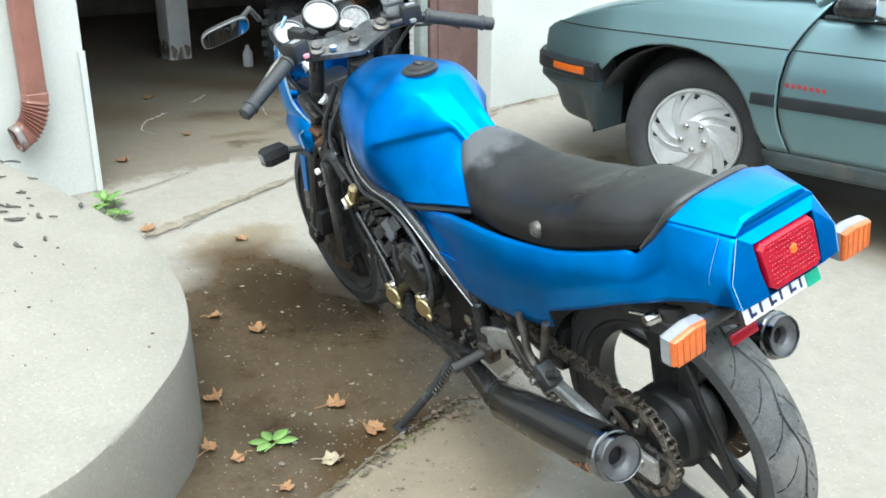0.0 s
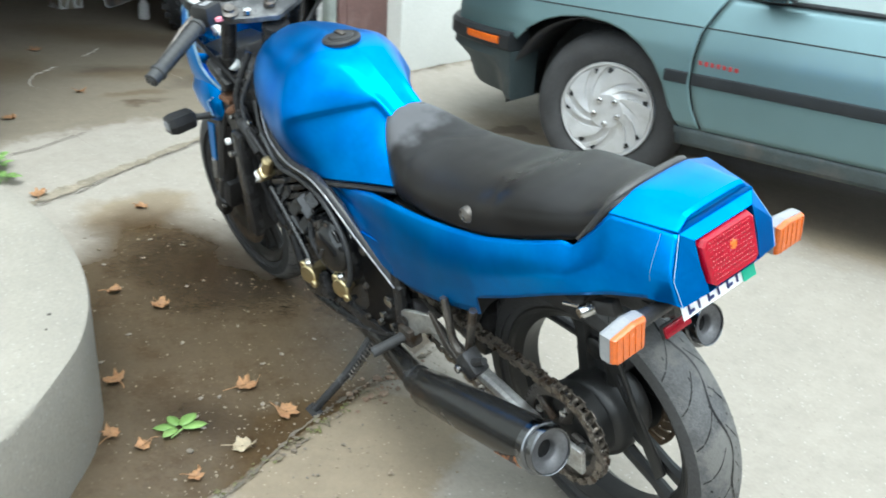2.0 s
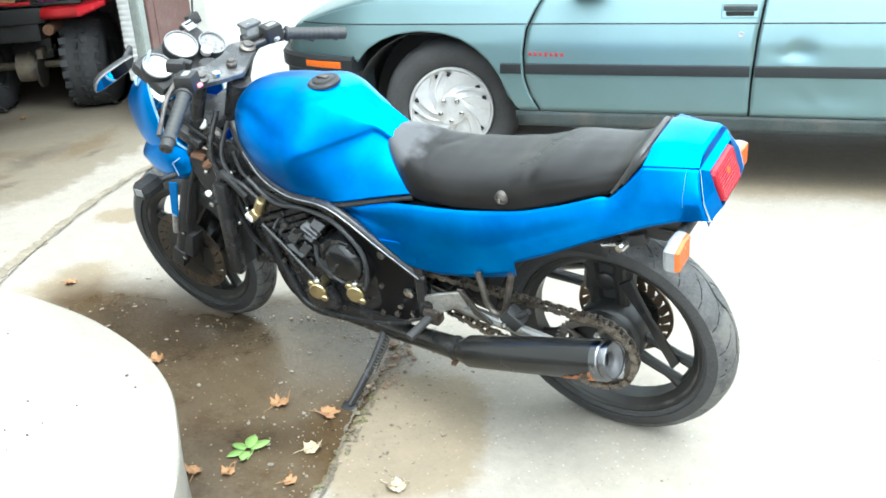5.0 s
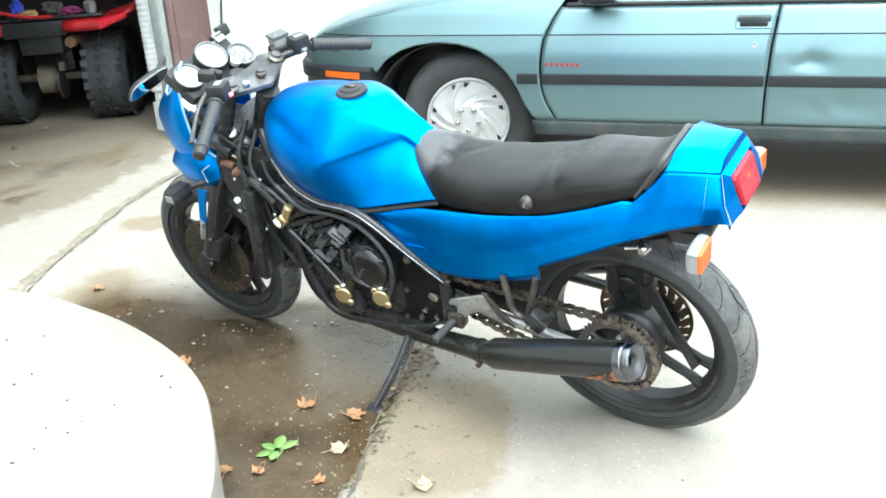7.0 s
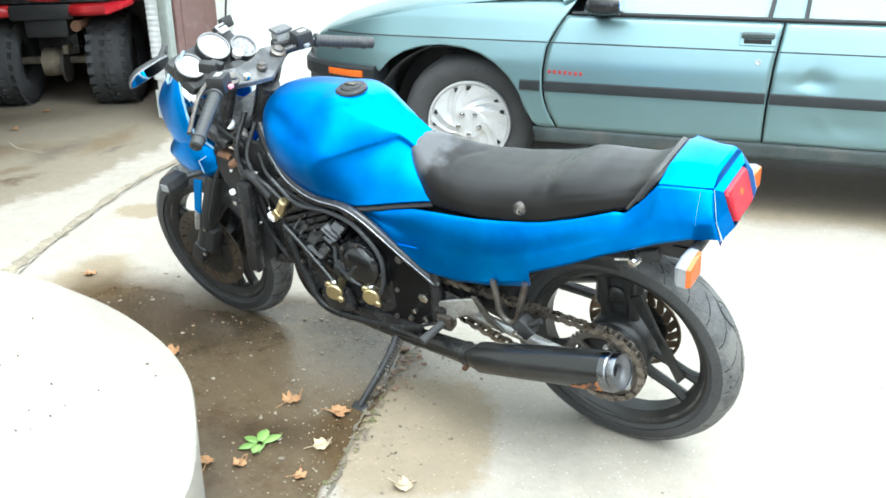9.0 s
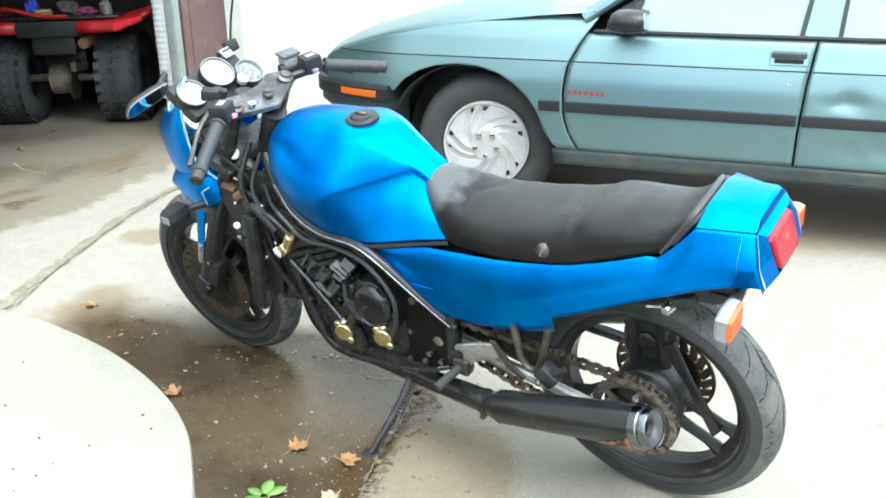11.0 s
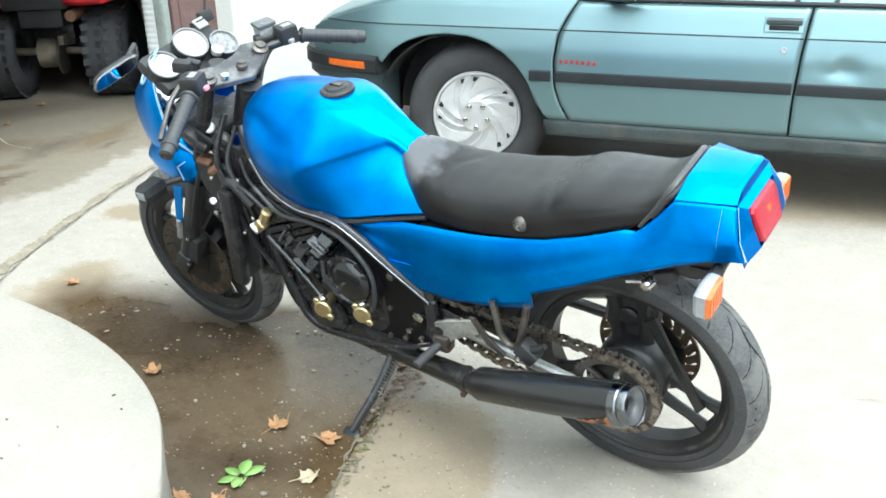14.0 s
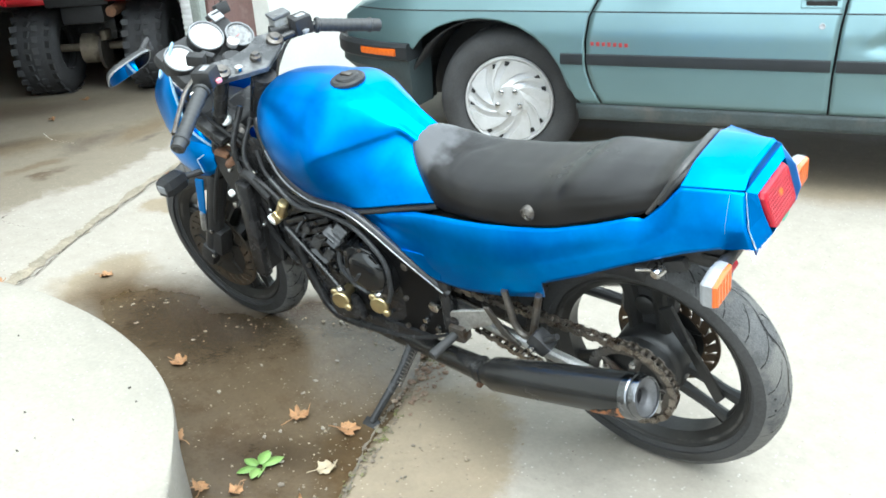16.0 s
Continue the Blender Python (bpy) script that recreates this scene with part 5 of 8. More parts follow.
P_TOP = [(0.74, 0.626), (0.66, 0.643), (0.55, 0.679), (0.475, 0.691), (0.43, 0.696), (0.36, 0.705), (0.28, 0.719), (0.185, 0.741), (0.1, 0.772), (0.012, 0.807), (-0.008, 0.806), (-0.048, 0.85), (-0.08, 0.893), (-0.12, 0.893), (-0.165, 0.892), (-0.185, 0.89)]
P_BOT = [(0.74, 0.620), (0.70, 0.601), (0.63, 0.557), (0.572, 0.518), (0.517, 0.500), (0.437, 0.500), (0.336, 0.518), (0.2205, 0.552), (0.2195, 0.594), (0.12, 0.644), (0.032, 0.694), (-0.083, 0.750), (-0.217, 0.800)]
P_BASE = [(0.74, 0.620), (0.70, 0.601), (0.63, 0.557), (0.572, 0.522), (0.517, 0.510), (0.437, 0.518), (0.336, 0.546), (0.2195, 0.594), (0.12, 0.644), (0.032, 0.694), (-0.083, 0.750), (-0.217, 0.800)]
P_Y = [(0.74, 0.126), (0.60, 0.142), (0.50, 0.148), (0.35, 0.150), (0.22, 0.148), (0.05, 0.138), (-0.05, 0.127), (-0.12, 0.118), (-0.217, 0.107)]


def panel_y(x, z):
    """Half width of the side panels: two flat faces that meet in a soft fold, dished a little at the front."""
    hi, y0 = interp(x, P_TOP), interp(x, P_Y)
    base = interp(x, P_BASE)
    tail = ease(0.12, -0.10, x)
    y_top = (y0 - 0.013) * (1 - tail) + tail * interp(x, [(0.12, 0.120), (-0.08, 0.109), (-0.185, 0.0815)])
    f = max(-0.3, (z - base) / (hi - base))
    fold, mid = 0.42, y0 + 0.003 * (1 - tail)
    y = (y0 - 0.006) + (mid - y0 + 0.006) * f / fold if f < fold else mid + (y_top - mid) * ((f - fold) / (1 - fold)) ** (2.2 - 0.95 * tail)
    return y - 0.010 * ease(0.40, 0.60, x) * math.exp(-((f - 0.55) / 0.22) ** 2)


def build_panels():
    rows = 16
    for s in (1, -1):
        bm = bmesh.new()
        cols = []
        for x in lin(0.74, 0.235, 40) + [0.2205, 0.2195] + lin(0.205, -0.02, 20) + lin(-0.035, -0.185, 22):
            lo, hi = interp(x, P_BOT), interp(x, P_TOP)
            base = max(lo, interp(x, P_BASE))
            if x <= -0.165:  # raked rear edge
                lo = base = 0.800 - 0.3 * (x + 0.217)
            col = []
            for k, z in enumerate([lo, (lo + base) / 2] + lin(base, hi, rows - 1)):
                y = panel_y(x, z) + 0.0012 * noise.noise(Vector((x * 7, z * 9, s)))
                col.append(bm.verts.new((x - 0.032 * (1 - k / rows) * ease(-0.150, -0.185, x), s * y, z)))
            cols.append(col)
        for a, b in zip(cols, cols[1:]):
            for k in range(rows):
                bm.faces.new((a[k], a[k + 1], b[k + 1], b[k]))
        bmesh.ops.remove_doubles(bm, verts=bm.verts, dist=1e-5)
        p = part("side_panel", bm, BLUE, bike, "metallic blue side panel running into the tail", solid=0.0035, sharp=40)
        part("air_scoop", slab([(0.605, 0.566), (0.540, 0.572), (0.492, 0.545), (0.500, 0.506), (0.535, 0.512), (0.588, 0.552)], 0.004, Matrix(((1, 0, 0, 0), (0, 0, s, s * 0.140), (0, 1, 0, 0), (0, 0, 0, 1))), 0.001), BLUE, p)
        part("panel_seam", tube([(-0.162, s * (panel_y(-0.158, z) + 0.0004), z) for z in lin(0.888, 0.815, 6)], 0.0005, 6), DARKSEAM, p)
    # tail lid: flat top, chamfered down to the seam, sharp rear edge
    loops = []
    for x, dz, k in ((-0.079, -0.010, 1.0), (-0.081, -0.002, 1.0), (-0.088, 0.0, 1.0), (-0.130, 0.001, 1.0), (-0.176, 0.001, 1.0), (-0.183, -0.003, 0.99), (-0.187, -0.012, 0.985)):
        e = interp(x, [(-0.079, 0.1105), (-0.187, 0.0825)]) * k
        t = interp(x, [(-0.079, 0.060), (-0.187, 0.060)]) * k
        prof = [(e, 0.8915), (e - 0.0008, 0.8945), (t + 0.5 * (e - t), 0.9040 + dz), (t + 0.004, 0.9115 + dz), (t - 0.006, 0.9138 + dz), (t * 0.45, 0.9150 + dz)]
        loops.append([(x, y, z) for y, z in prof] + [(x, 0, 0.9152 + dz)] + [(x, -y, z) for y, z in prof[::-1]])
    lid = part("tail_cover", rings(loops, closed=False, cap=False), BLUE, bike, "metallic blue tail cover with a flat top", solid=0.004, sharp=24)
    # rear face round the lamp: from the edges of the tail down to the lens
    rear = lambda y, z, dx=0.0: Vector((-0.187 - 0.33 * (0.898 - z) - dx, y, z))
    edge = [(-0.1855, 0.0818, 0.8905), (-0.2040, 0.1115, 0.834), (-0.2178, 0.1060, 0.791)]
    outer = [Vector((x, -y, z)) for x, y, z in edge[::-1]] + [Vector(p) for p in edge]
    inner = [(-0.057, 0.797), (-0.064, 0.840), (-0.064, 0.878), (0.064, 0.878), (0.064, 0.840), (0.057, 0.797)]
    bm = bmesh.new()
    a = [bm.verts.new(p) for p in outer]
    b = [bm.verts.new(rear(y, z, 0.006)) for y, z in inner]
    for i in range(6):
        bm.faces.new((a[i], a[(i + 1) % 6], b[(i + 1) % 6], b[i]))
    back = [bm.verts.new(rear(y * 0.985, z) + Vector((0.050, 0, 0))) for y, z in inner]
    for i in range(6):
        bm.faces.new((back[i], b[i], b[(i + 1) % 6], back[(i + 1) % 6]))
    top = [bm.verts.new(p) for p in ((-0.1856, 0.0818, 0.890), (-0.1865, 0.064, 0.9045), (-0.1865, -0.064, 0.9045), (-0.1856, -0.0818, 0.890))]
    bm.faces.new(top)
    part("lamp_surround", bm, BLUE, lid, smooth=False)
    for s in (1, -1):
        part("chipped_edge", tube([Vector((x - 0.0005, s * y, z)) for x, y, z in edge], 0.0006, 6), EDGEBLUE, lid, "pale chipped paint along the tail edge")
    lens = [(-0.052, 0.874), (0.052, 0.874), (0.059, 0.866), (0.054, 0.808), (0.046, 0.802), (-0.046, 0.802), (-0.054, 0.808), (-0.059, 0.866)]
    loops = [[rear(y * k, 0.838 + (z - 0.838) * k, dx) for y, z in lens] for k, dx in ((1.0, -0.014), (1.0, 0.005), (0.975, 0.010), (0.92, 0.012))]
    lp = part("tail_lamp", rings(loops), REDL, bike, "red tail lamp lens with a dimpled face", smooth=False)
    part("bulb_glow", lathe([(0.0085, 0.0), (0.006, 0.0012), (0.002, 0.0018)], rear(-0.004, 0.846, 0.0120), (-1, 0, 0.33), 14), AMBER, lp, "amber bulb seen through the lens")
    bm = bmesh.new()
    for i in range(15):
        for k in range(9):
            y, z = -0.044 + 0.0062 * i + 0.0031 * (k % 2), 0.812 + 0.0068 * k
            if abs(y) < 0.047:
                lathe([(0.0024, -0.0002), (0.0015, 0.0010), (0.0003, 0.0013)], rear(y, z, 0.0120), (-1, 0, 0.33), 6, bm=bm)
    tagged(part("lens_relief", bm, REDL, lp), kind="stuff")
    # number plate with bars for its writing
    pm = pose(-0.191, 0, 0.779, 0, 20, 0)
    pl = part("number_plate", box((0.002, 0.165, 0.072), (0, 0, 0), 0.0008), PLATEW, bike, "white number plate with a green sticker")
    pl.matrix_basis = pm
    for k in range(6):
        part("plate_bar", box((0.002, 0.004, 0.024), (-0.0022, 0.069 - 0.022 * k, -0.019), 0.0008), PLATEB, pl)
        part("plate_bar", box((0.002, 0.012, 0.005), (-0.0022, 0.064 - 0.022 * k, -0.012 if k % 2 else -0.027), 0.0008), PLATEB, pl)
    part("sticker", box((0.002, 0.030, 0.022), (-0.0024, -0.068, -0.026), 0.0005), PLATEG, pl)
    part("plate_bracket", box((0.05, 0.10, 0.012), (-0.115, 0, 0.700), 0.003), MATTE, bike)
    rf = part("reflector", box((0.008, 0.060, 0.020), (-0.128, 0.004, 0.648), 0.003, (0, 24, 0)), REDL, bike, "small red reflector under the plate")
    part("reflector_rim", box((0.006, 0.066, 0.026), (-0.1245, 0.004, 0.6475), 0.003, (0, 20, 0)), MATTE, rf)
    # black inner fender round the top of the tyre
    loops = []
    for a in lin(radians(8), radians(96), 22):
        r = 0.328
        ca, sa = math.cos(a), math.sin(a)
        loops.append([(0.046 + rr * ca, y, 0.338 + rr * sa) for y, rr in ((0.080, r - 0.045), (0.080, r - 0.012), (0.066, r), (0.0, r + 0.004), (-0.066, r), (-0.080, r - 0.012), (-0.080, r - 0.045))])
    part("rear_fender", rings(loops, closed=False, cap=False), MATTE, bike, "black inner rear fender", solid=0.003)
    part("fender_tongue", rings(lying([(0.02, 0.675, 0.74, 0.070), (-0.06, 0.672, 0.76, 0.060), (-0.10, 0.660, 0.785, 0.045), (-0.150, 0.690, 0.79, 0.040)], 0.4, 20)), MATTE, bike)
    part("subframe", box((0.46, 0.19, 0.05), (0.10, 0, 0.705), 0.012, (0, 26, 0)), BLACK, bike)
    k = part("helmet_lock", lathe([(0.012, 0.0), (0.012, 0.018), (0.009, 0.024), (0.006, 0.024)], (-0.036, 0.104, 0.690), (0.2, 1, 0), 16), CHROME, bike, "chromed helmet lock")
    part("key_pin", tube([(-0.026, 0.112, 0.690), (0.010, 0.122, 0.686)], 0.0035, 8), CHROME, k)
    part("lock_bracket", box((0.045, 0.020, 0.026), (-0.062, 0.094, 0.702), 0.004, (0, 22, 0)), MATTE, k)


EDGEBLUE = mat("pale_blue_edge", (0.30, 0.48, 0.66), 0.4, 0.1, 0.25, 30, 200, 0.1)
DARKSEAM = mat("chipped_seam", (0.14, 0.24, 0.40), 0.7, 0, 0.2, 20, 200, 0.0)
build_panels()


def rear_signal(s):
    st = part("rear_turn_signal", tube([(-0.160, 0.07 * s, 0.748), (-0.166, 0.12 * s, 0.758), (-0.168, 0.158 * s, 0.762)], [0.012, 0.013, 0.016], 12, 10), MATTE, bike, "amber turn signal in a grey housing")
    fwd = [(0.170, 0.788), (0.196, 0.791), (0.240, 0.784), (0.240, 0.739), (0.231, 0.733), (0.172, 0.734)]
    loops = []
    for x, k in ((-0.160, 0.70), (-0.164, 0.90), (-0.170, 1.0), (-0.186, 1.0)):
        loops.append([(x, s * (0.188 + (y - 0.206) * k), 0.760 + (z - 0.760) * k) for y, z in fwd])
    part("housing", rings(loops), GREYP, st, "grey plastic housing", smooth=False)
    loops = []
    for x, k in ((-0.1855, 0.97), (-0.191, 0.95), (-0.194, 0.88)):
        loops.append([(x, s * (0.189 + (y - 0.207) * k), 0.760 + (z - 0.760) * k) for y, z in fwd])
    ln = part("lens", rings(loops), AMBER, st, "amber ribbed lens", smooth=False)
    for i in range(5):
        part("lens_rib", box((0.002, 0.0022, 0.046), (-0.1942, s * (0.164 + 0.0125 * i), 0.760), 0.0005), AMBER, ln)


rear_signal(1)
rear_signal(-1)


# wheels
def spoke_wheel(name, at, r, half, rim_r, disc_sides, seed, turn, label, steer=0):
    prof = [(rim_r - 0.004, -half * 0.70), (rim_r + 0.018, -half * 0.86), (r - 0.055, -half * 1.0), (r - 0.030, -half * 0.95), (r - 0.014, -half * 0.74), (r - 0.004, -half * 0.42), (r, 0),
            (r - 0.004, half * 0.42), (r - 0.014, half * 0.74), (r - 0.030, half * 0.95), (r - 0.055, half * 1.0), (rim_r + 0.018, half * 0.86), (rim_r - 0.004, half * 0.70)]
    rim = [(rim_r - 0.024, -half * 0.40), (rim_r - 0.012, -half * 0.62), (rim_r + 0.002, -half * 0.80), (rim_r + 0.006, -half * 0.78), (rim_r + 0.002, 0), (rim_r + 0.006, half * 0.78), (rim_r + 0.002, half * 0.80), (rim_r - 0.012, half * 0.62), (rim_r - 0.024, half * 0.40)]
    w = part(name, lathe(rim, (0, 0, 0), (0, 1, 0), 64, closed=True), RIMM, bike, label, sharp=40)
    w.matrix_basis = pose(*at, 0, 0, steer)
    part("rim_lip", lathe([(rim_r - 0.010, half * 0.66), (rim_r - 0.006, half * 0.72), (rim_r - 0.002, half * 0.74), (rim_r - 0.004, half * 0.66)], (0, 0, 0), (0, 1, 0), 64, closed=True), RIMLIP, w, "worn grey rim edge")
    hub_r = 0.088 if r > 0.3 else 0.062
    tyre = part("tyre", lathe(prof, (0, 0, 0), (0, 1, 0), 80, closed=True), RUBBER, w, "grey-black road tyre with worn tread", sharp=60)
    band = [(r - 0.030, -half * 0.952), (r - 0.0132, -half * 0.75), (r - 0.0032, -half * 0.42), (r + 0.0008, 0), (r - 0.0032, half * 0.42), (r - 0.0132, half * 0.75), (r - 0.030, half * 0.952), (r - 0.034, half * 0.90), (r - 0.034, -half * 0.90)]
    part("tread", lathe(band, (0, 0, 0), (0, 1, 0), 80, closed=True), TREADM, tyre, "dusty grey tread", sharp=60)
    # tread pattern: dark diagonal grooves and a wavy centre groove
    def surf(a, y):
        rr = float(np.interp(abs(y) / half, [0, 0.42, 0.74, 0.95], [r, r - 0.004, r - 0.014, r - 0.030])) + 0.0017
        return Vector((rr * math.cos(a), y, rr * math.sin(a)))
    bm = bmesh.new()
    for k in range(26):
        for s in (-1, 1):
            a0 = 2 * math.pi * (k + 0.5 * (s > 0)) / 26
            rows = []
            for f in lin(0, 1, 6):
                y = s * half * (0.14 + 0.78 * f)
                a = a0 + 0.27 * f - 0.06 * f * f
                wd = 0.0075 * (1 - 0.5 * abs(f - 0.4))
                rows.append((bm.verts.new(surf(a - wd, y)), bm.verts.new(surf(a + wd, y))))
            for p, q in zip(rows, rows[1:]):
                bm.faces.new((p[0], p[1], q[1], q[0]))
    rnd = random.Random(seed)
    for k in range(150):  # short sipes between the grooves
        a, y, wd = rnd.uniform(0, 2 * math.pi), half * rnd.uniform(-0.8, 0.8), rnd.uniform(0.006, 0.014)
        bm.faces.new([bm.verts.new(surf(a + u * wd, y + v * 0.0011)) for u, v in ((-1, -1), (1, -1), (1, 1), (-1, 1))])
    n = 156
    rows = []
    for k in range(n):
        a = 2 * math.pi * k / n
        y = half * 0.13 * math.sin(a * 13)
        rows.append((bm.verts.new(surf(a, y - 0.002)), bm.verts.new(surf(a, y + 0.002))))
    for k in range(n):
        p, q = rows[k], rows[(k + 1) % n]
        bm.faces.new((p[0], p[1], q[1], q[0]))
    tagged(part("tread_groove", bm, BLACK, tyre), kind="stuff")
    part("hub", lathe([(0.02, -0.070), (0.052, -0.066), (hub_r * 0.93, -0.045), (hub_r, -0.03), (hub_r, 0.03), (hub_r * 0.93, 0.042), (0.052, 0.066), (0.02, 0.070)], (0, 0, 0), (0, 1, 0), 32), RIMM, w)
    for k in range(3):
        a = radians(turn + 120 * k)
        for s in (-1, 1):
            pts = []
            for f, off in ((0.050, 0.030), (0.11, 0.034), (0.17, 0.034), (rim_r - 0.018, 0.042)):
                ca, sa = math.cos(a), math.sin(a)
                pts.append((f * ca - s * off * sa, 0, f * sa + s * off * ca))
            part("spoke", tube(pts, [0.020, 0.0165, 0.016, 0.022], 8, 12, flat=0.8), RIMM, w)
        ca, sa = math.cos(a), math.sin(a)
        part("spoke_web", tube([((rim_r - 0.022) * ca + 0.05 * sa, 0, (rim_r - 0.022) * sa - 0.05 * ca), ((rim_r - 0.018) * ca, 0, (rim_r - 0.018) * sa), ((rim_r - 0.022) * ca - 0.05 * sa, 0, (rim_r - 0.022) * sa + 0.05 * ca)], 0.013, 10, 8), RIMM, w)
    for s, rd, mt in disc_sides:
        d = part("brake_disc", lathe([(rd * 0.66, -0.0025), (rd * 0.73, -0.0025), (rd * 0.73, 0.0025), (rd * 0.66, 0.0025)], (0, s, 0), (0, 1, 0), 48, closed=True), mt, w, "slotted brake disc filmed with rust", sharp=30)
        part("disc_band", lathe([(rd * 0.93, -0.0025), (rd, -0.0025), (rd, 0.0025), (rd * 0.93, 0.0025)], (0, s, 0), (0, 1, 0), 48, closed=True), mt, d, sharp=30)
        for k in range(22):
            a = 2 * math.pi * k / 22
            g = box((rd * 0.30, 0.005, 0.019 * rd / 0.125), (0, 0, 0), 0)
            bmesh.ops.transform(g, matrix=Matrix.Translation((rd * 0.83 * math.cos(a), s, rd * 0.83 * math.sin(a))) @ pose(0, 0, 0, 0, -math.degrees(a) + 38, 0), verts=g.verts)
            part("disc_bar", g, mt, d)
        part("disc_carrier", lathe([(0.05, -0.004), (rd * 0.69, -0.003), (rd * 0.69, 0.003), (0.05, 0.004)], (0, s, 0), (0, 1, 0), 40, closed=True), RIMM, d, sharp=30)
        for k in range(5):
            a = 2 * math.pi * k / 5
            part("disc_arm", tube([(0.05 * math.cos(a), s, 0.05 * math.sin(a)), (rd * 0.70 * math.cos(a + 0.25), s, rd * 0.70 * math.sin(a + 0.25))], 0.009, 8, flat=0.5), RIMM, d)
    return w


RIMLIP = mat("scuffed_rim_edge", (0.010, 0.010, 0.010), 0.5, 0, 0.4, 20, 200, 0.1, tint=(0.055, 0.052, 0.048), edges=(0.50, 0.62))
DISCF = mat("browned_disc", (0.050, 0.040, 0.031), 0.5, 0.4, 0.3, 12, 150, 0.15, tint=(0.11, 0.075, 0.045))
DISCM = mat("rust_filmed_disc", (0.11, 0.08, 0.055), 0.5, 0.6, 0.3, 12, 150, 0.15, tint=(0.24, 0.15, 0.08))
spoke_wheel("rear_wheel", (0.046, -0.008, 0.338), 0.303, 0.052, 0.231, [(-0.070, 0.125, DISCM)], 1, 205, "black cast rear wheel with twin spokes")
spoke_wheel("front_wheel", (1.456, 0, 0.246), 0.280, 0.046, 0.208, [(0.058, 0.138, DISCF), (-0.058, 0.138, DISCF)], 2, 250, "black cast front wheel with twin spokes")


# chain drive
def build_chain():
    c, r, y = Vector((0.050, 0.098, 0.345)), 0.097, 0.098
    bm = bmesh.new()
    n = 44
    loops_o, loops_i = [], []
    outline = []
    for k in range(n * 2):
        a = 2 * math.pi * k / (n * 2)
        rr = r + (0.006 if k % 2 else -0.004)
        outline.append((c.x + rr * math.cos(a), c.z + rr * math.sin(a)))
    hole = []
    for k in range(n * 2):
        a = 2 * math.pi * k / (n * 2)
        hole.append((c.x + 0.078 * math.cos(a), c.z + 0.078 * math.sin(a)))
    for yy in (y - 0.003, y + 0.003):
        loops_o.append([bm.verts.new((x, yy, z)) for x, z in outline])
        loops_i.append([bm.verts.new((x, yy, z)) for x, z in hole])
    m = n * 2
    for i in range(m):
        j = (i + 1) % m
        bm.faces.new((loops_o[0][i], loops_o[0][j], loops_i[0][j], loops_i[0][i]))
        bm.faces.new((loops_o[1][i], loops_i[1][i], loops_i[1][j], loops_o[1][j]))
        bm.faces.new((loops_o[0][i], loops_o[1][i], loops_o[1][j], loops_o[0][j]))
        bm.faces.new((loops_i[0][i], loops_i[0][j], loops_i[1][j], loops_i[1][i]))
    sp = part("rear_sprocket", bm, STEEL, bike, "brown greasy rear sprocket", smooth=False)
    for k in range(5):
        a = 2 * math.pi * k / 5 + 0.5
        part("sprocket_arm", tube([(c.x + 0.028 * math.cos(a), y - 0.004, c.z + 0.028 * math.sin(a)), (c.x + 0.084 * math.cos(a + 0.1), y - 0.002, c.z + 0.084 * math.sin(a + 0.1))], [0.014, 0.010], 8, flat=0.6), STEEL, sp)
        part("sprocket_bolt", lathe([(0.008, 0), (0.008, 0.008), (0.005, 0.010)], (c.x + 0.060 * math.cos(a), y + 0.003, c.z + 0.060 * math.sin(a)), (0, 1, 0), 8), CHROME, sp)
    part("sprocket_carrier", lathe([(0.03, 0.04), (0.082, 0.045), (0.080, 0.075), (0.06, 0.088), (0.02, 0.090)], (c.x, 0, c.z), (0, 1, 0), 32), RIMM, bike)
    part("axle_nut", lathe([(0.018, 0.0), (0.018, 0.014), (0.012, 0.018), (0.012, 0.030)], (c.x, 0.130, c.z), (0, 1, 0), 6), STEEL, bike)
    # chain: links along the loop
    front = Vector((0.565, y, 0.425))
    fr = 0.036
    # upper run, back to front
    arc = [Vector((c.x + (r + 0.005) * math.cos(a), y, c.z + (r + 0.005) * math.sin(a))) for a in lin(radians(282), radians(78), 30)]
    arc2 = [Vector((front.x + fr * math.cos(a), y, front.z + fr * math.sin(a))) for a in lin(radians(80), radians(-80), 12)]
    path = arc + [arc[-1].lerp(arc2[0], f) for f in lin(0.04, 0.96, 22)] + arc2 + [arc2[-1].lerp(arc[0], f) - Vector((0, 0, 0.012 * math.sin(math.pi * f))) for f in lin(0.04, 0.96, 22)]
    # even steps along it
    path.append(path[0])
    left = 0.0
    step = 0.0159
    pos = []
    for a, b in zip(path, path[1:]):
        d = (b - a).length
        t = left
        while t < d:
            pos.append((a.lerp(b, t / d), (b - a).normalized()))
            t += step
        left = t - d
    ch = None
    for i, (p, d) in enumerate(pos):
        ang = -math.degrees(math.atan2(d.z, d.x))
        wide = 0.0105 if i % 2 else 0.0070
        bm = bmesh.new()
        for s in (-1, 1):
            g = box((0.0185, 0.0025, 0.0150), (0, s * wide, 0), 0)
            tmp = bpy.data.meshes.new("t")
            g.to_mesh(tmp)
            g.free()
            bm.from_mesh(tmp)
            bpy.data.meshes.remove(tmp)
        lathe([(0.0048, -0.009), (0.0048, 0.009)], (0.008, 0, 0), (0, 1, 0), 8, bm=bm)
        bmesh.ops.transform(bm, matrix=Matrix.Translation(p) @ pose(0, 0, 0, 0, ang, 0), verts=bm.verts)
        if ch is None:
            ch = part("drive_chain", bm, CHAINM, bike, "greasy brown drive chain", smooth=False)
        else:
            part("chain_link", bm, CHAINM, ch, smooth=False)


build_chain()


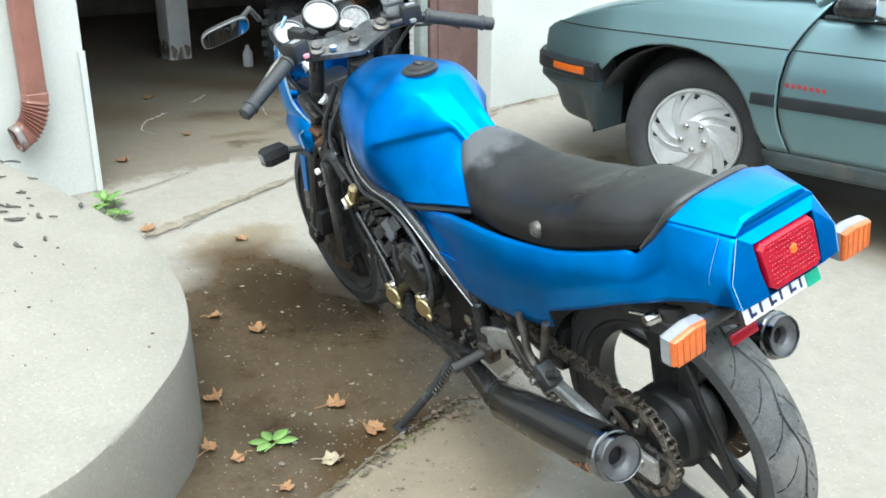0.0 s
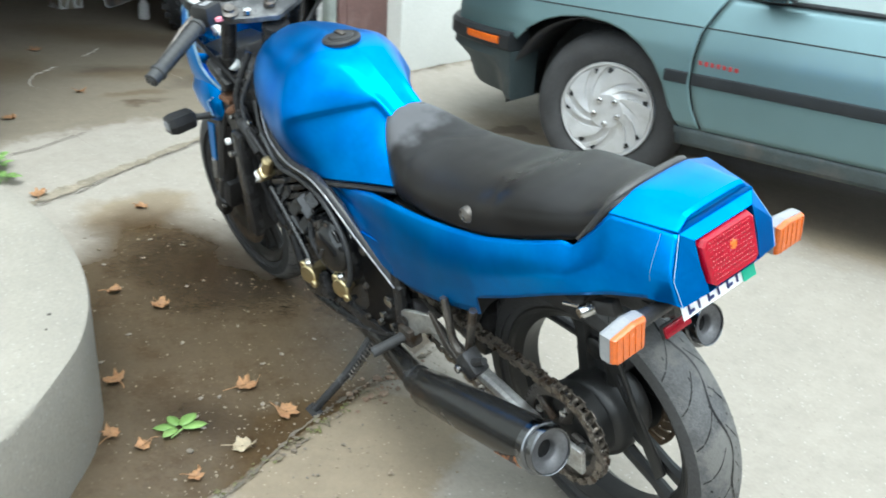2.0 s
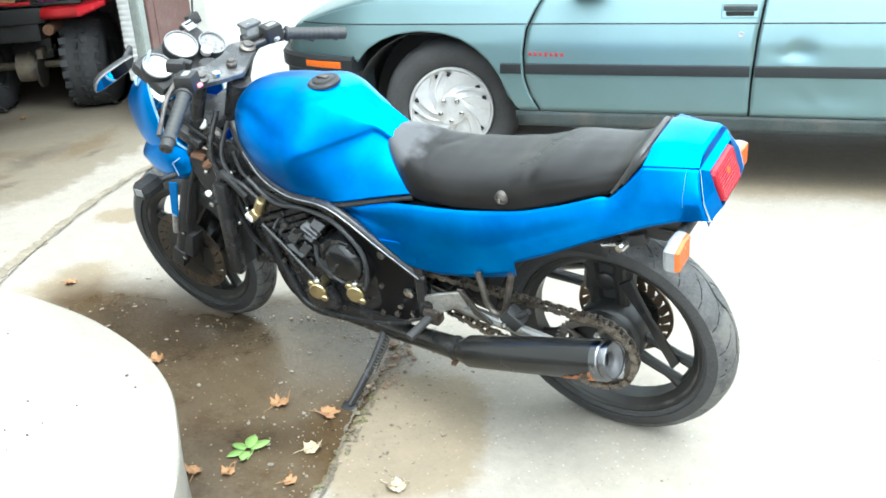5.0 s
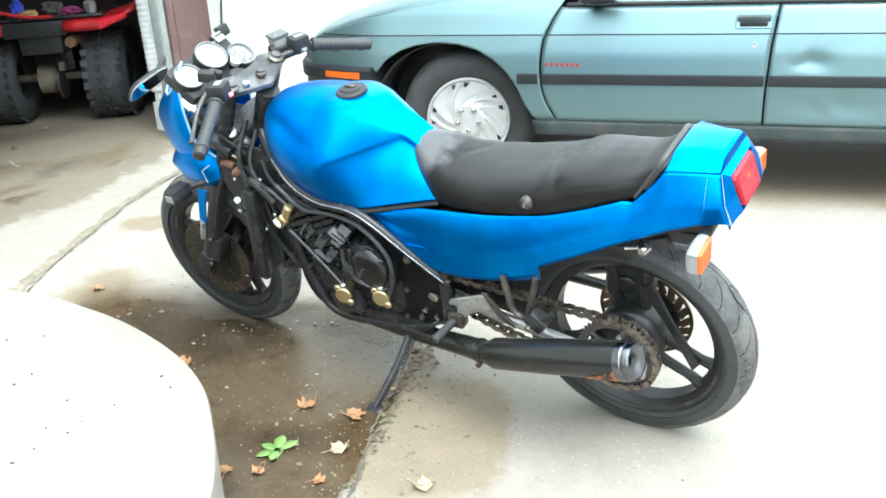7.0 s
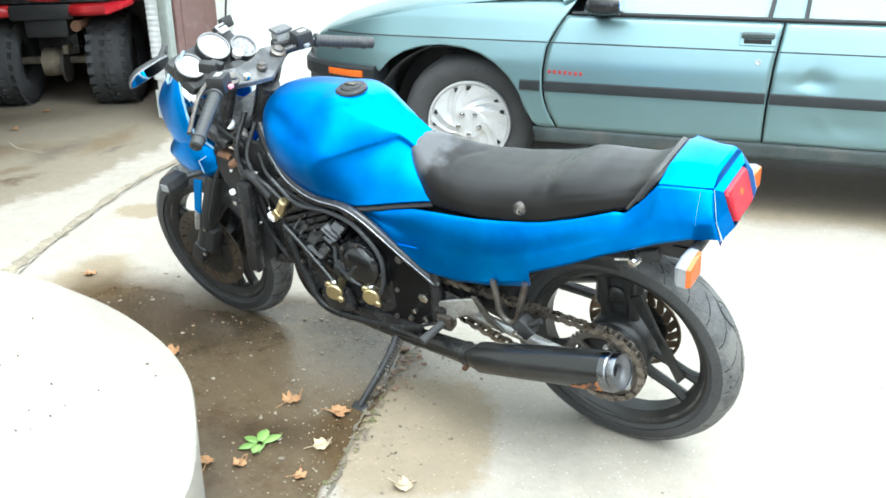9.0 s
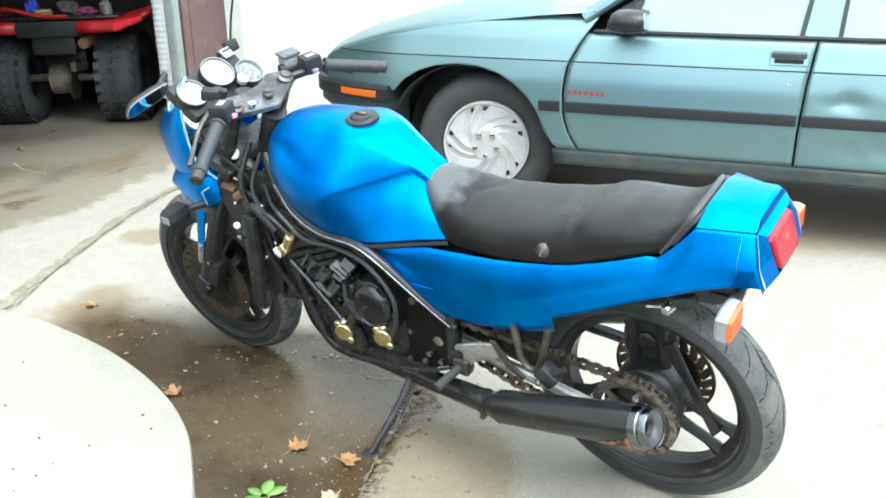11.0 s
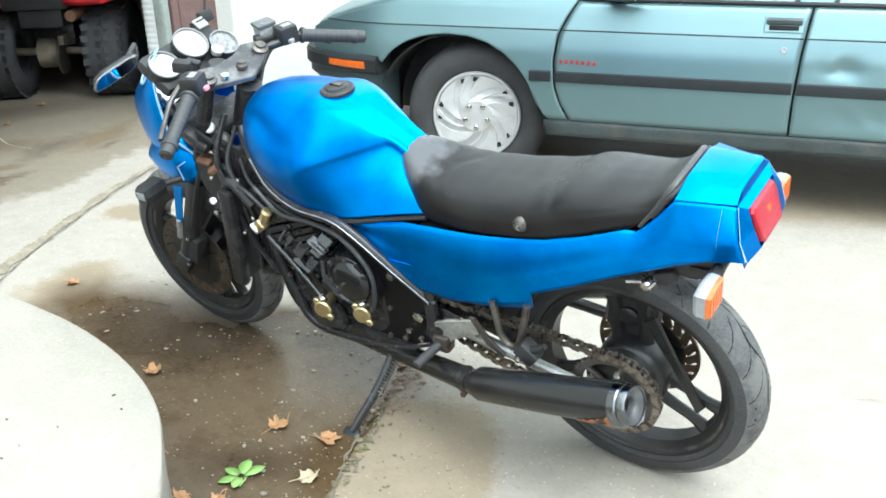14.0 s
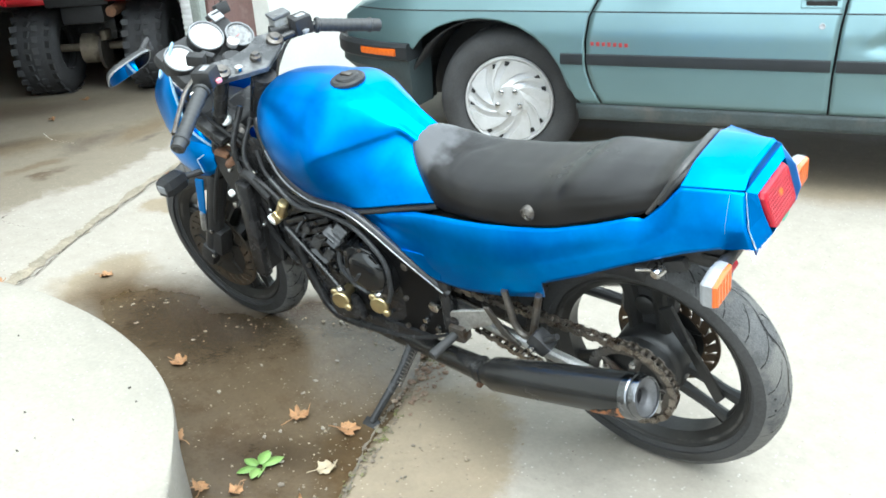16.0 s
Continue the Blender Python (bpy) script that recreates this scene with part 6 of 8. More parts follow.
def build_rear_end():
    for s in (1, -1):
        part("swingarm", tube([(0.52, 0.085 * s, 0.385), (0.40, 0.105 * s, 0.375), (0.20, 0.118 * s, 0.362), (0.05, 0.122 * s, 0.345), (0.0, 0.122 * s, 0.340)], [0.022, 0.026, 0.026, 0.024, 0.020], 12, 24, flat=0.55), ALU if s > 0 else MATTE, bike, "dull silver swingarm" if s > 0 else "black swingarm")
        part("axle_plate", box((0.075, 0.012, 0.055), (0.005, 0.126 * s, 0.342), 0.004), ALU, bike, "silver axle adjuster plate")
        # silencer with inlet pipe, end ring and hollow tip
        a, b = Vector((0.341, 0.204 * s, 0.334)), Vector((-0.030 if s > 0 else 0.002, 0.224 * s, 0.456 if s > 0 else 0.446))
        d = (b - a).normalized()
        m = part("silencer", lathe([(0.028, -0.02), (0.036, 0.004), (0.0395, 0.012), (0.043, 0.15), (0.0465, (b - a).length - 0.02), (0.045, (b - a).length)], a, d, 40), MUFFM, bike, "black painted silencer, rusty near its tip", sharp=40)
        part("end_ring", lathe([(0.045, -0.012), (0.0480, -0.009), (0.0480, 0.008), (0.0460, 0.011), (0.0430, 0.012), (0.0428, 0.026), (0.0412, 0.029), (0.0395, 0.028), (0.0390, 0.020), (0.0390, -0.03), (0.042, -0.03)], b, d, 36, closed=True), DARKCHROME, m, "dark chromed end ring", sharp=30)
        part("tip_cone", lathe([(0.0392, 0.024), (0.0350, 0.023), (0.0200, 0.018), (0.018, 0.015), (0.018, -0.02), (0.0392, -0.02)], b, d, 32, closed=True), TIPM, m, "grey dished end cap", sharp=40)
        part("tip_hole", lathe([(0.0178, 0.002), (0.002, 0.002)], b, d, 24), BLACK, m)
        L = (b - a).length
        q = Vector((0, 0, 1)).rotation_difference(d).to_matrix()
        low = math.atan2((q.inverted() @ Vector((0, 0.8 * s, -0.6))).y, (q.inverted() @ Vector((0, 0.8 * s, -0.6))).x)
        rows = []
        for i, h in enumerate(lin(L - 0.095, L - 0.010, 14)):
            wd = 0.16 + 0.55 * i / 13 + 0.22 * noise.noise(Vector((i * 0.9, s, 0)))
            rad = float(np.interp(h, [0.15, L - 0.02, L], [0.043, 0.0465, 0.045])) + 0.0012
            rows.append([a + q @ Vector((rad * math.cos(low + wd * k), rad * math.sin(low + wd * k), h)) for k in lin(-1, 1, 7)])
        part("rust_patch", rings(rows, closed=False, cap=False), RUSTO, m, "flaking rust patch")
        part("inlet_pipe", tube([(0.80, 0.10 * s, 0.225), (0.62, 0.125 * s, 0.245), (0.48, 0.165 * s, 0.290), (0.36, 0.200 * s, 0.328)], [0.024, 0.026, 0.028, 0.030], 14, 20), MUFFM, m)
        cl = part("pipe_clamp", lathe([(0.0295, -0.006), (0.0318, -0.005), (0.0318, 0.005), (0.0295, 0.006)], (0.382, 0.194 * s, 0.321), d, 24), MUFFM, m, "blackened pipe clamp with a rusty bolt")
        part("clamp_bolt", box((0.012, 0.030, 0.012), (0.388, 0.196 * s, 0.278), 0.002), RUST, cl)
        # foot rest hanger and passenger peg
        hm = Matrix(((1, 0, 0, 0), (0, 0, s, s * 0.128), (0, 1, 0, 0), (0, 0, 0, 1)))
        hg = part("footrest_hanger", slab([(0.505, 0.405), (0.455, 0.428), (0.385, 0.455), (0.372, 0.440), (0.372, 0.415), (0.44, 0.378), (0.496, 0.318), (0.512, 0.335)], 0.010, hm, 0.002), ALU, bike, "dull cast aluminium foot rest hanger", smooth=False)
        part("hanger_arm", slab([(0.395, 0.462), (0.380, 0.464), (0.340, 0.412), (0.302, 0.380), (0.308, 0.372), (0.352, 0.394)], 0.007, hm @ pose(0, 0, 0.004), 0.001), STEEL, hg, smooth=False)
        part("hanger_hole", lathe([(0.013, 0.0), (0.013, 0.0015), (0.002, 0.0016)], (0.487, s * 0.139, 0.385), (0, s, 0), 16), BLACK, hg)
        part("hanger_loop", tube([(0.318, s * 0.146, 0.545), (0.310, s * 0.147, 0.50), (0.302, s * 0.148, 0.455), (0.282, s * 0.149, 0.432), (0.258, s * 0.149, 0.440), (0.246, s * 0.148, 0.48), (0.228, s * 0.146, 0.562)], 0.0085, 10, 30), STEEL, hg, "grey steel tube loop")
        pg = part("passenger_footrest", tube([(0.225, s * 0.170, 0.448), (0.176, s * 0.171, 0.486)], [0.010, 0.007], 10), MATTE, bike, "folded black passenger foot rest")
        part("peg_pivot", box((0.052, 0.038, 0.042), (0.222, s * 0.165, 0.448), 0.008, (0, -38, 0)), MATTE, pg)
        part("peg_bolt", lathe([(0.008, 0), (0.008, 0.008), (0.004, 0.010)], (0.236, s * 0.186, 0.440), (0, s, 0), 10), CHROME, pg)
        fp = part("footrest", tube([(0.482, s * 0.140, 0.352), (0.503, s * 0.222, 0.337)], [0.011, 0.012], 12), RUBBER, bike, "black rubber foot rest")
        part("footrest_clevis", box((0.045, 0.035, 0.045), (0.480, s * 0.135, 0.352), 0.008), STEEL, fp)
    part("shift_lever", tube([(0.50, 0.150, 0.345), (0.60, 0.155, 0.300), (0.70, 0.165, 0.285)], 0.0045, 8, 10), BLACK, bike)
    part("linkage", box((0.24, 0.13, 0.14), (0.42, 0.0, 0.425), 0.02, (0, -12, 0)), BLACK, bike)
    part("shock", tube([(0.36, 0, 0.62), (0.33, 0, 0.36)], 0.035, 14), BLACK, bike)
    XZN = Matrix(((1, 0, 0, 0), (0, 0, 1, -0.060), (0, 1, 0, 0), (0, 0, 0, 1)))
    bc = part("brake_caliper", slab([(0.122, 0.500), (0.128, 0.440), (0.105, 0.400), (0.040, 0.400), (0.005, 0.440), (-0.002, 0.515), (0.034, 0.540), (0.085, 0.530)], 0.050, XZN, 0.010), MATTE, bike, "black rear brake caliper and carrier", smooth=False)
    part("caliper_piston", lathe([(0.024, 0.0), (0.024, 0.010), (0.018, 0.014), (0.003, 0.014)], (0.062, -0.012, 0.478), (0, 1, 0), 24), RIMM, bc)
    part("caliper_bolt", lathe([(0.007, 0.0), (0.007, 0.010), (0.003, 0.012)], (0.100, -0.012, 0.500), (0, 1, 0), 8), STEEL, bc)
    st = part("brake_stay", slab([(0.020, 0.500), (-0.012, 0.522), (-0.060, 0.420), (-0.130, 0.306), (-0.110, 0.276), (-0.045, 0.400)], 0.010, Matrix(((1, 0, 0, 0), (0, 0, 1, 0.012), (0, 1, 0, 0), (0, 0, 0, 1))), 0.003), RIMM, bike, "slotted black stay")
    part("stay_slot", slab([(-0.020, 0.486), (-0.027, 0.480), (-0.046, 0.438), (-0.042, 0.430), (-0.034, 0.434), (-0.016, 0.476)], 0.001, Matrix(((1, 0, 0, 0), (0, 0, 1, 0.0224), (0, 1, 0, 0), (0, 0, 0, 1)))), BLACK, st)
    # side stand
    st = part("side_stand", tube([(0.655, 0.115, 0.250), (0.665, 0.19, 0.180), (0.684, 0.29, 0.108), (0.688, 0.305, 0.098)], [0.015, 0.012, 0.010, 0.010], 10, 16), BLACK, bike, "black steel side stand")
    part("stand_foot", box((0.045, 0.040, 0.008), (0.690, 0.312, 0.090), 0.003, (-16, 0, 0)), BLACK, st)
    part("stand_bracket", box((0.06, 0.05, 0.05), (0.655, 0.105, 0.262), 0.008), STEEL, st)
    pts = []
    for i in range(120):
        f = i / 119
        a = f * 2 * math.pi * 14
        q = Vector((0.640, 0.120, 0.245)).lerp(Vector((0.655, 0.215, 0.160)), f)
        pts.append(q + 0.007 * Vector((math.cos(a), 0.3 * math.sin(a), math.sin(a))))
    part("stand_spring", tube(pts, 0.0018, 5), STEEL, st)


RUSTO = mat("orange_rust", (0.30, 0.12, 0.045), 0.85, 0.1, 0.5, 60, 200, 0.6, tint=(0.03, 0.022, 0.018), edges=(0.50, 0.56))
MUFFM = mat("black_exhaust_paint", (0.012, 0.012, 0.012), 0.20, 0.0, 0.4, 9, 120, 0.10, tint=(0.08, 0.045, 0.025), edges=(0.70, 0.80))
TIPM = mat("sooty_grey_steel", (0.09, 0.09, 0.095), 0.45, 0.4, 0.3, 30, 200, 0.1)
DARKCHROME = mat("dark_chrome", (0.153, 0.157, 0.166), 0.20, 1.0, 0.25, 30, 200, 0.05)
build_rear_end()


def build_frame():
    for s in (1, -1):
        f = part("frame_rail", tube([(1.10, 0.055 * s, 0.765), (1.03, 0.10 * s, 0.712), (0.95, 0.132 * s, 0.668), (0.86, 0.145 * s, 0.640), (0.755, 0.148 * s, 0.638), (0.69, 0.146 * s, 0.610), (0.60, 0.140 * s, 0.540), (0.495, 0.130 * s, 0.460)], 0.0135, 14, 50), BLACK, bike, "black tubular frame rail")
        part("worn_edge", tube([(1.03, 0.112 * s, 0.722), (0.95, 0.147 * s, 0.677), (0.86, 0.160 * s, 0.649), (0.755, 0.163 * s, 0.647), (0.69, 0.161 * s, 0.618), (0.60, 0.155 * s, 0.548), (0.50, 0.145 * s, 0.470)], 0.0016, 6, 40), EDGEM, f, "pale worn edge of the frame rail")
        part("down_tube", tube([(1.10, 0.05 * s, 0.74), (1.07, 0.085 * s, 0.60), (1.02, 0.11 * s, 0.43), (0.965, 0.125 * s, 0.315), (0.935, 0.130 * s, 0.262), (0.885, 0.130 * s, 0.238), (0.79, 0.130 * s, 0.243), (0.69, 0.125 * s, 0.250)], 0.013, 12, 40), BLACK, f)
        part("pivot_plate", slab([(0.755, 0.585), (0.66, 0.555), (0.505, 0.465), (0.490, 0.42), (0.515, 0.325), (0.60, 0.285), (0.71, 0.262), (0.70, 0.34), (0.66, 0.43)], 0.012, Matrix(((1, 0, 0, 0), (0, 0, s, s * 0.112), (0, 1, 0, 0), (0, 0, 0, 1)))), PLATEBLK, f, smooth=False)
        part("pivot_post", tube([(0.505, 0.128 * s, 0.500), (0.512, 0.128 * s, 0.330)], 0.016, 10), BLACK, f)
        part("pivot_bolt", lathe([(0.016, 0), (0.016, 0.010), (0.010, 0.013), (0.003, 0.013)], (0.548, s * 0.128, 0.402), (0, s, 0), 6), CHROME, f)
        part("bracket_bolt", lathe([(0.011, 0), (0.011, 0.008), (0.004, 0.010)], (0.605, s * 0.140, 0.515), (0, s, 0), 8), STEEL, f)
        for x, z in ((0.585, 0.345), (0.60, 0.315), (0.55, 0.33)):
            part("bracket_bolt", lathe([(0.008, 0), (0.008, 0.010), (0.003, 0.012)], (x, s * 0.128, z), (0, s, 0), 8), CHROME, f)
    part("steering_head", lathe([(0.032, 0), (0.032, 0.14)], (1.145, 0, 0.74), (-0.45, 0, 1), 24), BLACK, bike)


PLATEBLK = mat("dull_black_plate", (0.006, 0.006, 0.0065), 0.40, 0.0, 0.4, 16, 200, 0.15, spec=0.14)
EDGEM = mat("worn_frame_edge", (0.30, 0.30, 0.31), 0.4, 0.5, 0.4, 30, 200, 0.1)
build_frame()


def wedge(x, z, lu, lv, y0, y1, s):
    """A bevelled block on the engine's side, aligned with the leaning cylinders; its face looks out and up."""
    u, v = Vector((0.835, 0, 0.55)), Vector((-0.55, 0, 0.835))
    c = Vector((x, 0, z))
    loops = []
    for k, ya, yb in ((1.0, 0.110, 0.110), (1.0, y1 - 0.002, y0 - 0.002), (0.86, y1, y0)):
        loops.append([c + k * (a * lu / 2 * u + b * lv / 2 * v) + Vector((0, s * (ya if b < 0 else yb), 0)) for a, b in ((-1, -1), (1, -1), (1, 1), (-1, 1))])
    return rings(loops)


def build_engine():
    e = part("engine", rings(lying([(1.0, 0.28, 0.42, 0.10), (0.95, 0.25, 0.48, 0.125), (0.85, 0.245, 0.50, 0.13), (0.70, 0.25, 0.50, 0.13), (0.58, 0.27, 0.47, 0.115), (0.52, 0.31, 0.44, 0.09)], 0.45, 28)), BLACK, bike, "black painted four-cylinder engine", sharp=40)
    # cylinder block and head lean forward
    for i, (d, sx, sz, w) in enumerate(((0.06, 0.17, 0.020, 0.27), (0.085, 0.17, 0.014, 0.29), (0.105, 0.17, 0.014, 0.29), (0.125, 0.17, 0.014, 0.29), (0.145, 0.17, 0.014, 0.29), (0.165, 0.17, 0.014, 0.29), (0.20, 0.18, 0.045, 0.27))):
        part("cylinder_fin" if i else "cylinder_base", box((sx, w, sz), (0.845 + d * 0.42, 0, 0.42 + d * 0.9), 0.004, (0, 25, 0)), BLACK, e)
    part("head_cover", box((0.19, 0.26, 0.06), (0.955, 0, 0.648), 0.018, (0, 25, 0)), BLACK, e)
    for s in (1, -1):
        c = part("round_cover", lathe([(0.084, 0.10), (0.084, 0.140), (0.078, 0.152), (0.062, 0.158), (0.058, 0.153), (0.02, 0.155), (0.002, 0.155)], (0.735, 0, 0.455), (0, s, 0), 40), ENGCOVER, e, "round black engine cover", sharp=30)
        part("cover_dome", lathe([(0.060, 0.150), (0.056, 0.166), (0.046, 0.174), (0.030, 0.177), (0.003, 0.177)], (0.722, 0, 0.470), (0, s, 0), 40), ENGCOVER, c, sharp=50)
        for k in range(2):
            part("cover_rib", box((0.004, 0.006, 0.040), (0.738 + 0.008 * k, s * 0.176, 0.462 - 0.004 * k), 0.0015, (0, -36, 0)), PIPEM, c)
        part("cover_tab", box((0.014, 0.010, 0.030), (0.688, s * 0.158, 0.520), 0.003, (0, 40, 0)), ENGCOVER, c)
        for k in range(8):
            a = 2 * math.pi * k / 8
            part("cover_bolt", lathe([(0.006, 0), (0.006, 0.006), (0.003, 0.008)], (0.735 + 0.072 * math.cos(a), s * 0.150, 0.455 + 0.072 * math.sin(a)), (0, s, 0), 6), STEEL, c)
        part("pump_cover", box((0.11, 0.03, 0.075), (0.835, s * 0.150, 0.315), 0.02, (0, 15, 0)), BLACK, e)
        part("sump_rail", box((0.30, 0.02, 0.04), (0.72, s * 0.125, 0.272), 0.01), BLACK, e)
        for x, z, y in ((0.822, 0.362, 0.178), (0.706, 0.372, 0.160)):
            g = part("gold_cap", lathe([(0.014, -0.06), (0.016, -0.010), (0.023, -0.008), (0.0245, -0.004), (0.0245, 0.005), (0.022, 0.008), (0.018, 0.0085), (0.003, 0.009)], (x, s * y, z), (-0.25, s, 0.05), 28), GOLD, e, "gold anodised pipe cap", sharp=30)
            part("cap_ear", lathe([(0.009, -0.006), (0.010, -0.004), (0.010, 0.003), (0.007, 0.006), (0.002, 0.006)], (x - 0.020, s * (y + 0.002), z - 0.018), (-0.25, s, 0.05), 14), GOLD, g)
            part("cap_ear", lathe([(0.009, -0.006), (0.010, -0.004), (0.010, 0.003), (0.007, 0.006), (0.002, 0.006)], (x + 0.016, s * (y + 0.002), z + 0.022), (-0.25, s, 0.05), 14), GOLD, g)
            part("cap_nut", lathe([(0.010, 0), (0.010, 0.014), (0.006, 0.018)], (x - 0.002, s * (y - 0.006), z + 0.024), (0, 0.3 * s, 1), 8), CHROME, g)
        # fuel rail end and brass fitting
        b = part("brass_fitting", box((0.036, 0.034, 0.030), (1.005, s * 0.150, 0.555), 0.006, (0, 40, 0)), GOLD, e, "brass water fitting")
        part("fitting_neck", lathe([(0.014, 0), (0.014, 0.045), (0.010, 0.050)], (0.995, s * 0.150, 0.565), (-0.5, 0, 0.8), 16), GOLD, b)
        part("fitting_cap", lathe([(0.015, 0), (0.015, 0.012), (0.010, 0.014)], (1.018, s * 0.155, 0.548), (0.3, s, -0.3), 14), WHITE, b)
        part("coolant_pipe", tube([(0.995, s * 0.148, 0.520), (0.93, s * 0.152, 0.465), (0.862, s * 0.158, 0.405), (0.838, s * 0.162, 0.385)], 0.0065, 12, 20), LITCOVER, e, "grey coolant pipe")
        part("coolant_hose", tube([(0.825, s * 0.150, 0.430), (0.80, s * 0.152, 0.455), (0.790, s * 0.152, 0.415), (0.765, s * 0.150, 0.395)], 0.007, 8, 16), PIPEM, e)
        part("wire_loom", tube([(1.02, s * 0.13, 0.650), (0.93, s * 0.145, 0.605), (0.82, s * 0.150, 0.612), (0.73, s * 0.152, 0.592), (0.66, s * 0.155, 0.520), (0.655, s * 0.158, 0.440), (0.672, s * 0.16, 0.395)], 0.0065, 8, 40), PIPEM, e)
        part("wire_loom", tube([(1.08, s * 0.10, 0.705), (1.04, s * 0.12, 0.650), (0.94, s * 0.135, 0.618), (0.86, s * 0.140, 0.600)], 0.005, 8, 24), MATTE, e)
        # ribbed covers beside the coolant pipe, their faces turned a little to the sky
        for name, x, z, lu, lv, y0, y1, mt in (("cover_block", 0.914, 0.538, 0.018, 0.028, 0.140, 0.152, LITCOVER), ("cover_block", 0.889, 0.506, 0.030, 0.036, 0.140, 0.156, LITCOVER), ("cover_block", 0.862, 0.470, 0.026, 0.030, 0.140, 0.154, LITCOVER),
                                               ("cover_rib", 0.936, 0.545, 0.006, 0.030, 0.142, 0.156, PIPEM), ("cover_rib", 0.926, 0.520, 0.006, 0.026, 0.142, 0.156, PIPEM), ("cover_rib", 0.948, 0.528, 0.006, 0.022, 0.142, 0.154, PIPEM),
                                               ("cover_fin", 0.824, 0.540, 0.054, 0.008, 0.144, 0.158, PIPEM), ("cover_fin", 0.812, 0.553, 0.050, 0.008, 0.144, 0.158, PIPEM), ("cover_fin", 0.793, 0.566, 0.036, 0.017, 0.144, 0.158, LITCOVER),
                                               ("cover_fin", 0.836, 0.515, 0.030, 0.010, 0.140, 0.152, PIPEM), ("cover_block", 0.900, 0.455, 0.060, 0.012, 0.135, 0.148, ENGCOVER), ("cover_block", 0.955, 0.480, 0.050, 0.020, 0.130, 0.146, ENGCOVER)):
            part(name, wedge(x, z, lu, lv, y0, y1, s), mt, e, smooth=False)
        rnd = random.Random(7)
        for k in range(26):
            u, v = rnd.uniform(-0.085, 0.075), rnd.uniform(-0.075, 0.095)
            x, z = 0.880 + 0.80 * u + 0.42 * v, 0.470 - 0.42 * u + 0.80 * v
            part("case_detail", box((rnd.uniform(0.008, 0.030), 0.020, rnd.uniform(0.010, 0.034)), (x, s * rnd.uniform(0.128, 0.142), z), 0.003, (0, 33 + rnd.choice((0, 0, 90)), 0)), ENGCOVER, e)
        for x, z in ((0.905, 0.575), (0.93, 0.44), (0.79, 0.54), (0.76, 0.525), (0.845, 0.44), (0.665, 0.475), (0.80, 0.34), (0.745, 0.345), (0.68, 0.35), (0.86, 0.285)):
            part("case_bolt", lathe([(0.0065, 0), (0.0065, 0.010), (0.004, 0.012)], (x, s * 0.142, z), (0, s, 0.1), 6), ENGCOVER, e)
        part("breather_pipe", tube([(0.815, s * 0.150, 0.500), (0.812, s * 0.158, 0.455), (0.790, s * 0.158, 0.425), (0.770, s * 0.154, 0.415)], 0.0055, 8, 16), PIPEM, e)
        part("carburettor", lathe([(0.03, 0.0), (0.03, 0.06), (0.022, 0.075)], (0.79, s * 0.08, 0.56), (-0.3, s * 0.3, 0.6), 18), STEEL, e)
        for k, (x, z) in enumerate(((0.90, 0.31), (0.96, 0.40), (0.78, 0.285), (0.645, 0.31), (0.87, 0.545), (0.63, 0.405))):
            part("case_bolt", lathe([(0.007, 0), (0.007, 0.008), (0.003, 0.010)], (x, s * 0.135, z), (0, s, 0), 6), STEEL, e)
    part("exhaust_header", tube([(0.99, 0.06, 0.44), (1.05, 0.065, 0.34), (1.02, 0.07, 0.235), (0.90, 0.09, 0.215), (0.78, 0.10, 0.222)], 0.020, 12, 24), MUFFM, e)
    part("exhaust_header", tube([(0.99, -0.06, 0.44), (1.05, -0.065, 0.34), (1.02, -0.07, 0.235), (0.90, -0.09, 0.215), (0.78, -0.10, 0.222)], 0.020, 12, 24), MUFFM, e)
    part("airbox", box((0.22, 0.20, 0.10), (0.66, 0, 0.60), 0.02), MATTE, e)
    part("battery_box", box((0.20, 0.20, 0.16), (0.44, 0, 0.58), 0.02), MATTE, e)
    r = part("radiator", box((0.035, 0.28, 0.30), (1.135, 0, 0.47), 0.008, (0, -8, 0)), MATTE, bike, "black radiator behind the front wheel")
    for k in range(12):
        part("radiator_fin", box((0.004, 0.25, 0.004), (1.155 - 0.003 * k, 0, 0.35 + 0.021 * k), 0), STEEL, r)
    for s in (1, -1):
        part("radiator_tank", box((0.045, 0.030, 0.32), (1.135, s * 0.145, 0.47), 0.010, (0, -8, 0)), BLACK, r)
        part("radiator_hose", tube([(1.13, s * 0.13, 0.62), (1.09, s * 0.14, 0.655), (1.03, s * 0.14, 0.60)], 0.014, 10, 14), MATTE, r)
        part("radiator_bolt", lathe([(0.009, 0), (0.009, 0.010), (0.004, 0.012)], (1.150, s * 0.158, 0.560), (0, s, 0), 8), CHROME, r)
        part("radiator_bolt", lathe([(0.009, 0), (0.009, 0.010), (0.004, 0.012)], (1.153, s * 0.158, 0.595), (0, s, 0), 8), WHITE, r)


ENGCOVER = mat("satin_black_cover", (0.008, 0.0085, 0.0095), 0.14, 0.0, 0.25, 18, 200, 0.06, spec=0.5)
# cover black lightened to stand in for sky highlights
LITCOVER = mat("lightened_black_cover", (0.017, 0.0175, 0.019), 0.24, 0.15, 0.35, 24, 200, 0.10, spec=0.6)
PIPEM = mat("grey_black_pipe", (0.040, 0.042, 0.046), 0.38, 0.3, 0.3, 24, 200, 0.12)
build_engine()


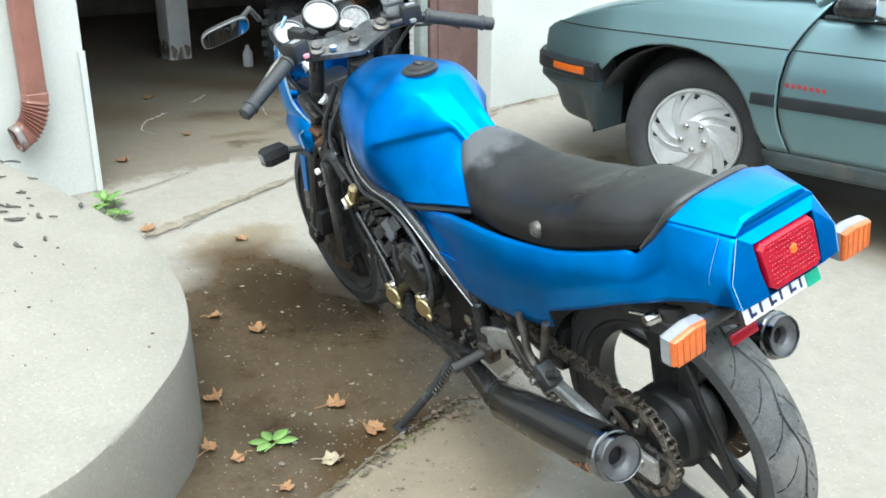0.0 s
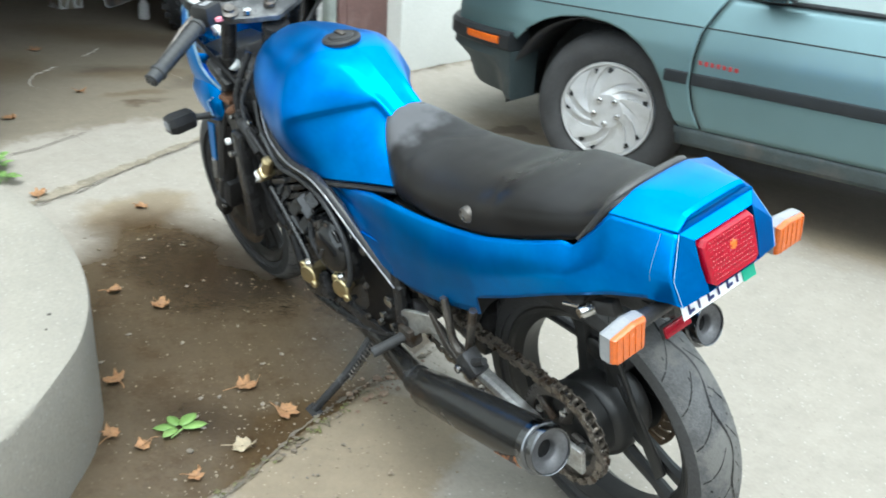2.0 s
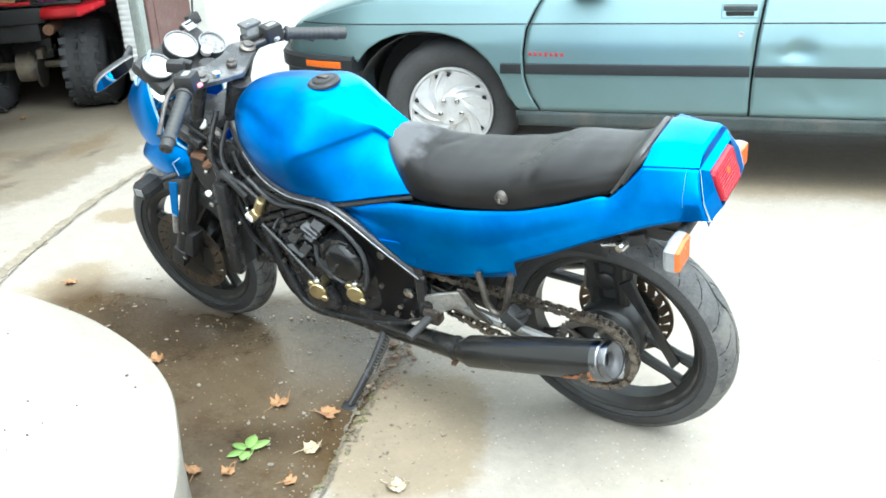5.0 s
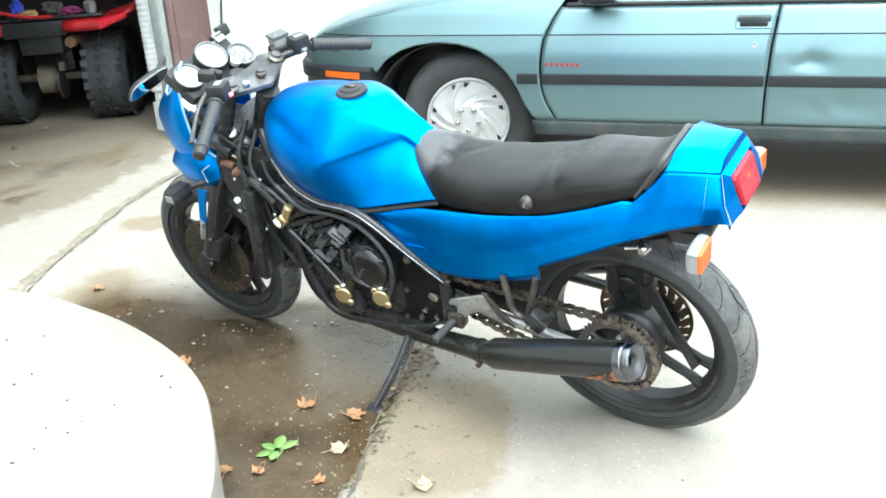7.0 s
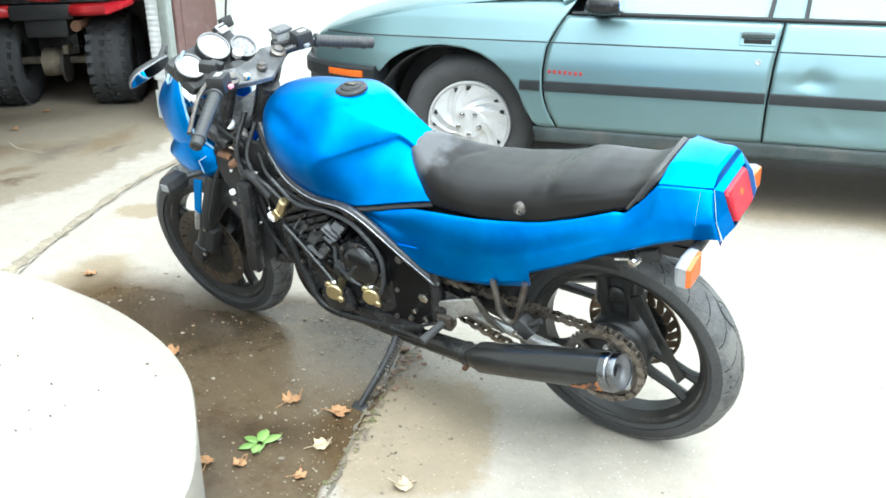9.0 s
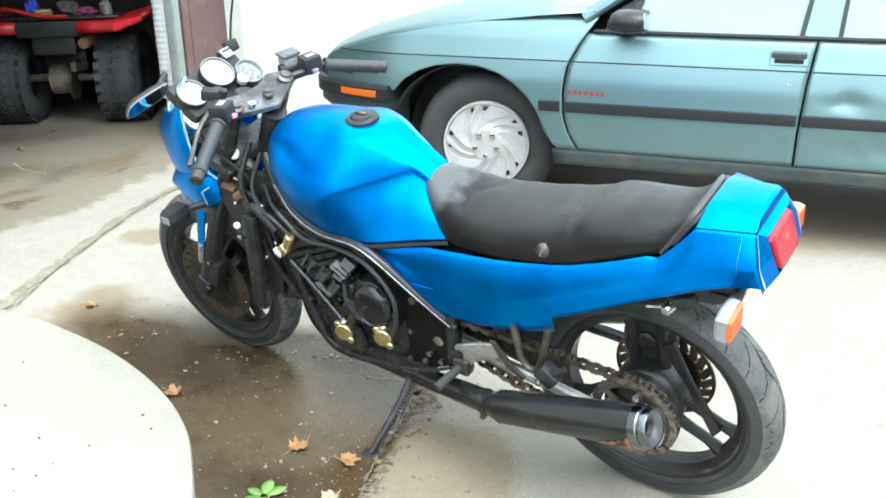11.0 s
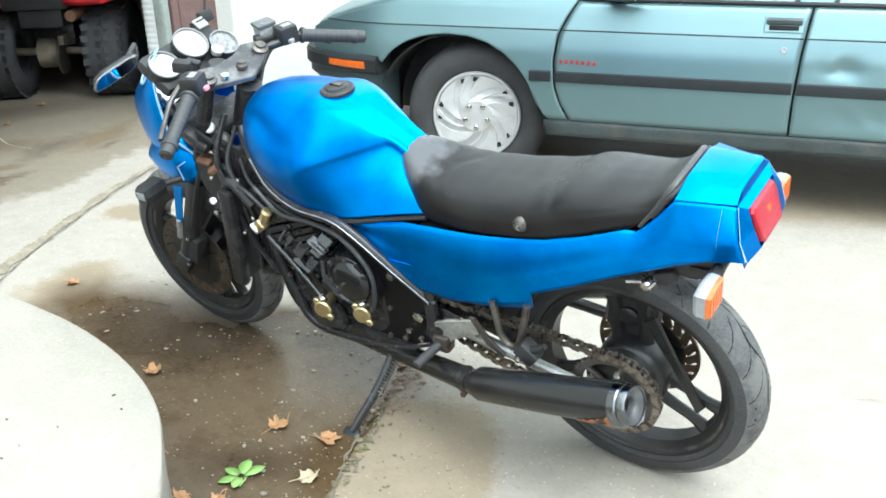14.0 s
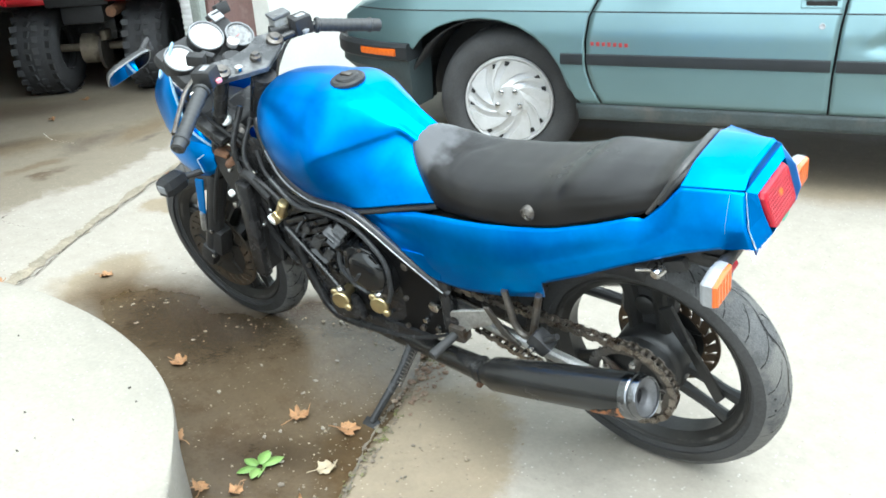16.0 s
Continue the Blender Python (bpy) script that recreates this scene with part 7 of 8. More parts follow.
def build_front():
    top, low = Vector((1.128, 0, 0.905)), Vector((1.445, 0, 0.268))
    ax = (top - low).normalized()
    for s in (1, -1):
        y = Vector((0, 0.094 * s, 0))
        f = part("fork_leg", tube([top + y, top.lerp(low, 0.52) + y], 0.0195, 18), BLACK, bike, "black fork leg with a blue guard")
        part("slider", tube([top.lerp(low, 0.50) + y, top.lerp(low, 0.54) + y, top.lerp(low, 1.0) + y], [0.026, 0.028, 0.025], 18), MATTE, f)
        part("fork_cap", lathe([(0.022, 0), (0.022, 0.012), (0.014, 0.016), (0.012, 0.022)], top + y + ax * 0.004, ax, 18), STEEL, f)
        part("fork_guard", slab([(1.325, 0.568), (1.362, 0.564), (1.398, 0.447), (1.374, 0.438)], 0.006, Matrix(((1, 0, 0, 0), (0, 0, s, s * 0.118), (0, 1, 0, 0), (0, 0, 0, 1))), 0.002), BLUE, f, "blue fork guard", smooth=False)
        part("guard_tip", tube([(1.389, 0.120 * s, 0.440), (1.410, 0.120 * s, 0.375)], 0.009, 8), ALU, f)
        part("axle_clamp", box((0.05, 0.035, 0.07), low + y + Vector((0.0, 0.012 * s, 0)), 0.010, (0, -28, 0)), MATTE, f)
        cal = part("brake_caliper", box((0.055, 0.05, 0.10), (1.395, 0.090 * s, 0.325), 0.014, (0, -20, 0)), MATTE, bike, "black front brake caliper")
        for k in (0, 1):
            part("caliper_bolt", lathe([(0.007, 0), (0.007, 0.008), (0.003, 0.010)], (1.378 + 0.035 * k, 0.116 * s, 0.375 - 0.10 * k), (0, s, 0), 6), CHROME, cal)
        part("brake_hose", tube([(1.38, 0.105 * s, 0.375), (1.33, 0.115 * s, 0.46), (1.27, 0.115 * s, 0.58), (1.20, 0.10 * s, 0.72)], 0.006, 8, 24), MATTE, cal)
    part("front_axle", tube([(1.456, -0.12, 0.246), (1.456, 0.12, 0.246)], 0.010, 10), STEEL, bike)
    part("lower_clamp", box((0.10, 0.25, 0.035), (1.225, 0, 0.735), 0.012, (0, -28, 0)), BLACK, bike)
    # top clamp
    tc = slab([(1.165, 0.125), (1.185, 0.08), (1.165, 0.03), (1.165, -0.03), (1.185, -0.08), (1.165, -0.125), (1.125, -0.128), (1.09, -0.06), (1.065, 0.0), (1.09, 0.06), (1.125, 0.128)], 0.018, pose(0, 0, 0), 0.003)
    bmesh.ops.transform(tc, matrix=Matrix.Translation((1.125, 0, 0.892)) @ pose(0, 0, 0, 0, -14, 0) @ Matrix.Translation((-1.125, 0, 0)), verts=tc.verts)
    t = part("top_clamp", tc, CLAMPM, bike, "dusty black top fork clamp", smooth=False)
    part("stem_nut", lathe([(0.015, 0), (0.015, 0.008), (0.011, 0.012), (0.009, 0.017), (0.002, 0.017)], (1.100, 0, 0.910), (-0.25, 0, 1), 12), STEEL, t, smooth=False)
    part("ignition_switch", lathe([(0.026, 0), (0.026, 0.012), (0.020, 0.016), (0.012, 0.014), (0.003, 0.014)], (1.165, 0.02, 0.905), (-0.3, 0, 1), 24), MATTE, t)
    part("clamp_bolt", lathe([(0.010, 0), (0.010, 0.010), (0.003, 0.012)], (1.10, 0.06, 0.908), (-0.25, 0, 1), 8), CHROME, t)
    # instruments
    up = Vector((-0.62, 0, 0.78)).normalized()
    ic = box((0.12, 0.25, 0.04), (1.300, 0.0, 0.898), 0.018, (0, -38, 0))
    i = part("instrument_panel", ic, MATTE, bike, "black instrument panel with three pale dials")
    for (x, y, z), r in (((1.283, 0.088, 0.922), 0.037), ((1.279, -0.006, 0.942), 0.042), ((1.248, -0.086, 0.914), 0.034)):
        c = part("gauge_housing", lathe([(r * 0.8, -0.055), (r + 0.004, -0.02), (r + 0.005, 0.004), (r + 0.003, 0.007), (r, 0.004), (r, -0.002)], (x, y, z), up, 36), MATTE, i)
        part("dial", lathe([(r, 0.001), (r * 0.98, 0.002), (0.001, 0.003)], (x, y, z), up, 36), DIAL if y > -0.05 else DIALD, c, "pale sun-faded dial")
        part("bezel", lathe([(r - 0.001, 0.003), (r + 0.001, 0.0075), (r + 0.004, 0.0075), (r + 0.005, 0.003)], (x, y, z), up, 36, closed=True), RIMGREY, c, "grey bezel")
        q = up.orthogonal().normalized()
        w = up.cross(q)
        bm = bmesh.new()
        for k in range(19):
            a = radians(-130 + 260 * k / 18)
            e = math.cos(a) * q + math.sin(a) * w
            at = Vector((x, y, z)) + up * 0.0034
            tube([at + e * r * (0.84 if k % 2 else 0.78), at + e * r * 0.92], 0.0007, 4, bm=bm)
        tagged(part("scale_marks", bm, GREYP, c), kind="stuff")
        part("needle", tube([Vector((x, y, z)) + up * 0.005, Vector((x, y, z)) + up * 0.005 + (0.5 * q + 0.8 * w) * r * 0.8], 0.0007, 6), REDT, c)
    part("small_gauge", lathe([(0.015, -0.01), (0.016, 0.004), (0.014, 0.006), (0.013, 0.003), (0.001, 0.003)], (1.238, -0.052, 0.912), up, 24), DIAL, i, "small pale gauge")
    part("warning_lamp_panel", box((0.030, 0.034, 0.006), (1.300, -0.072, 0.968), 0.002, (0, -38, 0)), GREYP, i, "faded warning lamp strip")
    part("dash_switch", box((0.036, 0.022, 0.024), (1.200, 0.066, 0.930), 0.005, (0, -20, 25)), MATTE, i)
    # bars, grips, levers, switches
    for s, a, b in ((1, (1.090, 0.185, 0.922), (1.016, 0.350, 0.868)), (-1, (1.080, -0.200, 0.912), (0.984, -0.338, 0.862))):
        h = part("handlebar", tube([(1.135, 0.100 * s, 0.905), Vector(a), Vector(a).lerp(Vector(b), 1.02)], 0.0115, 12), BLACK, bike, "black clip-on handlebar")
        d = (Vector(b) - Vector(a)).normalized()
        ln = (Vector(b) - Vector(a)).length
        prof = [(0.017, 0.0), (0.021, 0.004), (0.021, 0.010)]
        for k in range(9):
            z0 = 0.012 + (ln - 0.05) * k / 9
            prof += [(0.0172, z0), (0.0172, z0 + 0.006), (0.0162, z0 + 0.009)]
        prof += [(0.0172, ln - 0.034), (0.0195, ln - 0.030), (0.0195, ln - 0.024), (0.0165, ln - 0.022), (0.0165, ln), (0.010, ln + 0.003)]
        part("grip", lathe(prof, a, d, 20), GRIPM, h, "ribbed black rubber grip", sharp=30)
        sw = Vector(a) - d * 0.035 + Vector((0, 0, 0.004))
        g = part("switch_block", box((0.052, 0.05, 0.046), sw, 0.008, (0, 0, 20 * s)), MATTE, h, "black switch block with grey markings")
        part("switch_label", box((0.018, 0.026, 0.002), sw + Vector((-0.004, 0.0, 0.0238)), 0.0005, (0, 0, 20 * s)), GREYP, g)
        part("switch_button", box((0.012, 0.016, 0.010), sw + Vector((-0.026, -0.012 * s, -0.012)), 0.003), PINK if s > 0 else GREYP, g)
        lv = [Vector(a) - d * 0.05 + Vector((0.030, 0, 0.0)), Vector(a) + Vector((0.052, 0.01 * s, -0.010)), Vector(a) + d * 0.07 + Vector((0.058, 0, -0.014)), Vector(b) + Vector((0.075, -0.05 * s, -0.005))]
        part("lever", tube(lv, [0.008, 0.007, 0.0055, 0.0065], 10, 16), STEEL, h)
    mc = part("master_cylinder", box((0.044, 0.050, 0.034), (1.160, -0.158, 0.930), 0.010, (0, 0, -20)), RESERV, bike, "cloudy brake fluid reservoir")
    part("reservoir_cap", box((0.047, 0.053, 0.010), (1.160, -0.158, 0.951), 0.004, (0, 0, -20)), GREYDUST, mc)
    part("cap_screw", lathe([(0.004, 0), (0.004, 0.002), (0.001, 0.0022)], (1.150, -0.142, 0.956), (0, 0, 1), 10), CHROME, mc)
    part("cylinder_body", tube([(1.165, -0.12, 0.918), (1.12, -0.21, 0.905)], 0.015, 12), MATTE, mc)
    part("choke_box", box((0.045, 0.030, 0.028), (1.190, 0.105, 0.945), 0.005, (0, -10, 30)), MATTE, bike)
    part("cable", tube([(1.12, -0.19, 0.90), (1.18, -0.23, 0.875), (1.22, -0.20, 0.83), (1.20, -0.10, 0.76)], 0.005, 8, 24), MATTE, bike)
    part("cable", tube([(1.13, 0.13, 0.91), (1.20, 0.16, 0.87), (1.20, 0.12, 0.78), (1.13, 0.09, 0.70)], 0.005, 8, 24), MATTE, bike)
    part("cable", tube([(1.10, -0.20, 0.895), (1.15, -0.26, 0.86), (1.21, -0.24, 0.85)], 0.004, 8, 16), MATTE, bike)
    part("rusty_bracket", box((0.040, 0.050, 0.014), (1.200, 0.108, 0.680), 0.005, (10, -20, 15)), RUST, bike, "rusty horn bracket")
    part("rusty_bracket", box((0.026, 0.028, 0.016), (1.160, 0.130, 0.668), 0.005, (0, 30, 40)), RUST, bike, "rusty horn bracket")
    for s in (1, -1):
        part("inner_shroud", slab([(1.262, 0.655), (1.215, 0.690), (1.130, 0.672), (1.100, 0.560), (1.086, 0.430), (1.100, 0.345), (1.135, 0.370), (1.195, 0.510), (1.240, 0.590)], 0.014, Matrix(((1, 0, 0, 0), (0, 0, s, s * 0.100), (0, 1, 0, 0), (0, 0, 0, 1))), 0.004), MATTE, bike, "matt black inner shroud", smooth=False)
    part("horn", lathe([(0.012, -0.02), (0.034, -0.015), (0.036, 0.0), (0.028, 0.008), (0.003, 0.010)], (1.17, 0.08, 0.715), (-0.3, 0.9, 0.1), 24), STEEL, bike)
    part("bulb_cap", lathe([(0.016, 0), (0.014, 0.012), (0.004, 0.016)], (1.185, 0.085, 0.765), (-0.5, 0.6, 0.5), 14), WHITE, bike)


def build_hoses():
    for k, pts in enumerate(([(1.10, 0.07, 0.78), (1.10, 0.125, 0.70), (1.06, 0.135, 0.62), (1.05, 0.120, 0.50)], [(1.14, 0.06, 0.80), (1.15, 0.115, 0.70), (1.12, 0.125, 0.58), (1.09, 0.12, 0.46), (1.03, 0.12, 0.38)],
                             [(1.20, 0.05, 0.74), (1.13, 0.13, 0.66), (1.04, 0.145, 0.645), (0.98, 0.145, 0.60)])):
        for s in (1, -1):
            part("hose", tube([(x, y * s, z) for x, y, z in pts], (0.006, 0.008, 0.006)[k], 8, 24), BLACK, bike)
    for s in (1, -1):
        for x, y, z in ((1.07, 0.128, 0.66), (1.115, 0.132, 0.61), (1.175, 0.125, 0.64), (1.10, 0.130, 0.49), (1.16, 0.128, 0.47), (1.05, 0.130, 0.55)):
            part("hose_clip", lathe([(0.006, 0), (0.006, 0.008), (0.003, 0.010)], (x, s * y, z), (0, s, 0.2), 8), CHROME, bike)
        part("coil_box", box((0.06, 0.04, 0.075), (1.03, s * 0.105, 0.600), 0.008, (0, 30, 0)), MATTE, bike)
        part("side_filler", slab([(1.17, 0.74), (1.08, 0.73), (0.99, 0.64), (1.00, 0.45), (1.03, 0.34), (1.12, 0.32)], 0.012, Matrix(((1, 0, 0, 0), (0, 0, s, s * 0.085), (0, 1, 0, 0), (0, 0, 0, 1)))), BLACK, bike, smooth=False)


build_hoses()
RIMGREY = mat("grey_mirror_rim", (0.16, 0.165, 0.17), 0.5, 0, 0.15, 20, 200, 0.1)
GREYDUST = mat("dusty_grey_plastic", (0.085, 0.087, 0.09), 0.45, 0, 0.4, 30, 200, 0.15)
CLAMPM = mat("dusty_black_clamp", (0.030, 0.031, 0.033), 0.32, 0.2, 0.4, 20, 200, 0.15, tint=(0.13, 0.13, 0.13), edges=(0.46, 0.62))
GRIPM = mat("faded_grip_rubber", (0.026, 0.027, 0.028), 0.55, 0, 0.25, 20, 260, 0.2)
DIALD = mat("dark_dial", (0.14, 0.14, 0.14), 0.3, 0, 0.6, 60, 200, 0.0, coat=0.5)
build_front()


def build_cowl():
    st = stretch([(1.300, 0.630, 0.985, 0.128), (1.34, 0.615, 0.950, 0.130), (1.39, 0.605, 0.900, 0.120), (1.43, 0.612, 0.865, 0.104), (1.465, 0.64, 0.835, 0.086), (1.490, 0.69, 0.805, 0.070)], 16)
    c = None
    for sd in (1, -1):
        loops = []
        seg = 30
        for x, lo, hi, w in st:
            loop = []
            for k in range(seg):
                top = radians((58 if sd > 0 else 20) - (26 if sd > 0 else 0) * ease(1.295, 1.34, x) + 46 * ease(1.36, 1.44, x))
                a = top + (radians(-86) - top) * k / (seg - 1)
                z = (lo + hi) / 2 + (hi - lo) / 2 * sq(math.sin(a), 0.75)
                xx = x - 0.062 * ease(0.75, 0.66, z) * (1 - ease(1.30, 1.38, x))
                loop.append(Vector((xx, sd * w * sq(math.cos(a), 0.75), z)))
            loops.append(loop)
        h = part("cowl_half" if c else "cowl", rings(loops, closed=False, cap=False), BLUE, c or bike, "" if c else "blue headlamp cowl with a pale cracked edge", solid=0.004, sharp=60)
        c = c or h
        part("cowl_edge", tube(loops[0][:-2], 0.0035, 6), EDGEBLUE, c, "pale blue edge of the cowl")
        part("cowl_edge", tube([lp[0] for lp in loops], 0.003, 6), EDGEBLUE, c, "pale blue edge of the cowl")
    for s in (1, -1):
        loops2 = []
        for x, lo, hi, y, th in ((1.245, 0.612, 0.690, 0.110, 0.012), (1.29, 0.588, 0.725, 0.119, 0.014), (1.33, 0.580, 0.735, 0.120, 0.014), (1.37, 0.580, 0.725, 0.114, 0.012), (1.42, 0.586, 0.70, 0.104, 0.010), (1.455, 0.606, 0.66, 0.094, 0.008)):
            loops2.append([(x, s * (y - 0.05 * f ** 2 * 0.3 + 0.012 * math.sin(math.pi * f)), lo + (hi - lo) * f) for f in lin(0, 1, 8)])
        part("lower_cowl", rings(loops2, closed=False, cap=False), BLUE, c, solid=0.004, sharp=60)
        part("cowl_scratch", tube([(1.27, s * 0.126, 0.665), (1.30, s * 0.1325, 0.645), (1.295, s * 0.130, 0.605)], 0.0018, 6), EDGEBLUE, c)
        f = part("front_turn_signal", tube([(1.30, 0.10 * s, 0.60), (1.345, 0.165 * s, 0.598)], 0.009, 10), MATTE, bike, "black front turn signal housing")
        loops3 = []
        for yy, k in ((0.158, 0.5), (0.168, 0.80), (0.220, 0.85), (0.236, 0.68)):
            loops3.append([(1.352 + k * px, s * yy, 0.598 + k * pz) for px, pz in ((-0.028, -0.026), (0.020, -0.030), (0.030, 0.0), (0.022, 0.028), (-0.026, 0.026), (-0.034, 0.0))])
        part("signal_body", rings(loops3), MATTE, f, smooth=False)
        part("signal_reflector", box((0.028, 0.003, 0.022), (1.350, s * 0.2365, 0.600), 0.001), GREYP, f, "pale reflector")
        part("signal_lens", box((0.006, 0.045, 0.034), (1.379, s * 0.196, 0.598), 0.002), AMBER, f)
    part("inner_cowl", box((0.13, 0.15, 0.10), (1.325, 0, 0.715), 0.02), MATTE, c)
    part("headlamp", lathe([(0.050, -0.02), (0.056, 0.0), (0.048, 0.012), (0.02, 0.018), (0.002, 0.019)], (1.478, 0, 0.745), (1, 0, 0), 32), CLEAR, c, "clear headlamp lens")
    part("headlamp_shell", lathe([(0.02, -0.08), (0.045, -0.04), (0.052, -0.01)], (1.470, 0, 0.745), (1, 0, 0), 28), CHROME, c)
    part("screen_mount", box((0.022, 0.040, 0.032), (1.335, -0.122, 0.962), 0.005, (0, 15, 0)), MATTE, c)
    part("screen_mount", box((0.032, 0.032, 0.014), (1.315, -0.075, 0.965), 0.004, (0, 20, 0)), MATTE, c)
    part("loose_wire", tube([(1.335, -0.125, 0.975), (1.335, -0.145, 1.03), (1.31, -0.15, 1.10), (1.30, -0.16, 1.18)], 0.003, 6, 20), MATTE, c)
    # left mirror
    ctr = Vector((1.210, 0.276, 1.004))
    a = Vector((0.13, 0.98, -0.135)).normalized()
    nrm = Vector((-0.745, 0.0, -0.665))
    nrm = (nrm - a * nrm.dot(a)).normalized()
    b = nrm.cross(a)
    loops4 = []
    for off, k in ((-0.013, 0.70), (-0.008, 0.92), (0.0, 1.0), (0.003, 0.97)):
        loops4.append([ctr + nrm * off + k * (0.061 * sq(math.cos(t), 0.45) * a + 0.036 * sq(math.sin(t), 0.55) * b) for t in lin(0, 2 * math.pi, 33)[:-1]])
    mr = part("rear_view_mirror", rings(loops4), MATTE, bike, "black rear-view mirror on a short stalk", sharp=40)
    loops5 = [[ctr + nrm * off + k * (0.061 * sq(math.cos(t), 0.45) * a + 0.036 * sq(math.sin(t), 0.55) * b) for t in lin(0, 2 * math.pi, 33)[:-1]] for off, k in ((0.0036, 0.95), (0.0046, 0.94))]
    part("mirror_glass", rings(loops5), MIRRORM, mr)
    part("mirror_rim", tube([ctr + nrm * 0.003 + 0.985 * (0.061 * sq(math.cos(t), 0.45) * a + 0.036 * sq(math.sin(t), 0.55) * b) for t in lin(0, 2 * math.pi, 33)], 0.002, 6), RIMGREY, mr)
    part("mirror_stalk", tube([ctr - nrm * 0.01 - a * 0.04, ctr - a * 0.08 - nrm * 0.03, (1.283, 0.158, 0.985)], 0.007, 10), MATTE, mr)


build_cowl()


# ---- leaves and grit on the drive ----
def leaf(kind, x, y, size, turn, seed, label, material):
    """A dried lobed leaf, folded along its midrib, its edges curled."""
    rnd = random.Random(seed)
    bm = bmesh.new()
    n = 36
    fold, curl = rnd.uniform(0.1, 0.35), rnd.uniform(0.5, 1.0)
    tips = [(a + rnd.uniform(-0.25, 0.25), h * rnd.uniform(0.6, 1.15)) for a, h in ((0.0, 1.15), (0.9, 1.0), (-0.9, 1.0), (1.85, 0.85), (-1.85, 0.85), (2.8, 0.5))]
    rows = []
    for f in (0.08, 0.36, 0.68, 1.0):
        row = []
        for k in range(n):
            a = -math.pi + 2 * math.pi * k / n
            rr = 0.50 + sum((h - 0.50) * math.exp(-((a - t) / 0.24) ** 2) for t, h in tips)
            rr *= size * f * (1 + 0.55 * noise.noise(Vector((3 * math.cos(a), 3 * math.sin(a), seed + f))))
            px, py = rr * math.cos(a), rr * math.sin(a)
            e = math.hypot(px, py) / size
            z = 0.003 + fold * abs(py) + curl * size * 0.22 * e ** 2.5 + 0.50 * size * e * noise.noise(Vector((px, py, seed * 0.3)) * (1.6 / size))
            row.append((px * (1 - 0.42 * curl * e * e), py * (1 - 0.52 * curl * e * e), max(0.001, z)))
        rows.append(row)
    rings(rows, bm=bm, cap=False)
    ob = part(kind, bm, material, smooth=True, sharp=50, solid=0.0005)
    ob.matrix_world = on_ground(x, y, turn, 0.004)
    part("leaf_stalk", tube([(-0.05 * size, 0, 0.005), (-0.7 * size, 0.1 * size, 0.008), (-1.05 * size, 0.3 * size, 0.004)], 0.0011, 5, 8), material, ob)
    return tagged(ob, label, "leaf", "leaves on the drive")


for i, (x, y, s, a) in enumerate(((-0.690, -0.451, 0.052, 30), (-0.835, -0.483, 0.050, 100), (-1.300, -0.492, 0.046, 10), (-1.008, -0.737, 0.044, 200), (-1.435, -0.569, 0.036, 80), (-0.74, -0.781, 0.036, 300),
                                  (-0.812, -0.825, 0.040, 140), (-0.587, -0.734, 0.030, 60), (-3.82, 0.73, 0.036, 0), (-4.06, 1.10, 0.036, 50), (-2.998, -0.372, 0.05, 20), (-2.183, -0.524, 0.055, 170))):
    leaf("fallen_leaf", x, y, s, a, i + 3, "curled dry brown leaf on the ground", LEAFD)
leaf("fallen_leaf", -0.628, -0.602, 0.042, 70, 31, "pale dried leaf on the wet concrete", LEAFP)
leaf("fallen_leaf", -1.954, -0.266, 0.036, 40, 32, "small orange-brown leaf on the concrete", LEAFD)
leaf("fallen_leaf", -0.36, -0.62, 0.045, 10, 33, "pale yellow leaf flattened on the concrete", LEAFP)
leaf("fallen_leaf", -4.148, 0.105, 0.045, 90, 41, "curled dry brown leaf on the garage floor", LEAFD)
leaf("fallen_leaf", -3.252, 0.010, 0.040, 200, 42, "curled dry brown leaf on the garage floor", LEAFD)
leaf("fallen_leaf", -1.15, 0.18, 0.03, 10, 34, "small green leaf by the front tyre", LEAFG)


def build_sprig(x, y, n, size, name, label, lift, seed, parent_m=None):
    rnd = random.Random(seed)
    g = empty(name, on_ground(x, y), label, "plant")
    for k in range(n):
        a = (0.35 + 1.3 * k / (n - 1)) * math.pi + rnd.uniform(-0.12, 0.12) if n == 5 else 2 * math.pi * k / n + rnd.uniform(-0.25, 0.25)
        L = size * rnd.uniform(0.75, 1.15)
        h = lift * rnd.uniform(0.3, 1.0)
        d = Vector((math.cos(a), math.sin(a), 0))
        s = Vector((-math.sin(a), math.cos(a), 0))
        rows = []
        for f in lin(0, 1, 7):
            c = d * (0.15 * size + L * f) + Vector((0, 0, 0.006 + h * (0.4 + f) * (1 - 0.5 * f)))
            w = 0.29 * L * math.sin(math.pi * min(1, 0.08 + 0.92 * f)) ** 0.8
            rows.append([c - s * w + Vector((0, 0, 0.12 * w)), c, c + s * w + Vector((0, 0, 0.12 * w))])
        part("leaflet", rings(rows, closed=False, cap=False), LEAFG, g, solid=0.0006)
    part("stalk", tube([(0, 0, 0.0), (0.02, 0.0, 0.01 + lift * 0.5), (size * 0.5, -size * 0.6, 0.006)], 0.0018, 6, 10), LEAFG, g)


build_sprig(-0.758, -0.690, 5, 0.050, "leaf_sprig", "fresh five-fingered green leaf lying on wet concrete", 0.012, 2)
for k, (dx, dy) in enumerate(((0, 0), (0.05, -0.05), (-0.05, 0.04), (0.09, 0.02))):
    build_sprig(-2.44 + dx, -0.60 + dy, 6, 0.055, "weed", "small green weed growing at the wall foot", 0.09 - 0.015 * k, 20 + k)


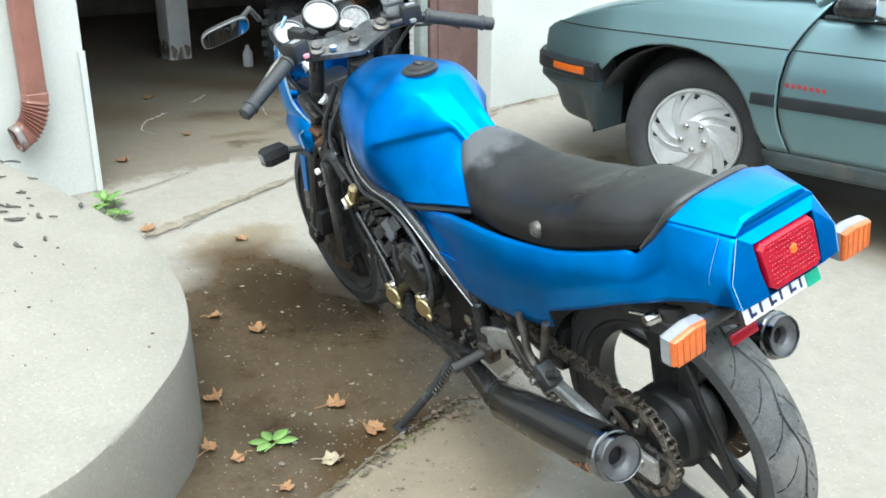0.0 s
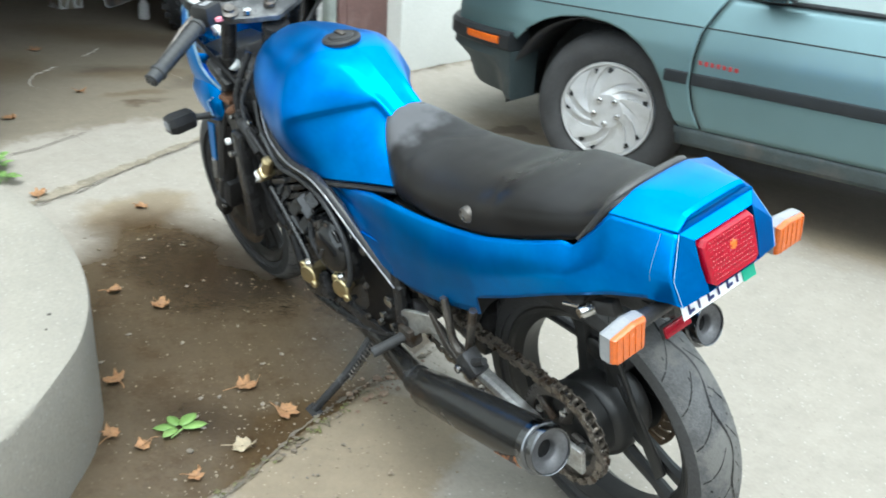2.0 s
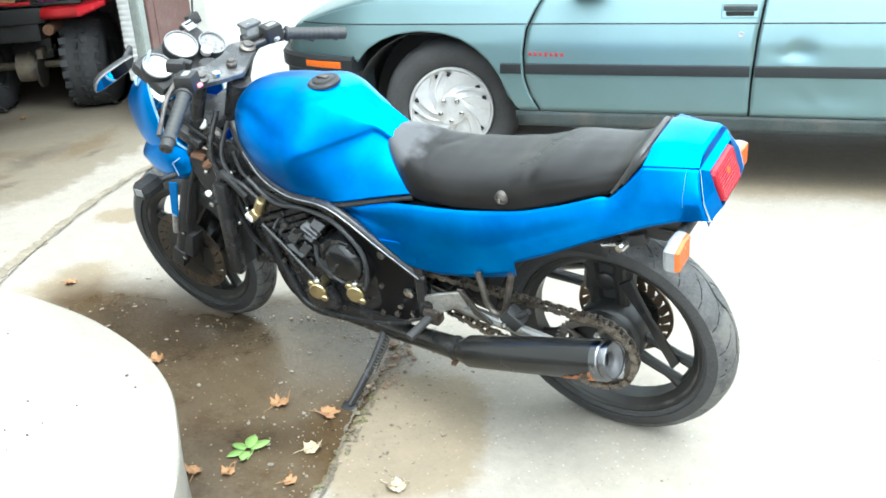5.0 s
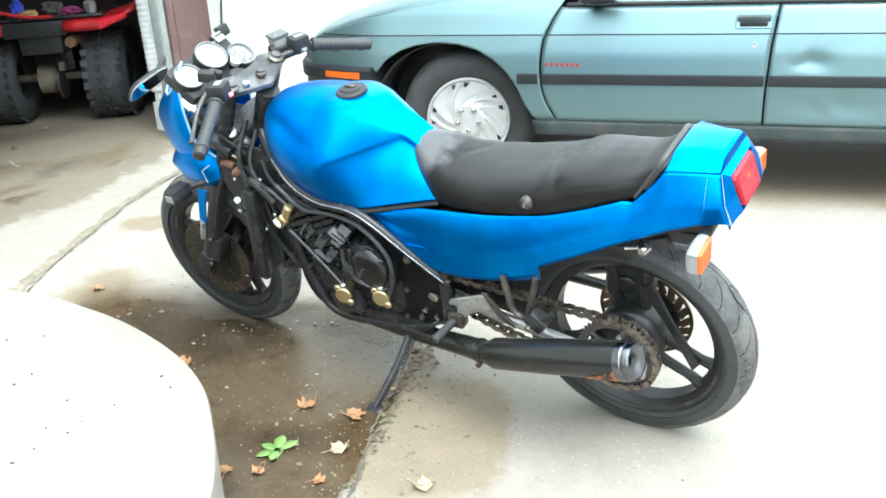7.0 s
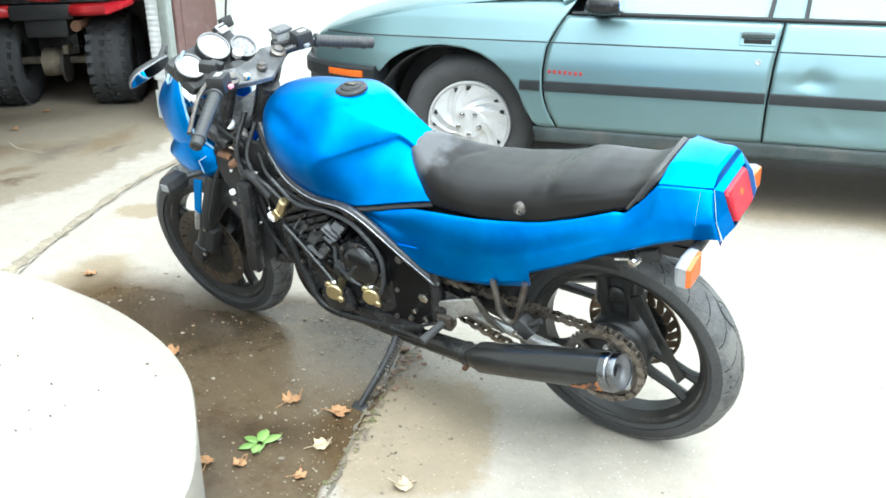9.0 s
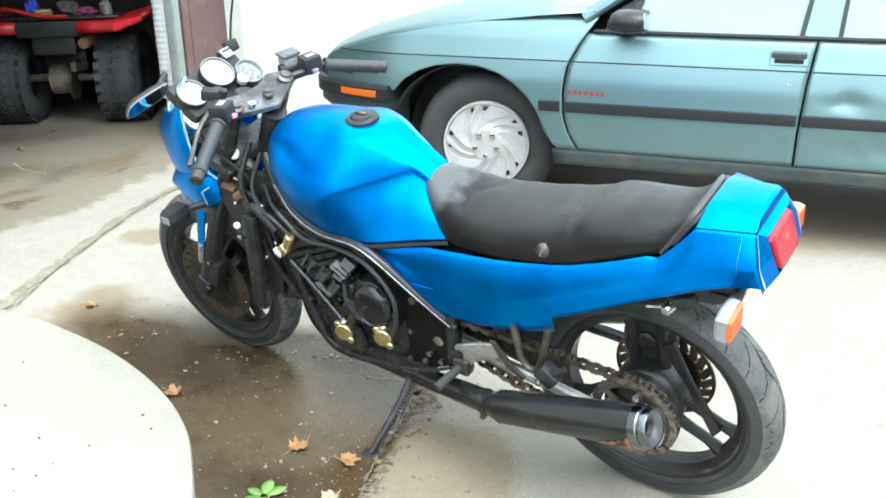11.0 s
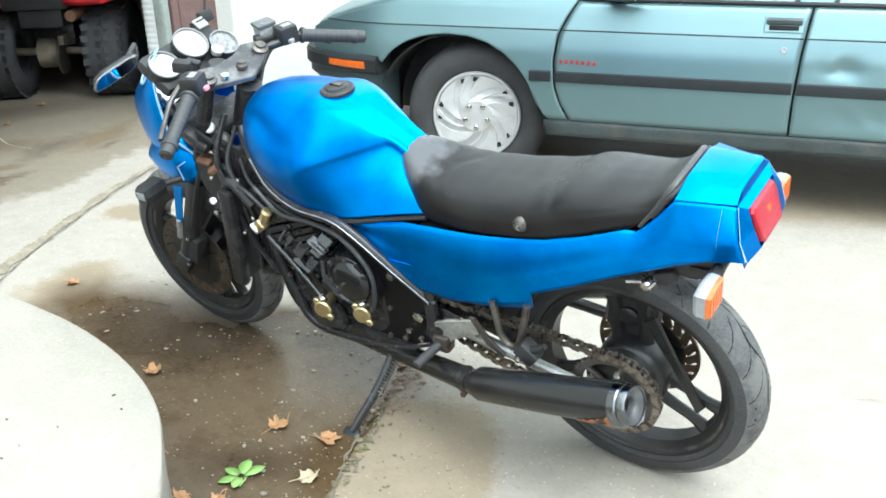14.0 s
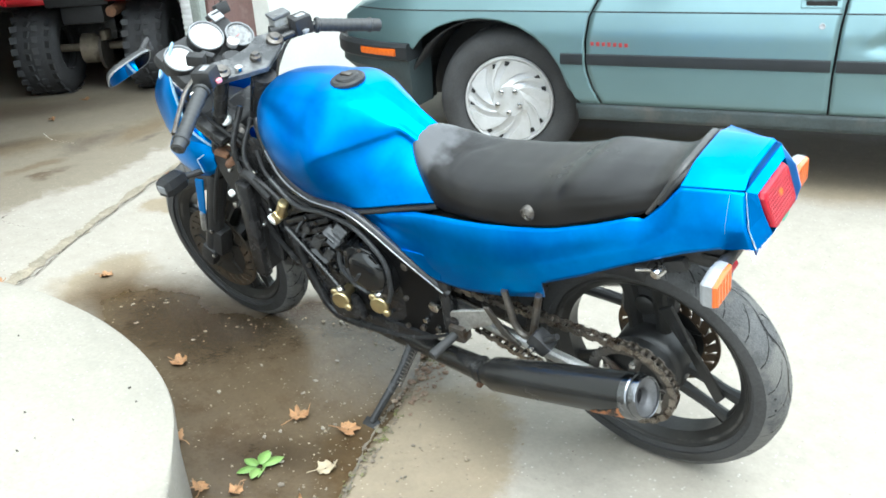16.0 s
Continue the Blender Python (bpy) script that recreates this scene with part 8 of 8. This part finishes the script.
MOSSM = mat("dry_moss", (0.10, 0.10, 0.035), 0.95, 0, 0.5, 40, 200, 0.5, tint=(0.13, 0.105, 0.08), edges=(0.46, 0.54))
GRITM = mat("mixed_grit", (0.19, 0.155, 0.11), 0.85, 0, 0.5, 25, 200, 0.3, tint=(0.14, 0.12, 0.095), edges=(0.50, 0.58))

RUSTCRUMB = mat("rusty_crumbs", (0.17, 0.115, 0.08), 0.95, 0, 0.5, 30, 200, 0.4, tint=(0.25, 0.20, 0.15), edges=(0.5, 0.6))


def build_grit():
    rnd = random.Random(21)
    bm = bmesh.new()
    spots = [(rnd.uniform(-1.9, -0.45), rnd.uniform(-0.85, 0.15)) for _ in range(760)]
    spots += [(-0.70 + 0.05 * rnd.gauss(0, 1), -0.25 + 0.30 * rnd.gauss(0, 1)) for _ in range(120)]
    spots += [(rnd.uniform(-3, 2.5), rnd.uniform(-1.2, 1.2)) for _ in range(120)]
    spots += [(-0.55 + 0.16 * rnd.gauss(0, 1) - 0.31 * (yy + 0.45), yy) for yy in [rnd.uniform(-0.85, 0.05) for _ in range(420)]]
    for x, y in spots:
        if (x + 1.5) ** 2 + (y + 1.7) ** 2 < 1.0:
            continue
        r = 0.0015 * rnd.lognormvariate(0, 0.5)
        g = bmesh.ops.create_icosphere(bm, subdivisions=1, radius=r)
        for v in g["verts"]:
            v.co = Vector((v.co.x * rnd.uniform(0.8, 1.8), v.co.y * rnd.uniform(0.8, 1.4), v.co.z * 0.6)) + Vector((x, y, ground_z(x, y) + 0.004))
    tagged(part("grit", bm, GRITM), "pale grit and seeds scattered on the wet concrete", "grit", kind="stuff")
    bm = bmesh.new()
    for k in range(260):
        y = rnd.uniform(-0.95, -0.05)
        x = -0.70 - 0.31 * (y + 0.05) * 1.0 - 0.02 + 0.012 * rnd.gauss(0, 1) + 0.10 * max(0, -0.5 - y) * 0.2
        g = bmesh.ops.create_icosphere(bm, subdivisions=1, radius=0.0023 * rnd.lognormvariate(0, 0.45))
        for v in g["verts"]:
            v.co = Vector((v.co.x * rnd.uniform(0.8, 1.8), v.co.y * rnd.uniform(0.8, 1.8), v.co.z * 0.6)) + Vector((x, y, ground_z(x, y) + 0.006))
    tagged(part("moss", bm, MOSSM), "dry moss and gravel along the crack", "moss", kind="stuff")
    bm = bmesh.new()
    for k in range(90):
        f = rnd.random() ** 1.5
        x, y = -0.705 + 0.07 * f + 0.022 * rnd.gauss(0, 1), -0.06 - 0.22 * f + 0.03 * rnd.gauss(0, 1)
        g = bmesh.ops.create_icosphere(bm, subdivisions=1, radius=0.0034 * rnd.lognormvariate(0, 0.5))
        for v in g["verts"]:
            v.co = Vector((v.co.x * rnd.uniform(0.8, 1.8), v.co.y * rnd.uniform(0.8, 1.8), v.co.z * 0.7)) + Vector((x, y, ground_z(x, y) + 0.006))
    tagged(part("rust_crumbs", bm, RUSTCRUMB), "rusty brown crumbs of dirt beside the side stand", "dirt", kind="stuff")
    # larger pale flakes, each a thing
    for k in range(30):
        x, y = rnd.uniform(-1.85, -0.6), rnd.uniform(-0.75, 0.0)
        if (x + 1.5) ** 2 + (y + 1.7) ** 2 < 1.05:
            continue
        b = slab([(rnd.uniform(0.6, 1.2) * 0.009 * math.cos(t), rnd.uniform(0.4, 1.3) * 0.005 * math.sin(t)) for t in lin(0, 2 * math.pi, 8)[:-1]], 0.002)
        ob = part("pebble", b, STONEM)
        ob.matrix_world = on_ground(x, y, rnd.uniform(0, 180), 0.004)
        tagged(ob, "pale flat chip on the wet concrete", "pebble", "pale chips on the drive")


build_grit()
